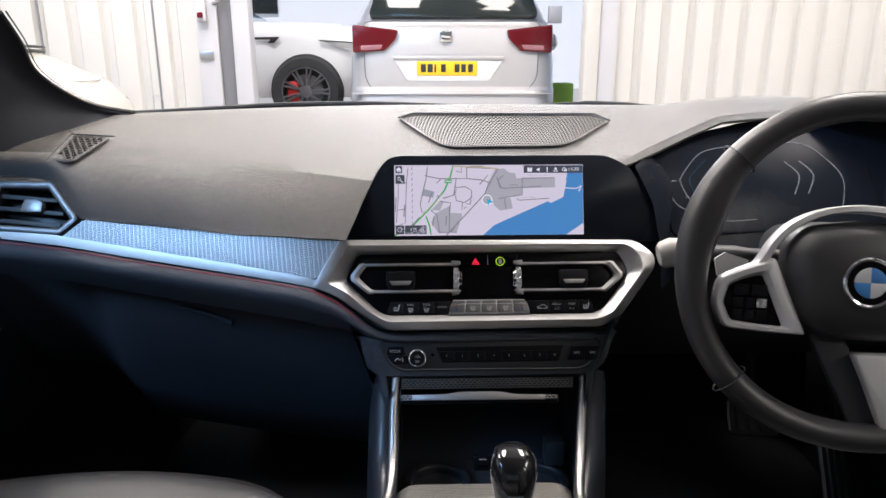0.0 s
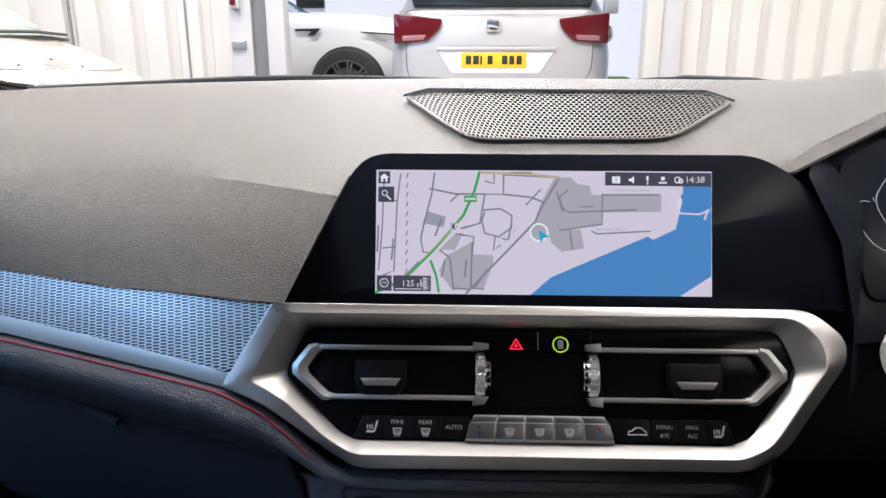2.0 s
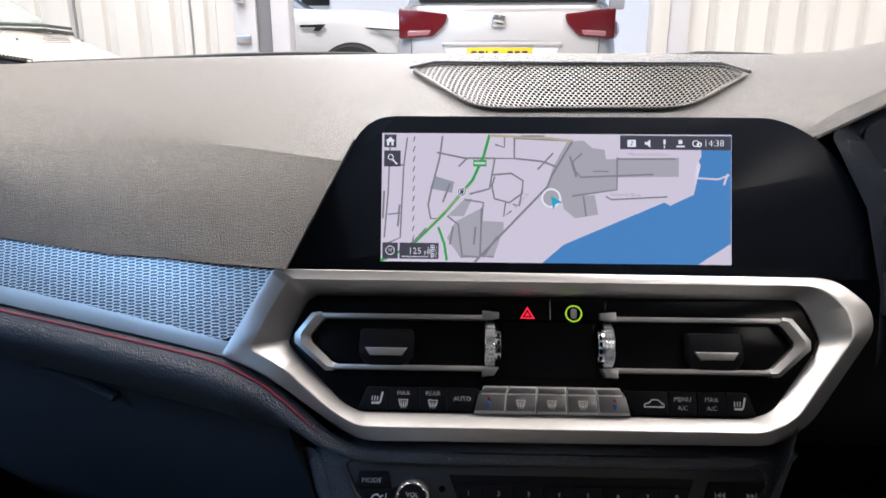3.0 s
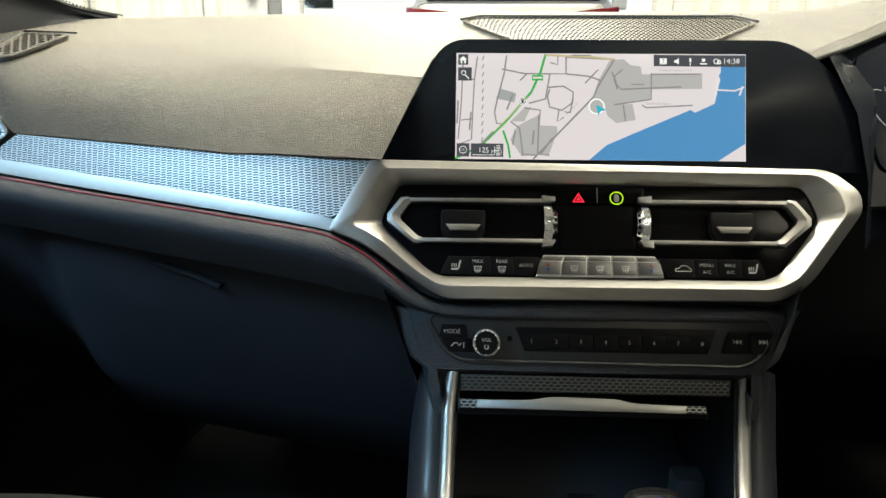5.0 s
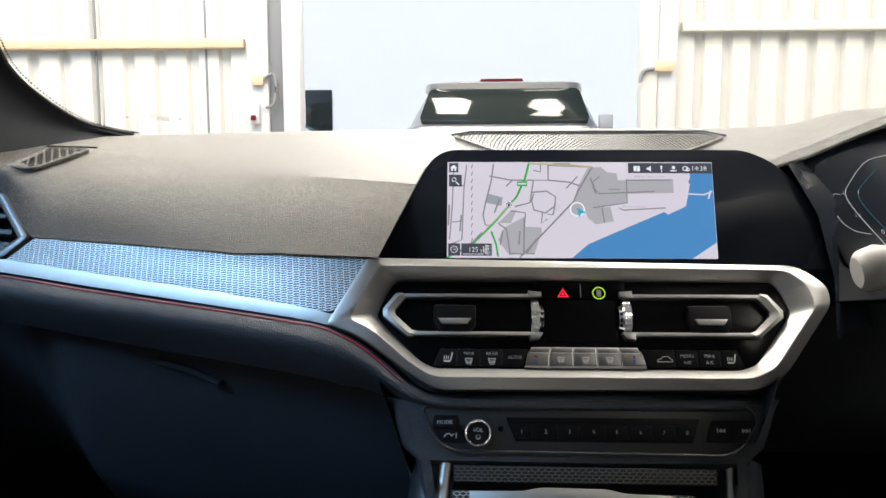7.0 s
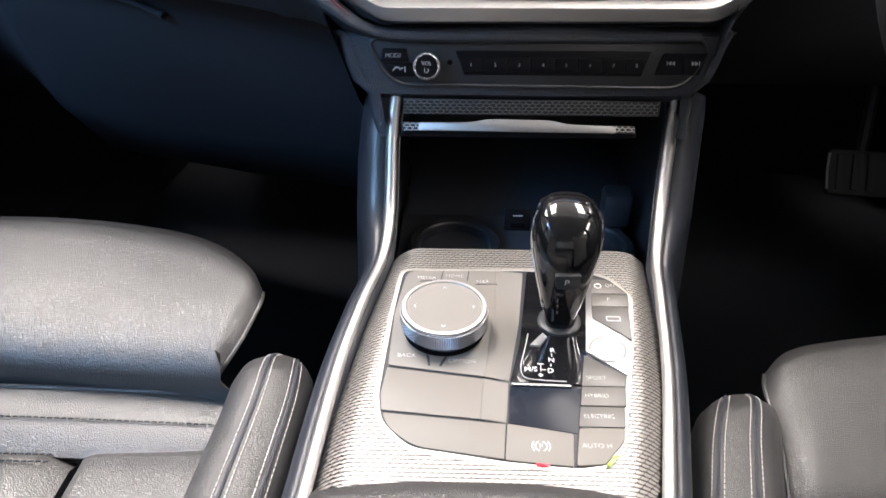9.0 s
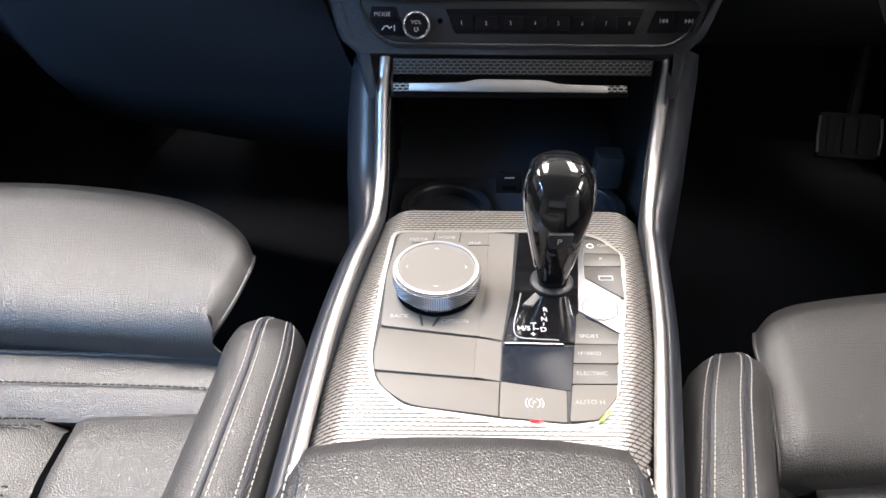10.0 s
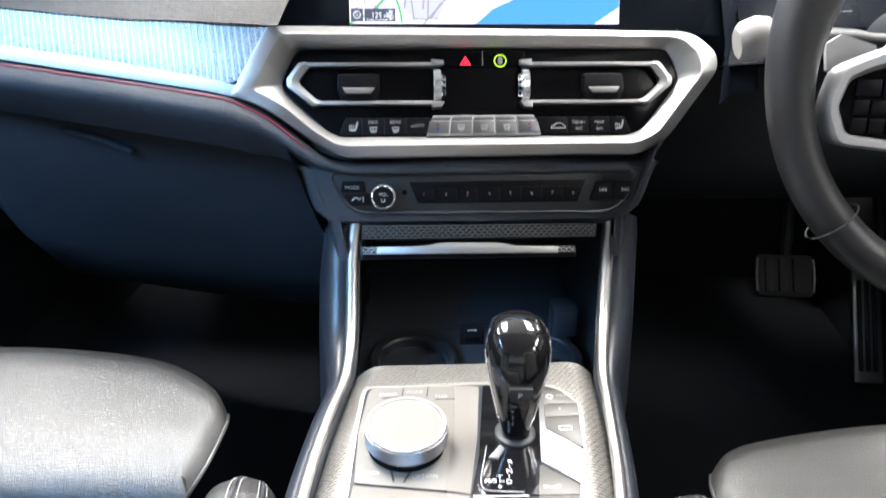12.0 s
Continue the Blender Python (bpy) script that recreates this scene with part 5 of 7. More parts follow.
for side in (-1, 1):
    def mx(x):
        return side * x
    so = [(mx(90), 14), (mx(106), 9), (mx(128), 0), (mx(143), -8), (mx(149), -36), (mx(139), -60), (mx(100), -63), (mx(58), -64)]
    si = [(mx(101), -5), (mx(107), -5), (mx(122), -10), (mx(134), -16), (mx(139), -34), (mx(131), -52), (mx(104), -55), (mx(80), -56.5)]
    sp = part("spoke", frame_ring(rounded(so, [4, 10, 8, 8, 10, 8, 4, 4], 3), rounded(si, 3, 3), [(0, -8), (0, 10), (0.25, 14), (0.7, 14), (1, 9), (1, -8)]), SPOKE, wheel, "silver spoke frame", m=WHL)
    part("key_panel", slab(si, -8, 8, 0.8), GLOSS, sp, m=WHL)
    for y0, y1, segs in ((-26, -18, 2), (-38.5, -28.5, 3), (-51, -41, 3)):
        for k in range(segs):
            xa, xb = 96 + k * 35 / segs, 96 + (k + 1) * 35 / segs - 1.5
            if y0 > -28:
                y1 = -15
            part("key", slab([(mx(xa), y0), (mx(xb), y0), (mx(xb), y1), (mx(xa), y1)], 8, 10, 0.8), BUTTON if (y0, k) != (-38.5, 0) else CHROME, sp, m=WHL)
    part("paddle", loft([[(mx(x) * MM, y * MM, z * MM) for x, y in ((104, -16), (126, -18), (139, -8), (142, 10), (132, 17), (108, 10))] for z in (-26, -21)], True, True, True), SPOKE, wheel, "grey shift paddle", m=WHL)
lo = [(-12, -80), (34, -80), (36, -120), (42, -164), (22, -164), (2, -112)]
arc = [(-112, 10), (-100, 16), (-88, 36), (-74, 53), (-58, 64), (-42, 71), (-20, 76), (7, 77), (36, 72), (70, 54), (90, 30), (106, 10)]
rows = []
for q in smooth_path([(x, y, 0) for x, y in arc], 5):
    inward = Vector((-q.x * 0.8 if abs(q.x) < 104 else -q.x * 0.25, -30 - q.y * 0.5, 0)).normalized() * 8
    rows.append([((q.x + inward.x * s) * MM, (q.y + inward.y * s) * MM, z * MM) for s, z in ((0, -6), (0, 12), (0.15, 15), (0.8, 16), (1, 13), (1, -6))])
part("upper_spoke", grid(rows), SPOKE, wheel, "silver arc over the airbag cover", m=HUB)
part("lower_spoke", slab(rounded(lo, 4, 3), -8, 10, 2.5), SPOKE, wheel, "split silver lower spoke", m=WHL)
# dark slab put in for the shade behind the lower spoke
part("lower_spoke_shade", slab(rounded([(-52, -62), (-16, -66), (6, -112), (24, -166), (2, -172), (-18, -130)], 6), -10, -2, 2), SATIN, wheel, m=WHL)

stalk = thing("indicator_stalk", (0.25, -0.19, 0.905), "black indicator stalk with a pale tip behind the steering wheel", "stalk")
part("arm", tube(smooth_path([(0.36, -0.19, 0.905), (0.28, -0.185, 0.908), (0.215, -0.181, 0.910)]), [0.009] * 6 + [0.012] * 7, 12, flat=0.75), SATIN, stalk)
part("tip", tube([(0.216, -0.181, 0.910), (0.208, -0.181, 0.909), (0.197, -0.182, 0.906), (0.193, -0.182, 0.905)], [0.012, 0.0135, 0.0125, 0.009], 14, flat=1.25), mat("stalk_tip", (0.36, 0.35, 0.335), 0.4), stalk, "pale end cap")

CONKEY = mat("console_key", (0.075, 0.07, 0.064), 0.42, vary=0.08, bump=0.05, scale=1400)
KEYTEXT = mat("console_print", (0.4, 0.4, 0.39), 0.5, vary=0.02)
# ================= centre console =================
con = thing("centre_console", (0, -0.35, 0.3), "centre console with scale-pattern silver deck and black keys", "centre console")
panel_o = rounded([(-96, 92), (2, 94), (50, 92), (66, 84), (77, 62), (68, 10), (48, -70), (34, -90), (20, -94), (-24, -90), (-80, -81), (-99, -61), (-103, -38), (-100, 40)], [10, 4, 6, 8, 6, 8, 8, 8, 6, 6, 8, 8, 6, 6], 4)
panel_i = grown(panel_o, -3.2)
DECK_L = [(-140, -135), (-100, -131), (-45, -128), (35, -118), (85, -110), (120, -104)]
DECK_R = [(-140, 50), (-105, 64), (-25, 84), (40, 93), (85, 97), (120, 99)]
DECK_FALL = [(0, -13.0), (4, -9.0), (8, -5.6), (12, -3.0), (17, -0.8), (23, 0.0), (400, 0.0)]


def deck_z(x, y):
    return lerp_rows(DECK_FALL, max(0.0, min(x - lerp_rows(DECK_L, y)[0], lerp_rows(DECK_R, y)[0] - x)))[0]


rows = []
for y in [-140 + 260 * k / 26 for k in range(27)]:
    xl, xr = lerp_rows(DECK_L, y)[0], lerp_rows(DECK_R, y)[0]
    rows.append([((xl + d) * MM, y * MM, z * MM) for d, z in [(0, -30)] + DECK_FALL[:6]] + [((xr - d) * MM, y * MM, z * MM) for d, z in DECK_FALL[5::-1] + [(0, -30)]])
rows.append([(x, y + 0.001, z - 0.0015) for x, y, z in rows[-1]])
rows.append([(x, y, min(z, -0.02)) for x, y, z in rows[-1]])
deck_part = part("deck", grid(rows), DARK_ALU, con, "silver deck with fine scale relief", m=DECK, smooth=50)
deck = [(x + 2, y) for y, x in DECK_L] + [(x - 2, y) for y, x in DECK_R[::-1]]
part("scale_relief", scale_relief(deck, 4.8, 2.9, 0.4, 0.8, deck_z, grown(panel_o, -1), skew=0.25, tilt=-0.25), DECK_ALU, deck_part, m=DECK, smooth=0, kind="stuff")
part("panel_rim", frame_ring(panel_o, panel_i, [(0, -1), (0, 0.6), (0.4, 1.0), (1, 0.9), (1, -1)]), DECK_ALU, con, "bright silver rim", m=DECK)
part("panel_floor", slab(panel_i, -1, 0.5, 0.1), SATIN, con, m=DECK)
# left field: controller plate, two lower covers
a1 = rounded([(-90, 88), (-22, 88.5), (-25, 40), (-33.5, -22.6), (-96, -13.5), (-96, 38)], [8, 1, 1, 1, 2, 4], 3)
plate = part("controller_plate", slab(a1, 0.4, 2.2, 0.5), PANEL, con, "dark grey control plate", m=DECK)
for pts in ([(-22, 88.5, -2, 88), (-25, 40, -8.5, 30), (-33.5, -22.6, -18, -24.6)], [(-34, -24.4, -18.4, -26.6), (-37, -57.2, -21.4, -58.6)]):
    part("facet", grid([[(xa * MM, ya * MM, 0.0022), (xb * MM, yb * MM, -0.0002 + 0.0008), (xb * MM, yb * MM, -0.001)] for xa, ya, xb, yb in pts]), PANEL, con, m=DECK, smooth=0)
part("cover", slab(rounded([(-96.5, -15.5), (-34, -24.4), (-37, -57.2), (-97, -51.5), (-98.5, -38)], 1, 2), 0.4, 2.0, 0.5), PANEL, con, "plain grey cover", m=DECK)
part("cover", slab(rounded([(-96, -53.5), (-21.6, -60.6), (-23.6, -86), (-77, -78), (-92, -64)], [2, 1, 1, 10, 8], 3), 0.4, 2.0, 0.5), PANEL, con, "plain grey cover", m=DECK)
for t, x, y in (("MEDIA", -75, 78.5), ("HOME", -54, 81), ("MAP", -33, 74.5), ("BACK", -84.5, -5), ("OPTION", -48, -9.5)):
    words(t, 4.8, KEYTEXT, plate, DECK, x, y, 2.3)
for pts in ([(-63, 88), (-62.2, 88), (-64, 74), (-64.8, 74)], [(-43.5, 88), (-42.7, 88), (-44, 76), (-44.8, 76)], [(-72, -2), (-70, -2), (-68.5, -14), (-70, -14)], [(-63, -14), (-58, -2), (-56, -3), (-61.5, -14.6)], [(-80, 74.5), (-66, 76), (-66, 75.2), (-80, 73.7)], [(-38, 72), (-22, 72.5), (-22, 71.8), (-38, 71.2)]):
    part("key_gap", slab(pts, 2.1, 2.45, 0.05), SATIN, plate, m=DECK)
CTL = DECK @ Matrix.Translation((-60.5 * MM, 22 * MM, 2 * MM))
ctl = part("rotary_controller", lathe([(0.024, 0.0), (0.024, 0.004), (0.0285, 0.007), (0.0292, 0.0085), (0.0292, 0.017), (0.0288, 0.0195), (0.0265, 0.0203), (0.0255, 0.0195), (0.0005, 0.0195)], 72), KNURL, con, "knurled rotary controller", m=CTL)
part("knurling", knurl_drum(0.0292, 0.0080, 0.0180, 124, 9, 0.0009), CHROME_DIM, ctl, m=CTL, smooth=0)
part("controller_ring", lathe([(0.0288, 0.0194), (0.0284, 0.0206), (0.0262, 0.0208), (0.0256, 0.0198)], 64), SILVER, ctl, m=CTL)
part("touch_face", lathe([(0.0256, 0.0196), (0.0252, 0.0201), (0.0004, 0.0199)], 56), PANEL, ctl, "grey touch face", m=CTL)
for a in range(4):
    mm = CTL @ Matrix.Rotation(radians(90 * a), 4, "Z") @ Matrix.Translation((0, 0.020, 0.02))
    part("arrow_mark", tube([mm @ Vector((-0.0013, -0.0009, 0.0002)), mm @ Vector((0, 0.0004, 0.0002)), mm @ Vector((0.0013, -0.0009, 0.0002))], 0.0003, 5), LEGEND, ctl)
# black ring laid where the knob's overhang would shade the plate
part("controller_shade_ring", lathe([(0.0275, 0.0003), (0.027, 0.001), (0.024, 0.001)], 48), GLOSS, con, m=CTL)
# gear selector plate
gp = part("selector_plate", slab(rounded([(1, 88), (46, 89), (30, -28), (-17.5, -27), (-9, 10)], 1.5, 2), 0.4, 2.0, 0.03), PIANO, con, "gloss black selector plate", m=DECK, smooth=0)
for t, x, y, s in (("R", 12, 2.0, 5.6), ("N", 10.4, -7, 5.6), ("D", 9, -16.6, 5.6), ("M/S", -3.6, -15.6, 5.6), ("+", 2.2, -21, 6.5)):
    words(t, s, LEGEND, gp, DECK, x, y, 2.5, bold=0.06)
for pts in ([(11.0, -1), (11.5, -1), (11.2, -3.8), (10.7, -3.8)], [(9.5, -10.2), (10.0, -10.2), (9.7, -13), (9.2, -13)], [(2.9, -11), (3.4, -11), (2.9, -17.5), (2.4, -17.5)], [(3, -15.4), (6.4, -15.8), (6.4, -16.3), (3, -15.9)], [(1, -10.4), (5, -10.4), (5, -11), (1, -11)]):
    part("gate_line", slab(pts, 2.4, 2.6, 0.02), LEGEND, gp, m=DECK)
part("gate_outline", tube([DECK @ Vector((p.x * MM, p.y * MM, 0.0025)) for p in smooth_path([(-3, 18, 0), (-6, 4, 0), (-10, -14, 0), (-8, -23, 0), (2, -25, 0), (18, -26, 0)], 4)], 0.0004, 5), DIM_LEGEND, gp)
part("ash_slot", slab(rounded([(-17.6, -29), (29.6, -30), (20.5, -66), (-20.5, -59)], 1, 2), 0.4, 0.9, 0.2), BEZEL, con, "dark recess", m=DECK)
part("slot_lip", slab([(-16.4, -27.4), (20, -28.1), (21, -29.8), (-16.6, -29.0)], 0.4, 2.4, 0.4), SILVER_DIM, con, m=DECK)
b = button([(-20.8, -60), (17.5, -66.8), (15, -90), (-23.2, -86.4)], 0.4, 2.0, PANEL, con, DECK, (("P", -2.2, -76.5, 5.0),), name="parking_brake_key", label="grey parking brake key")
for s in (-1, 1):
    part("icon", tube([DECK @ Vector(((-2.2 + s * (3.4 + q) * math.cos(a)) * MM, (-76.5 + (3.4 + q) * math.sin(a)) * MM, 0.0021)) for q in (0,) for a in [radians(-70 + 14 * i) for i in range(11)]], 0.0004, 5), LEGEND, b)
    part("icon", tube([DECK @ Vector(((-2.2 + s * 5.2 * math.cos(a)) * MM, (-76.5 + 5.2 * math.sin(a)) * MM, 0.0021)) for a in [radians(-40 + 10 * i) for i in range(9)]], 0.0004, 5), LEGEND, b)
part("red_lamp", slab([(-6, -88.2), (1.5, -89), (1.5, -90.2), (-6, -89.4)], 1.8, 2.4, 0.1), L_RED, b, "red lamp", m=DECK)
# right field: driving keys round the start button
# darker silver copy here: less glare, by colour and not by light
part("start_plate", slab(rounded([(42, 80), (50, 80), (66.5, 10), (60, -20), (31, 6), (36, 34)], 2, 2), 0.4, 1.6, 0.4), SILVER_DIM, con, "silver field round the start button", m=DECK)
for y0, y1, xl0, xl1, xr0, xr1, t in ((80, 63.5, 48.2, 46.5, 70, 73.2, "OFF"), (63, 49, 46.4, 44.5, 73.3, 71.0, "P"), (48.5, 20, 44.4, 43.5, 70.8, 67.2, "")):
    pts = [(xl0, y0), (xr0 if t != "OFF" else 62, y0), (xr1, y1 if t else 14), (xl1, y1 if t else 36)]
    b = button(pts, 0.4, 2.2, CONKEY, con, DECK, ((t, 62 if t == "OFF" else 58, (y0 + y1) / 2 + 1, 4.6),) if t else (), name="driving_key", label="black driving aid key")
    if t == "OFF":
        part("icon", tube([DECK @ Vector(((52.5 + 2.4 * math.cos(a)) * MM, (72 + 2.4 * math.sin(a)) * MM, 0.0023)) for a in [radians(30 * i) for i in range(12)]], 0.0006, 5, closed=True), LEGEND, b)
    if not t:
        o4 = [(53, 33), (63, 33), (63, 38), (53, 38)]
        part("icon", frame_ring(o4, grown(o4, -0.7), [(0, 2.2), (0, 2.35), (1, 2.35), (1, 2.2)]), LEGEND, b, m=DECK)
STA = DECK @ Matrix.Translation((49.3 * MM, 5 * MM, 1.4 * MM))
sta = part("start_button", lathe([(0.0122, 0.0), (0.0122, 0.0006), (0.0118, 0.0009), (0.0113, 0.0004), (0.0110, 0.0008), (0.0003, 0.0009)], 44), SILVER, con, "round silver start button", m=STA)
words("START", 4.6, DIM_LEGEND, sta, STA, 0, 2.4, 1.0)
words("STOP", 4.6, DIM_LEGEND, sta, STA, 0, -3.0, 1.0)
for t, y, x0, x1, x2 in (("SPORT", -20.5, 30.4, 58, 37.5), ("HYBRID", -37, 27, 55.5, 35.5), ("ELECTRIC", -53.5, 24, 52, 34.5)):
    if t == "SPORT":
        pts = [(32.5, -1), (57, -20), (54.6, -28.8), (27.4, -28.8)]
    else:
        pts = [(x0 + 0.5, y + 7.8), (x1 - 0.7, y + 7.8), (x1 - 3, y - 8), (x0 - 2.6, y - 8)]
    button(pts, 0.4, 2.2, CONKEY, con, DECK, ((t, x2, y if t != "SPORT" else -22, 4.3),), name="drive_mode_key", label="black drive mode key")
button([(21.6, -62.2), (48.6, -62.2), (46, -72), (33, -88), (16.6, -89.5)], 0.4, 2.2, PANEL, con, DECK, (("AUTO H", 30, -75.5, 4.6),), name="auto_hold_key", label="grey hold key", r=2)
part("green_lamp", slab([(33.5, -88), (39.5, -81.5), (41, -82.6), (35, -89.4)], 1.8, 2.5, 0.1), L_GREEN, con, "lit green lamp", m=DECK)

# silver side rails that climb to the dashboard
for side, pts in ((-1, [(-0.104, -0.140, 0.745), (-0.108, -0.155, 0.715), (-0.109, -0.19, 0.665), (-0.111, -0.235, 0.646), (-0.121, -0.29, 0.644), (-0.130, -0.36, 0.642), (-0.135, -0.46, 0.640), (-0.138, -0.55, 0.638)]),
                  (1, [(0.128, -0.130, 0.745), (0.1245, -0.15, 0.71), (0.116, -0.19, 0.668), (0.105, -0.238, 0.648), (0.099, -0.28, 0.645), (0.087, -0.36, 0.642), (0.065, -0.46, 0.640), (0.045, -0.55, 0.638)])):
    p = smooth_path(pts, 8)
    part("side_rail", tube(p, [0.0056 if q.y > -0.2 else 0.0056 - 0.0016 * min(1, (-0.2 - q.y) / 0.06) for q in p], 14, flat=1.0, up=(1, 0, 0)), SILVER, con, "satin silver side rail")
    rows = []
    for q in p:
        k = 0.007 * max(0, min(1, (q.y + 0.24) / 0.06))
        rows.append([(q.x - side * 0.006, q.y, q.z - 0.012), (q.x + side * 0.005, q.y, q.z - 0.002), (q.x + side * (0.010 + k), q.y, q.z - 0.003), (q.x + side * (0.015 + 2 * k), q.y + k, q.z - 0.010), (q.x + side * (0.018 + 2 * k), q.y + k, q.z - 0.03), (q.x + side * (0.022 + 2 * k), q.y, q.z - 0.12), (q.x + side * 0.03, q.y, 0.25)])
    part("side_wall", grid(rows), RAIL_SIDE, con, "black console side", smooth=60)
# cubby below the radio, its lid with a silver grip
strip = part("mesh_strip", slab([(-112, -28), (99, -29), (98, -41.5), (-112, -40.5)], -6, -3, 0.4), INK, con, "dark scale-pattern strip", m=RAD)
part("scale_relief", honeycomb([(-110, -28.5), (97, -29.5), (96.5, -41), (-110, -40)], 5.4, 4.2, 0.6, 0.3, -3.0), VENT_GREY, strip, m=RAD, smooth=0, kind="stuff")
LIP = basis((-0.004, -0.158, 0.7215), (1, -0.015, 0.012), (0, 0.5, 0.8))
part("lid_edge", slab(rounded([(-97, -9), (97, -9), (96, 1.5), (-97, 3.5)], 2), -14, -0.5, 1.0), GLOSS, con, m=LIP)
inset = part("lid_inlay", slab([(-96, -4), (96, -5), (95.5, 1), (-96, 3)], -1.0, 0.2, 0.2), INK, con, m=LIP)
part("scale_relief", honeycomb([(-95, -3.5), (95, -4.5), (95, 1), (-95, 2.6)], 5.0, 4.0, 0.6, 0.3, 0.15), TRIM_ALU, inset, m=LIP, smooth=0, kind="stuff")
part("grip", slab(rounded([(-82, -4.0), (80, -5.0), (80, 0.6), (40, 1.8), (28, 5.0), (-26, 5.8), (-38, 3.0), (-82, 2.6)], [1, 1, 1, 8, 8, 8, 8, 1], 3), -0.5, 1.6, 0.6), SILVER, con, "silver lid grip", m=LIP)
bm = grid([[(x, y, z) for x in (-0.104, -0.1, 0.1, 0.122)] for y, z in ((-0.13, 0.735), (0.02, 0.73), (0.06, 0.70), (0.06, 0.62), (0.0, 0.60), (-0.09, 0.59))])
part("cubby", bm, CUBBY, con, "dark storage cubby")
for x in (-0.112, 0.126):
    part("cubby_wall", grid([[(x, y, z) for y in (-0.16, -0.06, 0.06)] for z in (0.73, 0.66, 0.56)]), CUBBY, con)
part("cubby_floor", slab([(-108, 320), (112, 320), (108, 115), (-110, 115)], -66, -60, 1), CUBBY, con, m=DECK)
for cx, cy in ((-0.055, -0.150), (0.070, -0.150)):
    cm = Matrix.Translation((cx, cy, 0.584))
    cup = part("cup_holder", lathe([(0.030, -0.05), (0.033, 0.008), (0.034, 0.012), (0.040, 0.0135), (0.0425, 0.011), (0.044, 0.0)], 48), RAIL_SIDE, con, "black cup holder", m=cm)
    part("rim", lathe([(0.034, 0.0122), (0.0355, 0.0142), (0.041, 0.0148), (0.0432, 0.0125), (0.0436, 0.010)], 48, None, False), SATIN, cup, m=cm)
    part("clamp", box(0.012, 0.036, -0.008, 0.008, -0.01, 0.012, 0.004), RUBBER, cup, m=cm @ Matrix.Rotation(radians(-30), 4, "Z"))
usb = part("usb_port", box(-0.012, 0.012, -0.003, 0.003, -0.010, 0.010, 0.0015), BUTTON, con, m=pose(0.002, -0.151, 0.625, -18, 0, 0))
part("usb_slot", box(-0.0065, 0.0065, -0.0042, -0.003, -0.006, -0.0025, 0.0003), GLOSS, usb, m=pose(0.002, -0.151, 0.625, -18, 0, 0))
part("usb_mark", box(-0.0045, 0.0045, -0.0036, -0.003, 0.0042, 0.0052, 0.0003), LEGEND, usb, m=pose(0.002, -0.151, 0.625, -18, 0, 0))
part("socket_ring", lathe([(0.009, 0), (0.0105, 0.002), (0.012, 0.001), (0.0125, -0.01)], 28), VENT_GREY, con, m=pose(0.004, -0.170, 0.590))
part("key_tray", box(0.086, 0.112, -0.125, -0.10, 0.60, 0.635, 0.004), CUBBY, con)

# gear selector
gear = thing("gear_selector", (0.02, -0.318, 0.648), "glossy black gear selector with chrome edges, on the console", "gear selector")


def ring_at(c, ax, ay, n=24, tilt=0.0, sq=2.6):
    out = []
    for i in range(n):
        a = 2 * math.pi * i / n
        x = ax * math.copysign(abs(math.cos(a)) ** (2 / sq), math.cos(a))
        y = ay * math.copysign(abs(math.sin(a)) ** (2 / sq), math.sin(a))
        out.append((c[0] + x, c[1] + y, c[2] + y * tilt))
    return out


base = lathe([(0.0150, 0.0), (0.0150, 0.0016), (0.0135, 0.0026), (0.010, 0.0026)], 32)
part("collar", base, SATIN, gear, m=Matrix.Translation((0.0195, -0.319, 0.650)))
secs = [((0.0195, -0.319, 0.653), 0.0105, 0.010), ((0.0195, -0.317, 0.663), 0.0118, 0.012), ((0.0198, -0.3135, 0.680), 0.0162, 0.016), ((0.0200, -0.309, 0.697), 0.0204, 0.019), ((0.0200, -0.305, 0.711), 0.0228, 0.021), ((0.0200, -0.301, 0.723), 0.0223, 0.0205), ((0.0200, -0.2985, 0.7305), 0.0195, 0.0175), ((0.0200, -0.298, 0.735), 0.0133, 0.012), ((0.0200, -0.298, 0.7365), 0.004, 0.0035)]
part("grip", loft([ring_at(c, a, b_, tilt=0.1) for c, a, b_ in secs], True, True, True), PIANO, gear, "gloss black grip", smooth=60)
for s in (-1, 1):
    pth = [(c[0] + s * (a + 0.0002), c[1] - 0.002, c[2]) for c, a, b_ in secs[1:7]]
    part("chrome_edge", tube(smooth_path(pth, 4), 0.0011, 8), CHROME, gear, "chrome edge")
PBT = basis((0.0198, -0.3288, 0.693), (1, 0, 0), (0, -0.10, 1))
pb = part("park_button", slab(rounded([(-7, -6), (7, -6), (8.5, 6), (-8.5, 6)], 2), -3, 0.6, 0.4), SATIN, gear, "park button", m=PBT)
words("P", 6.5, LEGEND, pb, PBT, -0.5, 0, 0.7, bold=0.05)
# small flat silver sliver on the plate beside the collar
part("silver_sliver", loft([[(0.006, -0.332, 0.6505), (-0.003, -0.344, 0.6505), (0.004, -0.345, 0.6505), (0.010, -0.336, 0.6505)], [(0.007, -0.332, 0.6515), (-0.0025, -0.3435, 0.6515), (0.004, -0.3445, 0.6515), (0.0095, -0.336, 0.6515)]], True, True, True), SILVER_DIM, gear)

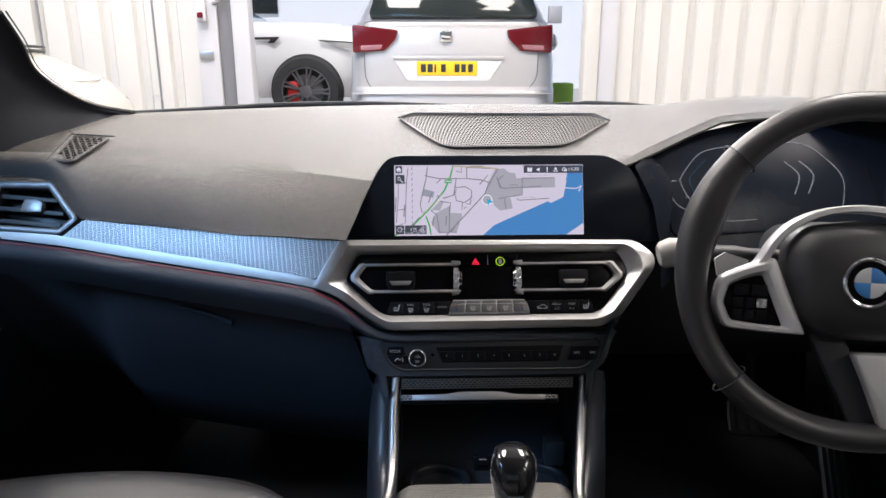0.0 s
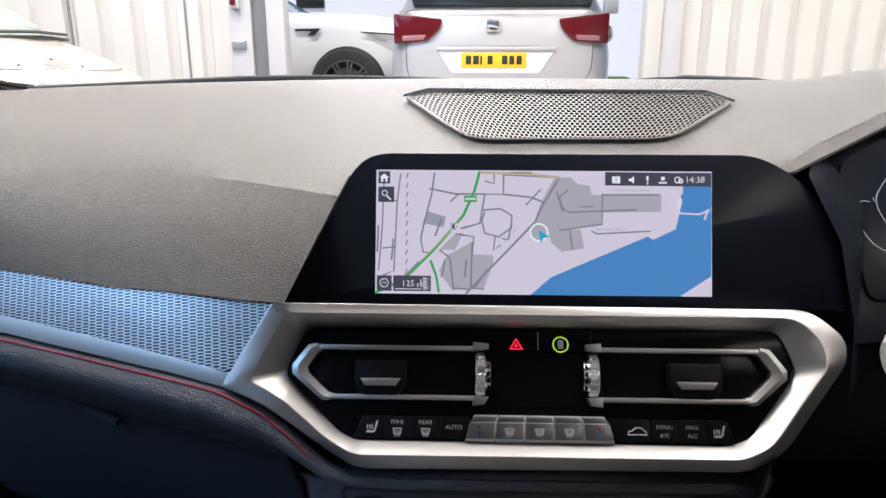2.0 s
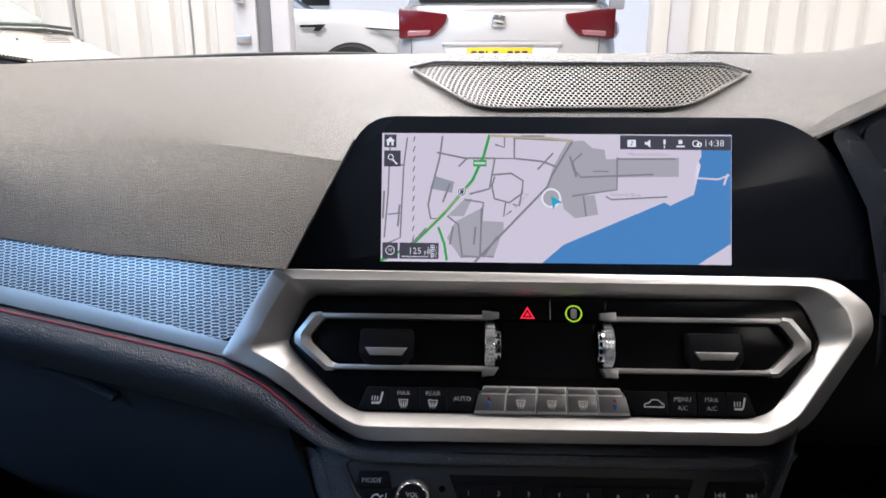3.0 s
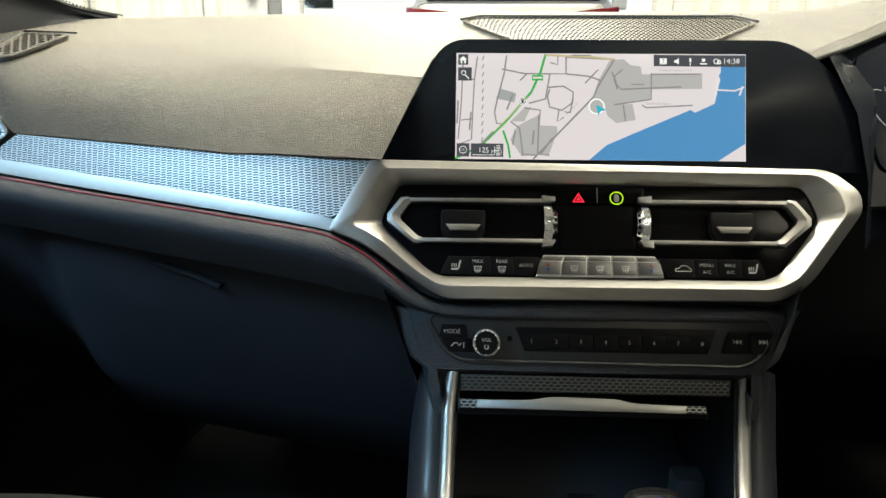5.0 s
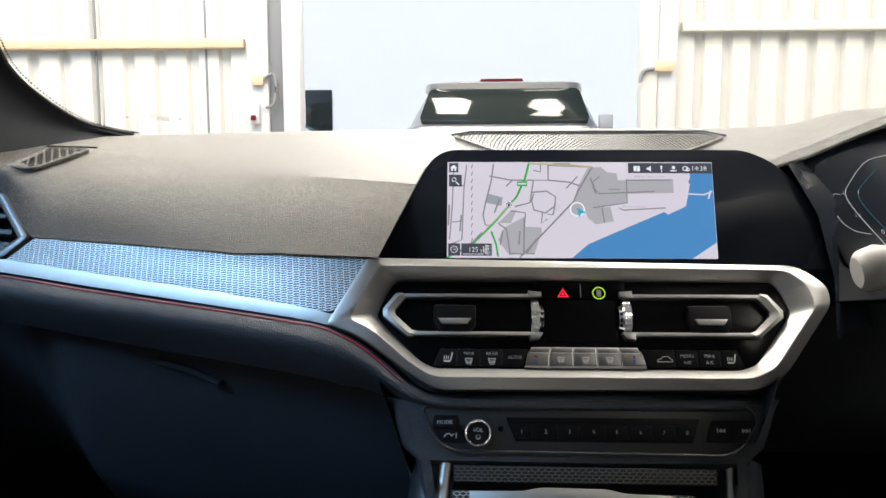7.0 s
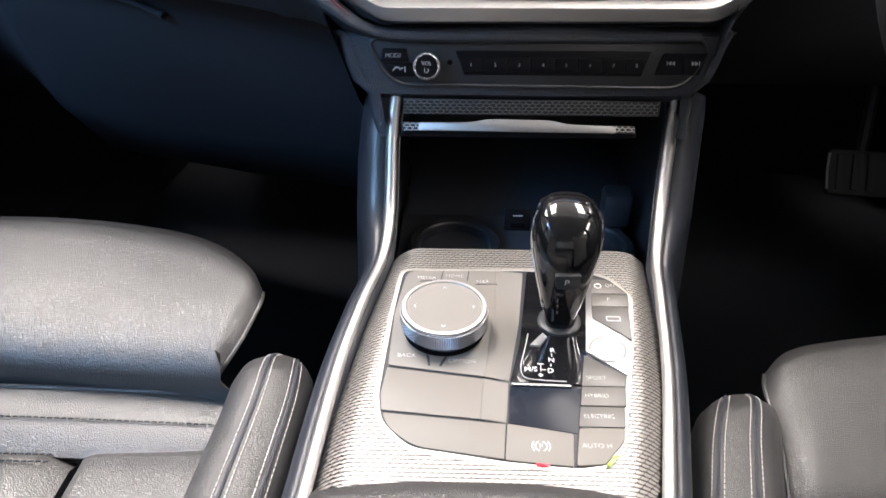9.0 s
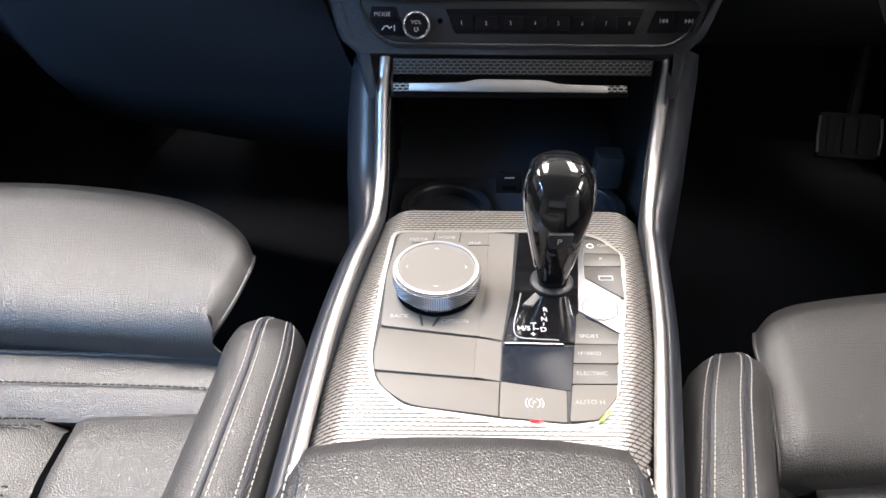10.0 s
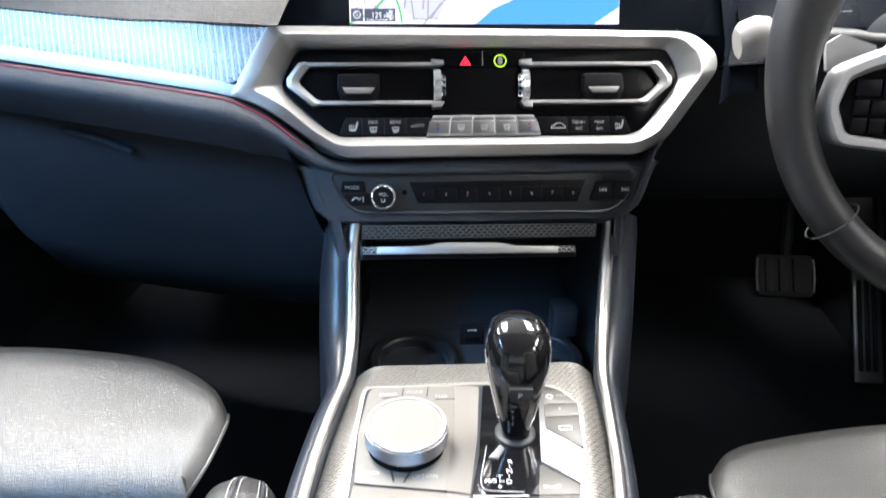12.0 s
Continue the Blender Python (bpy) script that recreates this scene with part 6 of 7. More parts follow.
# armrest lid
arm = thing("armrest", (-0.03, -0.6, 0.55), "black stitched leather armrest lid behind the console", "armrest")
rows = []
for k in range(22):
    s = k / 21 * 2 - 1
    x = -0.043 + 0.094 * s
    fy = -0.489 - 0.010 * abs(s) ** 3 - 0.030 * max(0, abs(s) - 0.86) / 0.14
    h = 0.703 - 0.004 * s * s - 0.028 * max(0, (abs(s) - 0.80) / 0.2) ** 2
    sh = 0.5
    rows.append([(x - 0.033 * (fy - y) , y, z) for y, z in ((fy + 0.012, h - 0.07), (fy + 0.014, h - 0.03), (fy + 0.006, h - 0.010), (fy - 0.008, h - 0.001), (fy - 0.04, h), (fy - 0.12, h + 0.002), (fy - 0.3, h))])
part("lid", grid(rows), LEATHER, arm, "black leather lid", smooth=60)
for s in (-0.80, 0.80):
    pth = []
    for y in [-0.492 - 0.012 * i for i in range(16)]:
        x = -0.043 + 0.094 * s
        pth.append((x, y - 0.012, 0.7022 - 0.0026 if y < -0.50 else 0.6985))
    part("seam", tube(pth, 0.0011, 6), DASH_LOW, arm)
    for d in (-0.005, 0.005):
        stitches([(x + d, y, z + 0.0004) for x, y, z in pth], arm)

# ================= seats =================


def seat(kind, label, group, dx, side, zup, front, corner, pts):
    """A sports seat cushion: thigh rest, flat middle, two side bolsters; side is -1 where the console lies on its right."""
    ob = thing("front_seat_unit", (pts["mid"], -0.75, 0.3), label, "car seat", group)
    s = -side                                            # towards the console
    cx, zt = pts["mid"], pts["z"]
    inner = pts["inner"]                                 # x of the thigh rest's edge by the console
    hw = abs(inner - cx)
    fy = pts["front"]
    # thigh rest: a thick cushion with a rounded nose, its corner drawn back
    rows = []
    n = 44
    for i in range(n + 1):
        q = math.sin(math.pi * (i / n - 0.5))
        x = cx + q * hw
        e = abs(q)
        yf = fy - pts["bow"] * e ** 2 - pts["cut"] * max(0, (e - pts["cs"]) / (1 - pts["cs"])) ** 2.4
        yb = pts["back"] - 0.012 * e
        edge = max(0, (e - 0.94) / 0.06)
        zt_ = zt - 0.003 * e ** 2 - 0.012 * edge ** 1.8
        prof = [(yf - 0.06, zt_ - 0.12), (yf - 0.014, zt_ - 0.06), (yf + 0.004, zt_ - 0.028), (yf - 0.004, zt_ - 0.010), (yf - 0.026, zt_ - 0.001)]
        for k in range(1, 8):
            t = k / 7
            y = yf - 0.028 + (yb - yf + 0.028) * t
            prof.append((y, zt_ - 0.001 - 0.004 * t - 0.020 * max(0, t - 0.55) ** 1.6 * 2.2))
        prof += [(yb - 0.006, prof[-1][1] - 0.012), (yb - 0.004, prof[-1][1] - 0.04)]
        rows.append([(x + pts["lean"] * (y - fy) * max(0, q * s) ** 3 - (0.9 * q * e ** 3 * max(0, zt_ - z - 0.002) if y > yf - 0.1 else 0), y, z) for y, z in prof])
    for k in (0, -1):
        rows.insert(0 if k == 0 else len(rows), [(x + (0.005 if k == 0 else -0.005), y - 0.003, z - 0.010) for x, y, z in rows[k]])
    for k in (0, -1):
        rows.insert(0 if k == 0 else len(rows), [(x + (0.10 if k == 0 else -0.10), y - 0.01, z - 0.13) for x, y, z in rows[k]])
    part("thigh_rest", grid(rows), LEATHER, ob, "black leather thigh rest", smooth=70)
    ex = inner
    pipe = [(rows[-3 if s > 0 else 2][k]) for k in range(3, 13)]
    part("piping", tube(smooth_path(pipe, 3), 0.0016, 6), LEATHER, ob)
    # gap floor and the flat strip behind it
    yb = pts["back"]
    z2 = zt - 0.045
    rows = []
    for i in range(21):
        q = i / 20 * 2 - 1
        x = cx + q * hw * 0.97
        rows.append([(x, y + 0.0, z - 0.006 * q * q) for y, z in ((yb + 0.02, z2 - 0.03), (yb - 0.004, z2 - 0.012), (yb - 0.012, z2), (yb - 0.035, z2 - 0.002), (yb - 0.056, z2 - 0.006), (yb - 0.066, z2 - 0.012))])
    part("front_strip", grid(rows), LEATHER, ob, smooth=60)
    stitches([(cx + q * hw * 0.95, yb - 0.040, z2 - 0.0015 - 0.006 * q * q) for q in [-1 + 0.05 * i for i in range(41)]], ob, DARK_THREAD, r=0.0007)
    part("strip_seam", tube([(cx + q * hw * 0.96, yb - 0.013, z2 + 0.0008 - 0.006 * q * q) for q in [-1 + 0.1 * i for i in range(21)]], 0.0018, 6), LEATHER, ob)
    # seat middle: quilted panels
    y0 = yb - 0.062
    for a, b_ in ((-0.98, -0.56), (-0.54, 0.54), (0.56, 0.98)):
        rows = []
        for i in range(15):
            u = i / 14
            x = cx + (a + (b_ - a) * u) * hw
            ed = min(u, 1 - u)
            dz_ = -0.012 * max(0, 1 - ed / 0.09) ** 2
            lift = 0.02 * max(0, abs((x - cx) / hw) - 0.56)
            rows.append([(x, y, z + dz_ + lift) for y, z in ((y0 + 0.004, z2 - 0.03), (y0 - 0.002, z2 - 0.012), (y0 - 0.012, z2 - 0.004), (y0 - 0.05, z2 - 0.002), (y0 - 0.12, z2 - 0.012), (y0 - 0.25, z2 - 0.03), (y0 - 0.45, z2 - 0.045))])
        part("cushion_panel", grid(rows), LEATHER, ob, smooth=70)
        if a > -0.56 and a < 0:
            for yy in (y0 - 0.010, y0 - 0.016, y0 - 0.062, y0 - 0.068):
                stitches([(cx + q * hw * 0.52, yy, z2 - 0.0025 if yy > y0 - 0.03 else z2 - 0.003) for q in [-1 + 0.1 * i for i in range(21)]], ob, DARK_THREAD, r=0.0007)
    # bolster by the console
    for s2 in (s, -s):
        bx = pts["bol"] if s2 == s else 2 * cx - pts["bol"]
        rows = []
        yn = pts["bol_y"]
        for i in range(26):
            t = i / 25
            y = yn - 0.46 * t
            w = pts["bol_w"] * min(1, math.sqrt(max(0.0, 1 - (1 - min(1, t / 0.14)) ** 2)) * 0.94 + 0.06)
            ht = pts["bol_z"] + 0.028 * min(1, t / 0.5) - 0.045 * (1 - min(1, math.sqrt(t / 0.10))) ** 1.3
            xc = bx - s2 * 0.05 * max(0, 0.18 - t) * 0.6 + pts["bol_lean"] * t * 0.46 * (1 if s2 == s else 0)
            ring = []
            for j in range(17):
                a = math.pi * (1.12 - 1.24 * j / 16)
                ring.append((xc + math.cos(a) * w, y, ht - 0.030 + math.sin(a) * 0.030 * (0.3 + 0.7 * w / pts["bol_w"])))
            ring = [(ring[0][0], y, ring[0][2] - 0.16)] + ring + [(ring[-1][0], y, ring[-1][2] - 0.16)]
            rows.append(ring)
        bm = grid(rows)
        bm.verts.ensure_lookup_table()
        bol = part("bolster", bm, LEATHER, ob, "stitched leather side bolster", smooth=70)
        if s2 == s:
            for j in ((9, 12) if s > 0 else (7, 10)):
                seam = [rows[i][j] for i in range(1, 24)]
                part("seam_line", tube(smooth_path([(x, y, z + 0.0003) for x, y, z in seam], 3), 0.0012, 5), DASH_LOW, bol)
                for d in (-1, 1):
                    row = [Vector(rows[i][j]).lerp(Vector(rows[i][j + d]), 0.5) for i in range(1, 24)]
                    stitches(smooth_path([p + (p - Vector((rows[i + 1][9][0], p.y, rows[i + 1][9][2] - 0.03))).normalized() * 0.0005 for i, p in enumerate(row)], 3), bol)
    # backrest, behind the camera
    rows = []
    for i in range(13):
        q = i / 12 * 2 - 1
        rows.append([(cx + q * 0.24, -0.80 - 0.10 - 0.06 * (1 - q * q) - t * 0.28, 0.55 + t * 0.62) for t in [k / 8 for k in range(9)]])
    part("backrest", grid(rows), LEATHER, ob, "black leather backrest")
    return ob


DARK_THREAD = mat("dark_thread", (0.012, 0.012, 0.014), 0.7)
seat("passenger", "black leather sports seat with extended thigh rest and pale stitching", "front seats", 0, -1, 0, 0, 0,
     dict(mid=-0.455, z=0.632, inner=-0.198, front=-0.150, back=-0.318, cut=0.032, cs=0.55, lean=0.09, bow=0.054, bol=-0.186, bol_y=-0.279, bol_z=0.608, bol_lean=0.0, bol_w=0.031))
seat("driver", "black leather sports seat set lower, beside the console", "front seats", 0, 1, 0, 0, 0,
     dict(mid=0.440, z=0.578, inner=0.203, front=-0.222, back=-0.385, cut=0.014, cs=0.8, lean=0.13, bow=0.030, bol=0.173, bol_y=-0.286, bol_z=0.582, bol_lean=-0.33, bol_w=0.034))

# pedals in the driver's footwell
for nm, x, y, z, w, h in (("brake_pedal", 0.565, 0.28, 0.44, 0.045, 0.035), ("accelerator_pedal", 0.745, 0.29, 0.33, 0.025, 0.10)):
    ob = thing(nm, (x, y, z), "steel pedal with black rubber studs in the dark footwell", "pedal", "pedals")
    pm = pose(x, y, z, -35, 0, -7)
    part("plate", box(-w, w, -0.006, 0.006, -h, h, 0.004), RUBBER if nm == "brake_pedal" else SILVER_DIM, ob, m=pm)
    for k in range(3):
        part("rubber_pad", box(-w * 0.75 + k * w * 0.5, -w * 0.75 + k * w * 0.5 + w * 0.3, -0.010, -0.005, -h * 0.8, h * 0.8, 0.002), RUBBER, ob, m=pm)
    if nm == "brake_pedal":
        for sx in (-1, 1):
            part("edge_trim", tube([pm @ Vector((sx * w, -0.006, -h * 0.8)), pm @ Vector((sx * w * 1.04, -0.007, 0)), pm @ Vector((sx * w, -0.006, h * 0.8))], 0.0022, 8), SILVER_DIM, ob, "bright metal edge")
    part("arm", tube([(x, y + 0.01, z + h), (x, y + 0.06, z + 0.2), (x, y + 0.12, z + 0.3)], 0.009, 8), SATIN, ob)

# ================= the workshop round the car =================


def corrugated(name, x0, x1, y, z0, z1, pitch=0.2, depth=0.035, label="", parts=None):
    """Profiled steel sheet seen from inside: upright ribs, 6 cm thick."""
    prof, x = [], x0
    while x < x1:
        for dx, d in ((0.0, 0.0), (0.62, 0.0), (0.70, 1.0), (0.92, 1.0)):
            if x + dx * pitch < x1:
                prof.append((x + dx * pitch, y + d * depth))
        x += pitch
    prof.append((x1, prof[-1][1]))
    rows = [[(px, py, z) for px, py in prof] for z in (z0, z1)] + [[(px, y + 0.08, z) for px, py in prof] for z in (z1, z0)]
    rows.append(rows[0])
    return tagged(part(name, grid(rows), STEEL_PAINT, None, smooth=20), label, "wall", kind="structure")


DOOR_Y = 4.6
ground = part("ground", grid([[(x, y, z) for x in (-300, -12, -3, 3, 12, 300)] for y, z in ((-300, 0), (-13, 0), (4.4, 0.0), (7.0, 0.30), (12, 0.32), (60, 0.4), (400, 0.6))]), CONCRETE, None)
tagged(ground, "grey concrete floor and yard", "ground", kind="structure")
wall_l = corrugated("wall_front_left", -9.0, -1.76, DOOR_Y, 0, 5.0, 0.245, label="cream-white profiled steel cladding beside the doorway")
wall_r = corrugated("wall_front_right", 1.40, 9.0, DOOR_Y, 0, 5.0, 0.2, label="cream-white profiled steel cladding beside the doorway")
for x in (-2.92, -2.08):
    part("sheet_joint", box(x - 0.007, x + 0.007, DOOR_Y - 0.008, DOOR_Y + 0.004, 0, 5), DARK_STEEL, wall_l)
for wl, x0, x1, z in ((wall_l, -9, -1.78, 1.93), (wall_r, 1.42, 9, 2.02)):
    part("cladding_rail", box(x0, x1, DOOR_Y - 0.06, DOOR_Y - 0.002, z - 0.035, z + 0.035, 0.008), RUST if wl == wall_l else STEEL_PAINT, wl, "weathered horizontal rail")
tagged(part("wall_left", box(-9.06, -9.0, -13, 4.6, 0, 5), STEEL_PAINT), "white steel side wall", "wall", kind="structure")
tagged(part("wall_right", box(9.0, 9.06, -13, 4.6, 0, 5), STEEL_PAINT), "white steel side wall", "wall", kind="structure")
tagged(part("wall_back", box(-9, 9, -13.06, -13, 0, 5), STEEL_PAINT), "white steel back wall", "wall", kind="structure")
head = tagged(part("wall_lintel", box(-1.75, 1.39, DOOR_Y, DOOR_Y + 0.1, 3.6, 5.0), STEEL_PAINT), "white cladding above the doorway", "wall", kind="structure")
# roof with open strips for the rooflights
bm = bmesh.new()
for x0, x1 in ((-9, -5.2), (-4.0, -2.2), (-1.0, 1.3), (2.5, 4.0), (5.2, 9)):
    box(x0, x1, -13, 4.7, 5.0, 5.08, 0, bm)
tagged(part("ceiling", bm, STEEL_PAINT), "white steel workshop roof with rooflight strips", "ceiling", kind="structure")
strip = mat("rooflight_sheet", (0.9, 0.9, 0.88), 0.6)
for x0 in (-5.2, -2.2, 1.3, 4.0):
    tagged(part("rooflight_panel", box(x0, x0 + 1.2, -13, 4.7, 5.0, 5.02), strip), "translucent rooflight strip", "rooflight", "rooflights", "structure")
# door posts
post = thing("door_post_left", (-1.5, DOOR_Y, 0), "grey and white steel doorway posts with hinges", "door post", kind="structure")
part("flat_leaf", box(-1.755, -1.60, DOOR_Y - 0.05, DOOR_Y + 0.05, 0, 4.2, 0.006), GREY_PAINT, post)
part("dark_channel", box(-1.60, -1.49, DOOR_Y - 0.02, DOOR_Y + 0.09, 0, 4.2, 0.006), DARK_STEEL, post)
part("white_column", box(-1.49, -1.36, DOOR_Y - 0.07, DOOR_Y + 0.09, 0, 4.2, 0.015), GREY_PAINT, post, "pale grey column")
part("hinge", box(-1.74, -1.64, DOOR_Y - 0.075, DOOR_Y - 0.05, 1.07, 1.13, 0.006), SILVER_DIM, post)
part("hinge_bracket", box(-1.72, -1.63, DOOR_Y - 0.09, DOOR_Y - 0.05, 1.62, 1.70, 0.008), RUST, post)
part("switch_box", box(-1.735, -1.665, DOOR_Y - 0.11, DOOR_Y - 0.05, 1.34, 1.50, 0.01), GREY_PAINT, post)
part("switch_button", box(-1.72, -1.68, DOOR_Y - 0.125, DOOR_Y - 0.11, 1.36, 1.40, 0.006), RED_LENS, post)
part("cable", tube(smooth_path([(-1.62, DOOR_Y - 0.06, 1.46), (-1.55, DOOR_Y - 0.07, 1.5), (-1.56, DOOR_Y - 0.07, 1.7), (-1.68, DOOR_Y - 0.07, 1.62)]), 0.012, 8), DARK_STEEL, post)
post = thing("door_post_right", (1.2, DOOR_Y, 0), "pale grey steel doorway post with a latch", "door post", kind="structure")
part("white_column", box(1.14, 1.25, DOOR_Y - 0.07, DOOR_Y + 0.09, 0, 4.2, 0.015), STEEL_PAINT, post)
part("grey_column", box(1.25, 1.39, DOOR_Y - 0.05, DOOR_Y + 0.09, 0, 4.2, 0.012), GREY_PAINT, post)
part("latch", box(1.22, 1.36, DOOR_Y - 0.10, DOOR_Y - 0.05, 1.70, 1.77, 0.01), RUST, post)
part("latch_hook", tube(smooth_path([(1.22, DOOR_Y - 0.08, 1.72), (1.14, DOOR_Y - 0.09, 1.70), (1.12, DOOR_Y - 0.09, 1.62)]), 0.014, 8), DARK_STEEL, post)
# pale building across the yard, so bright that it merges with the sky
bld = thing("yard_building", (0, 15, 0.3), "very pale building across the yard", "building")
part("wall", box(-14, 14, 15, 15.3, 0.2, 7.5), mat("pale_render", (0.92, 0.925, 0.93), 0.8, vary=0.03, big=0.5), bld)
part("roof_edge", box(-14.2, 14.2, 14.9, 15.4, 7.5, 7.7, 0.03), GREY_PAINT, bld)
win = part("window", box(-3.8, -3.2, 14.96, 15.02, 1.9, 2.8, 0.02), CAR_GLASS, bld, "dark window", m=Matrix())
bin_ = thing("green_bin", (1.32, 6.3, 0.3), "bright green plastic bin in the yard", "bin")
part("bin_body", box(1.22, 1.42, 6.2, 6.4, 0.25, 0.82, 0.02), GREEN_BIN, bin_)
alarm = tagged(part("wall_box", box(1.28, 1.42, 7.0, 7.1, 1.42, 1.60, 0.01), GREY_PAINT, None), "small grey box on the yard wall", "box")


def layered(levels, n=8, m=None, bm=None):
    """A car body as stacked rounded outlines: (z, x0, x1, half width, corner radius); x is its length."""
    loops = []
    for z, x0, x1, w, r in levels:
        loops.append([(x, y, z) for x, y in rounded([(x0, -w), (x1, -w), (x1, w), (x0, w)], r, n)])
    return loft(loops, True, True, True, bm)


def road_wheel(parent, m, r, spokes=10, caliper=False):
    w = part("wheel", lathe([(r * 0.66, -0.1), (r * 0.97, -0.1), (r, -0.07), (r, 0.07), (r * 0.96, 0.1), (r * 0.74, 0.105), (r * 0.70, 0.09), (r * 0.70, -0.02)], 48), TYRE, parent, "black tyre", m=m)
    bm = lathe([(r * 0.70, 0.085), (r * 0.72, 0.10), (r * 0.68, 0.10), (r * 0.66, 0.06)], 48, None, False)
    for k in range(spokes):
        a = 2 * math.pi * k / spokes
        for d in (-0.10, 0.10):
            p0, p1 = (r * 0.14 * math.cos(a), r * 0.14 * math.sin(a), 0.08), (r * 0.68 * math.cos(a + d), r * 0.68 * math.sin(a + d), 0.085)
            tube([p0, p1], r * 0.035, 6, bm)
    lathe([(r * 0.18, 0.05), (r * 0.18, 0.095), (r * 0.1, 0.1), (0.003, 0.1)], 20, bm)
    part("rim", bm, ALLOY, w, "dark alloy rim", m=m)
    part("brake_disc", lathe([(r * 0.5, 0.0), (r * 0.5, 0.02), (0.01, 0.02)], 32), DARK_STEEL, w, m=m)
    if caliper:
        part("caliper", box(-r * 0.56, -r * 0.22, -r * 0.3, r * 0.3, 0.02, 0.07, 0.02), RED_CALIPER, w, "red brake caliper", m=m)
    return w


# --- silver people carrier outside the doorway, its tail towards the cabin ---
mpv = thing("people_carrier", (0.17, 7.5, 0.1), "silver people carrier parked outside, tail to the doorway", "car")
MP = Matrix.Translation((0.17, 5.3, 0)) @ Matrix.Rotation(radians(90 - 2.0), 4, "Z")
part("body", layered([(0.25, 0.10, 4.7, 0.84, 0.2), (0.45, -0.06, 4.85, 0.90, 0.25), (0.70, -0.08, 4.86, 0.90, 0.25), (0.80, -0.05, 4.84, 0.90, 0.22), (0.83, 0.0, 4.8, 0.895, 0.2), (1.05, 0.0, 4.5, 0.89, 0.22), (1.30, 0.03, 3.9, 0.86, 0.25), (1.37, 0.05, 3.6, 0.84, 0.25)], m=None), SILVER_CAR, mpv, "silver painted body", m=MP)
part("greenhouse", layered([(1.36, 0.06, 3.55, 0.83, 0.22), (1.55, 0.16, 3.0, 0.74, 0.22), (1.70, 0.26, 2.5, 0.66, 0.22)]), SILVER_CAR, mpv, "silver window pillars", m=MP)
part("roof", layered([(1.69, 0.14, 2.6, 0.69, 0.2), (1.74, 0.10, 2.5, 0.67, 0.2), (1.775, 0.3, 2.3, 0.58, 0.25)]), SILVER_CAR, mpv, "silver roof with spoiler", m=MP)
TL = Matrix.Translation((0.17, 5.3, 0)) @ Matrix.Rotation(radians(-2.0), 4, "Z") @ Matrix.Rotation(radians(90), 4, "X")
part("rear_window", slab(rounded([(-720, 1378), (735, 1378), (640, 1690), (-630, 1690)], 60), -60, 30, 6), CAR_GLASS, mpv, "dark rear window", m=TL @ Matrix.Translation((0, 0, -0.11)) @ Matrix.Translation((0, 1.378, 0)) @ Matrix.Rotation(radians(-22), 4, "X") @ Matrix.Translation((0, -1.378, 0.06)))
part("brake_light", slab([(-200, 1752), (170, 1752), (160, 1772), (-190, 1772)], -150, -96, 4), RED_LENS, mpv, "high red brake light", m=TL)
for s in (-1, 1):
    o = [(s * 850, 1345), (s * 460, 1300), (s * 480, 1230), (s * 580, 1130), (s * 850, 1112)]
    lampo = part("tail_lamp", slab(rounded(o, 22), -60, 26, 10), RED_LENS, mpv, "red tail lamp", m=TL)
    part("clear_section", slab(rounded([(s * 590, 1180), (s * 780, 1172), (s * 780, 1134), (s * 610, 1142)], 8), 20, 29, 3), PINK_LENS, lampo, m=TL)
tg = [(-765, 1372), (-755, 900), (-700, 805), (665, 805), (735, 900), (750, 1372)]
part("tailgate_gap", frame_ring(rounded(tg, 60), grown(rounded(tg, 60), -9), [(0, -5), (0, 2), (1, 2), (1, -5)]), DARK_STEEL, mpv, m=TL)
rec = rounded([(-500, 1062), (440, 1062), (320, 880), (-390, 880)], 20)
# recess of the silver tailgate, its brighter light put into a paler colour
part("plate_recess", slab(rec, -10, 6, 3), mat("recess_lit_paint", (0.66, 0.66, 0.66), 0.35, coat=0.6), mpv, m=TL)
part("recess_lip", slab([(-505, 1060), (445, 1060), (440, 1086), (-500, 1086)], -10, 26, 8), SILVER_CAR, mpv, m=TL)
npl = part("number_plate", slab(rounded([(-305, 925), (215, 925), (215, 1043), (-305, 1043)], 8), 4, 14, 2), PLATE, mpv, "yellow number plate", m=TL)
for k, w in enumerate((58, 62, 20, 55, 0, 58, 52, 56)):
    if w:
        x = -270 + k * 58
        part("plate_bar", slab([(x, 952), (x + w * 0.75, 952), (x + w * 0.75, 1020), (x, 1020)], 13, 16, 0.5), INK, npl, m=TL)
bd = part("badge", slab(rounded([(-105, 1205), (-5, 1205), (-5, 1295), (-105, 1295)], 14), 0, 16, 4), CHROME, mpv, "chrome badge of plain shapes", m=TL)
part("badge_bar", slab([(-95, 1240), (-20, 1232), (-20, 1246), (-95, 1258)], 14, 20, 2), GREY_PAINT, bd, m=TL)
for k in range(8):
    part("lettering_bar", slab([(-400 + k * 88, 1100), (-365 + k * 88, 1100), (-365 + k * 88, 1110), (-400 + k * 88, 1110)], 0, 3, 0.5), GREY_PAINT, mpv, m=TL)
part("bumper_line", slab([(-860, 770), (860, 770), (860, 782), (-860, 782)], 40, 92, 4), SILVER_CAR, mpv, m=TL)
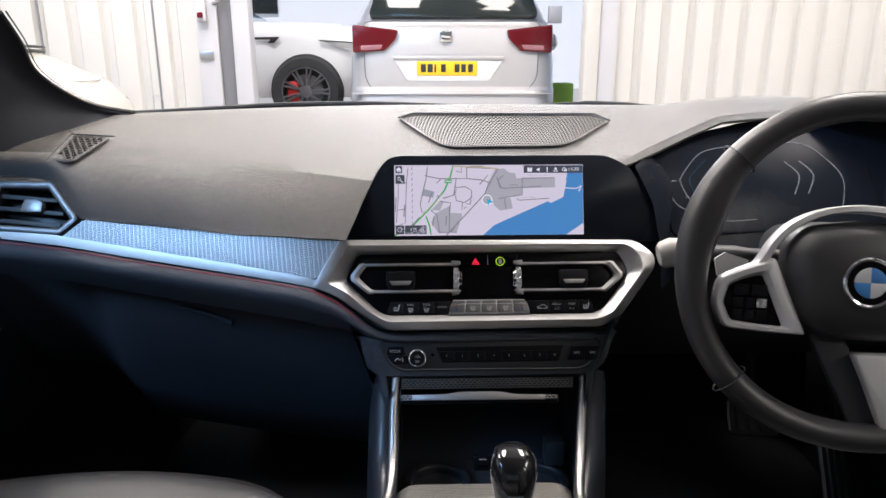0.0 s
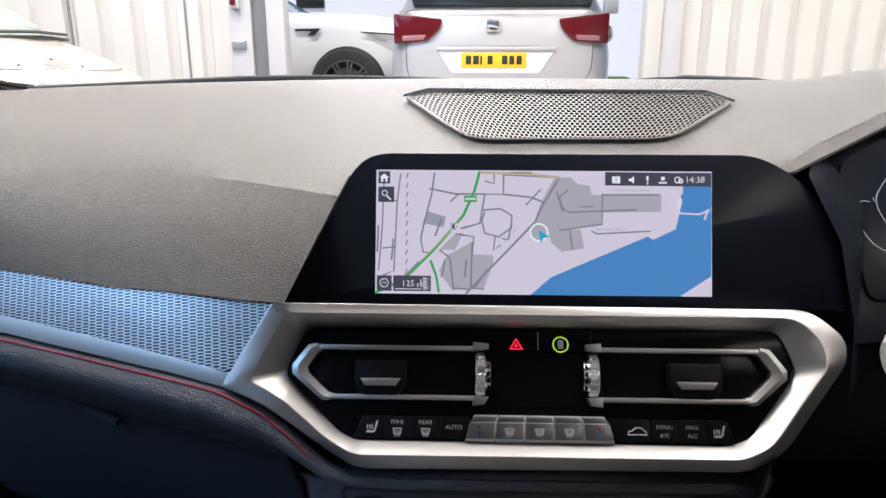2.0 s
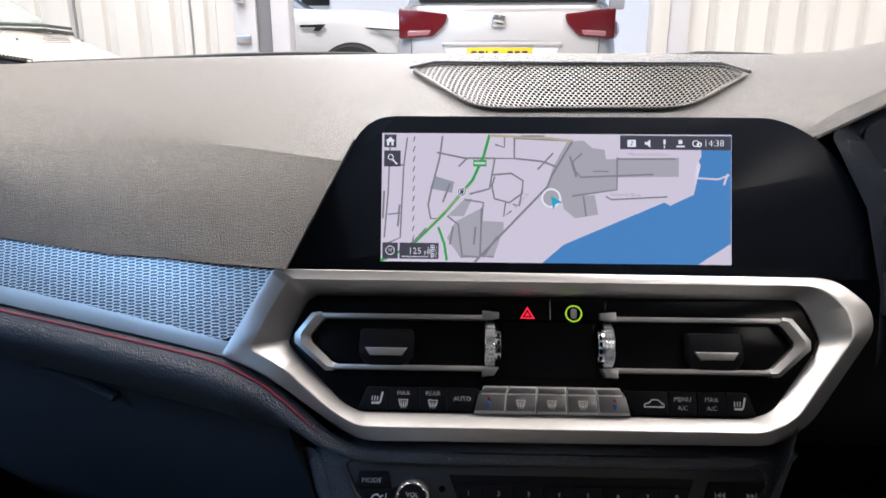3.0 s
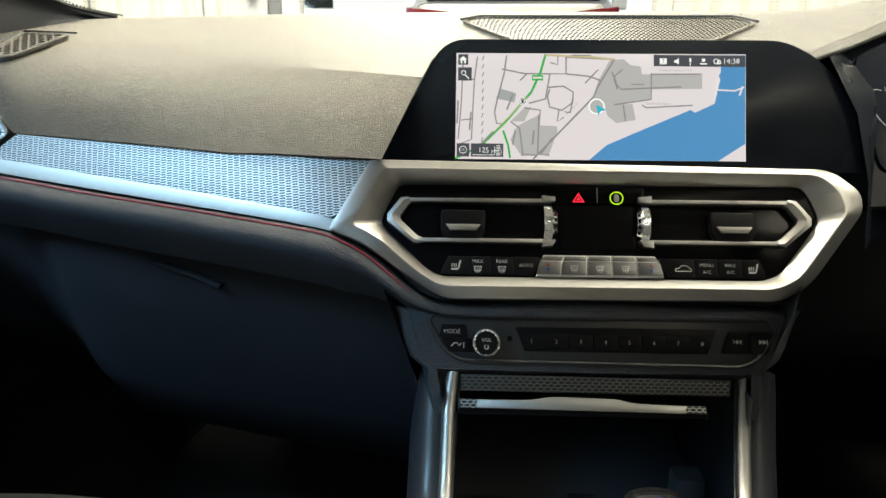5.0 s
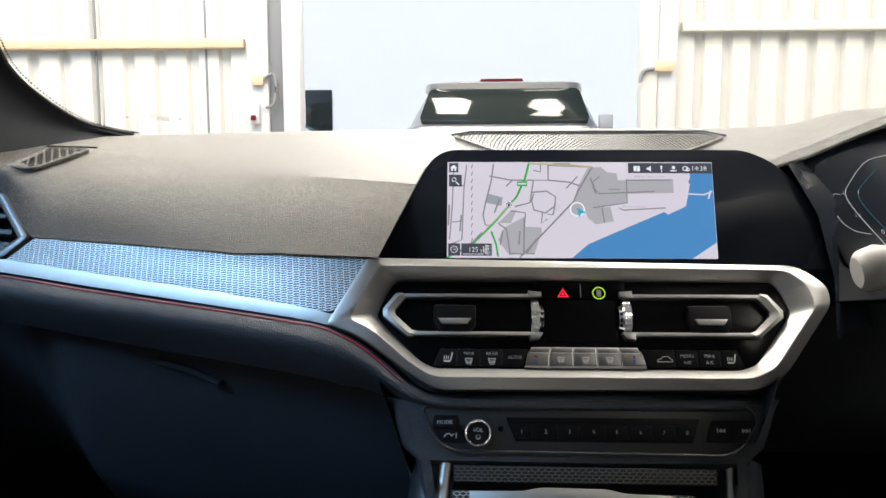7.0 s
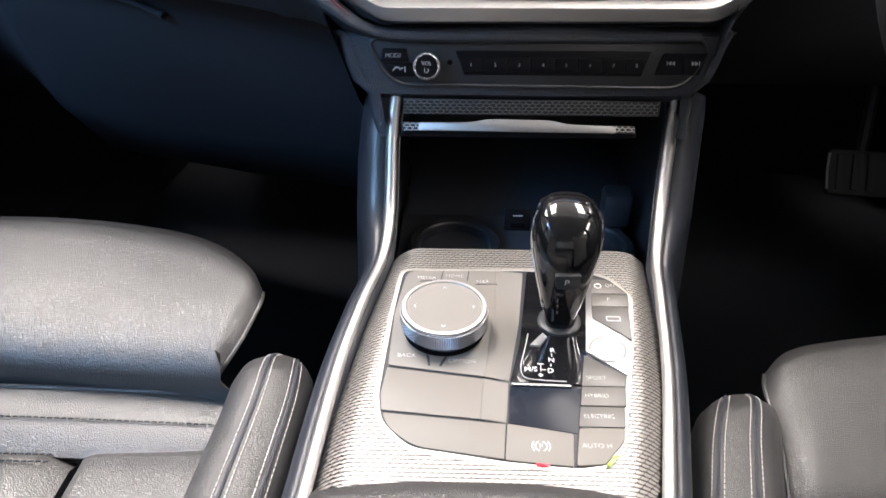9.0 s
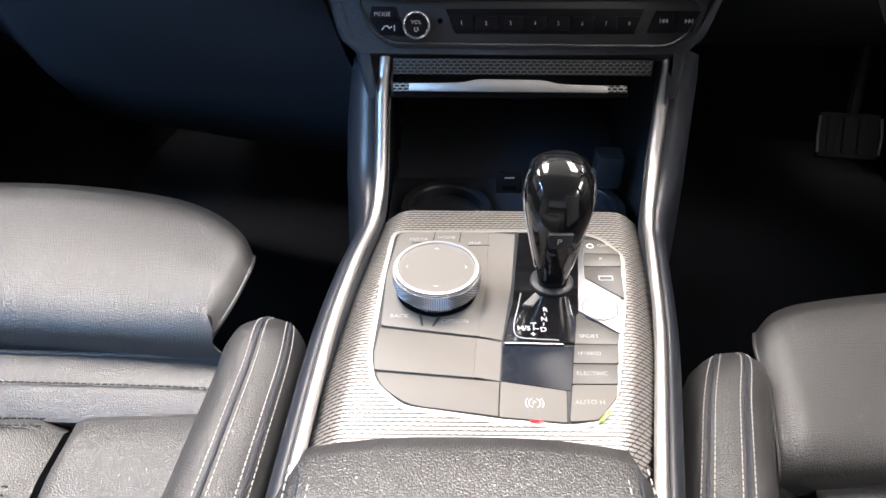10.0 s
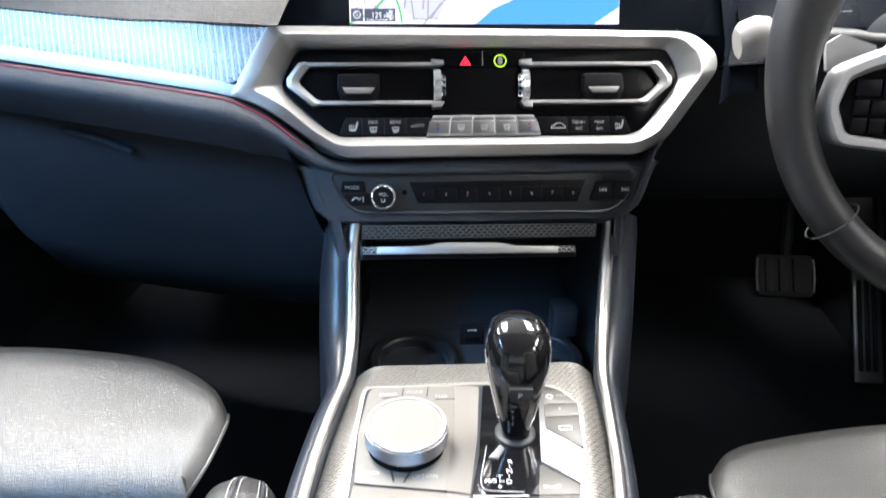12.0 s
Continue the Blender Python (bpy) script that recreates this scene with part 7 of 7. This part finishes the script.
mir = part("door_mirror", layered([(1.12, -0.08, 0.08, 0.09, 0.03), (1.18, -0.1, 0.1, 0.12, 0.04), (1.27, -0.09, 0.09, 0.11, 0.04), (1.31, -0.05, 0.05, 0.07, 0.03)]), WHITE_CAR, mpv, "door mirror", m=Matrix.Translation((1.27, 7.1, 0.02)) @ Matrix.Rotation(radians(90), 4, "Z"))
part("mirror_glass", slab(rounded([(-95, 1150), (95, 1160), (85, 1290), (-85, 1270)], 30), 95, 106, 3), DARK_STEEL, mir, m=Matrix.Translation((1.27, 7.1, 0.02)) @ Matrix.Rotation(radians(90), 4, "X"))
for s in (-1, 1):
    road_wheel(mpv, Matrix.Translation((0.17 + s * 0.80, 6.2, 0.33)) @ Matrix.Rotation(radians(90 * s), 4, "Y"), 0.33)
    road_wheel(mpv, Matrix.Translation((0.17 + s * 0.80, 9.1, 0.36)) @ Matrix.Rotation(radians(90 * s), 4, "Y"), 0.33)

# --- white off-roader passing across the yard, nose to the right ---
suv = thing("white_suv", (-2.8, 7.9, 0.3), "white sport utility car with black alloy wheels across the yard", "car")
SV = Matrix.Translation((-3.05, 8.0, 0.345))
part("body", layered([(0.28, -2.3, 2.20, 0.86, 0.25), (0.5, -2.4, 2.36, 0.94, 0.35), (0.75, -2.4, 2.40, 0.95, 0.4), (0.92, -2.4, 2.36, 0.95, 0.42), (1.02, -2.35, 2.26, 0.93, 0.45), (1.06, -2.3, 2.1, 0.90, 0.45), (1.10, -2.25, 1.2, 0.86, 0.4)]), WHITE_CAR, suv, "white painted body", m=SV)
part("bonnet", layered([(1.02, 0.6, 2.22, 0.88, 0.4), (1.075, 0.6, 2.05, 0.80, 0.4), (1.10, 0.7, 1.7, 0.62, 0.35)]), WHITE_CAR, suv, "white bonnet", m=SV)
part("greenhouse", layered([(1.08, -2.1, 1.10, 0.84, 0.3), (1.4, -1.9, 0.55, 0.72, 0.3), (1.62, -1.7, 0.1, 0.64, 0.3)]), mat("blue_glass", (0.2, 0.3, 0.36), 0.05), suv, "blue-tinted windows", m=SV)
part("roof", layered([(1.61, -1.8, 0.1, 0.66, 0.3), (1.66, -1.6, -0.1, 0.6, 0.3)]), WHITE_CAR, suv, m=SV)
WH = Matrix.Translation((-1.365, 7.03, 0.70)) @ Matrix.Rotation(radians(90), 4, "X")
arch = [(0.40 * math.cos(a) * 1000, 0.40 * math.sin(a) * 1000) for a in [radians(-18 + 216 * i / 24) for i in range(25)]]
part("wheel_arch", slab(arch, -60, 5, 3), INK, suv, "dark wheel arch", m=Matrix.Translation((-1.365, 7.05, 0.70)) @ Matrix.Rotation(radians(90), 4, "X"))
road_wheel(suv, WH, 0.37, 9, True)
road_wheel(suv, Matrix.Translation((-4.5, 7.07, 0.70)) @ Matrix.Rotation(radians(90), 4, "X"), 0.32, 9, True)
part("side_vent", slab([(-1900, 1272), (-1630, 1278), (-1700, 1212), (-1765, 1212), (-1735, 1248), (-1900, 1248)], 0, 12, 2), INK, suv, "black wing vent", m=Matrix.Translation((0, 7.035, 0)) @ Matrix.Rotation(radians(90), 4, "X"))
part("headlamp", slab(rounded([(-1230, 1242), (-860, 1222), (-860, 1150), (-1020, 1168)], 14), 0, 10, 2), CLEAR_LENS, suv, "slim headlamp", m=Matrix.Translation((0.02, 7.03, 0)) @ Matrix.Rotation(radians(90), 4, "X") @ Matrix.Rotation(radians(0), 4, "Y"))
part("headlamp_edge", slab([(-1240, 1246), (-860, 1226), (-860, 1212), (-1220, 1232)], 8, 14, 2), INK, suv, m=Matrix.Translation((0.02, 7.03, 0)) @ Matrix.Rotation(radians(90), 4, "X"))

# --- small cream hatchback inside the workshop, nose to the right ---
hat = thing("small_hatchback", (-3.3, 3.2, 0.0), "small cream-white rounded hatchback in the workshop", "car")
HT = Matrix.Translation((-3.20, 3.03, 0.05)) @ Matrix.Rotation(radians(12), 4, "Z")
part("body", layered([(0.2, -1.6, 1.24, 0.70, 0.3), (0.4, -1.7, 1.40, 0.78, 0.45), (0.62, -1.7, 1.42, 0.80, 0.5), (0.78, -1.7, 1.37, 0.80, 0.55), (0.90, -1.65, 1.27, 0.78, 0.6), (0.985, -1.6, 1.10, 0.75, 0.6), (1.05, -1.6, 0.95, 0.71, 0.55), (1.085, -1.6, 0.84, 0.66, 0.5)]), CREAM_CAR, hat, "cream painted body", m=HT, smooth=60)
part("greenhouse", layered([(1.05, -1.5, 0.88, 0.68, 0.3), (1.25, -1.4, 0.62, 0.62, 0.3), (1.45, -1.2, 0.25, 0.54, 0.3)]), mat("grey_glass", (0.22, 0.27, 0.25), 0.06), hat, "windscreen and windows", m=HT)
part("roof", layered([(1.44, -1.3, 0.25, 0.56, 0.3), (1.49, -1.1, 0.1, 0.5, 0.3)]), CREAM_CAR, hat, m=HT)
part("bonnet_gap", tube([HT @ Vector(p) for p in smooth_path([(0.6, -0.755, 0.975), (0.95, -0.69, 0.94), (1.17, -0.46, 0.925), (1.265, 0.0, 0.92), (1.17, 0.46, 0.925)])], 0.006, 6), GREY_PAINT, hat)
part("headlamp", lathe([(0.10, -0.05), (0.105, 0.0), (0.09, 0.025), (0.05, 0.045), (0.004, 0.05)], 28), GREY_LENS, hat, "round headlamp", m=HT @ Matrix.Translation((1.150, -0.625, 0.85)) @ Matrix.Rotation(radians(-45), 4, "Z") @ Matrix.Rotation(radians(72), 4, "Y"))
part("headlamp_ring", lathe([(0.104, -0.01), (0.112, 0.004), (0.108, 0.014), (0.098, 0.012)], 32, None, False), GREY_PAINT, hat, m=HT @ Matrix.Translation((1.150, -0.625, 0.85)) @ Matrix.Rotation(radians(-45), 4, "Z") @ Matrix.Rotation(radians(72), 4, "Y"))
part("wiper", tube([HT @ Vector(p) for p in ((0.86, -0.5, 1.10), (0.92, -0.1, 1.105), (0.90, 0.4, 1.10))], 0.009, 6), INK, hat)
part("scuttle", tube([HT @ Vector(p) for p in ((0.80, -0.6, 1.075), (0.90, 0, 1.08), (0.84, 0.6, 1.075))], 0.012, 6), INK, hat)
for s in (-1, 1):
    road_wheel(hat, HT @ Matrix.Translation((0.95, s * 0.70, 0.29)) @ Matrix.Rotation(radians(-90 * s), 4, "X"), 0.29)
    road_wheel(hat, HT @ Matrix.Translation((-1.1, s * 0.70, 0.29)) @ Matrix.Rotation(radians(-90 * s), 4, "X"), 0.29)
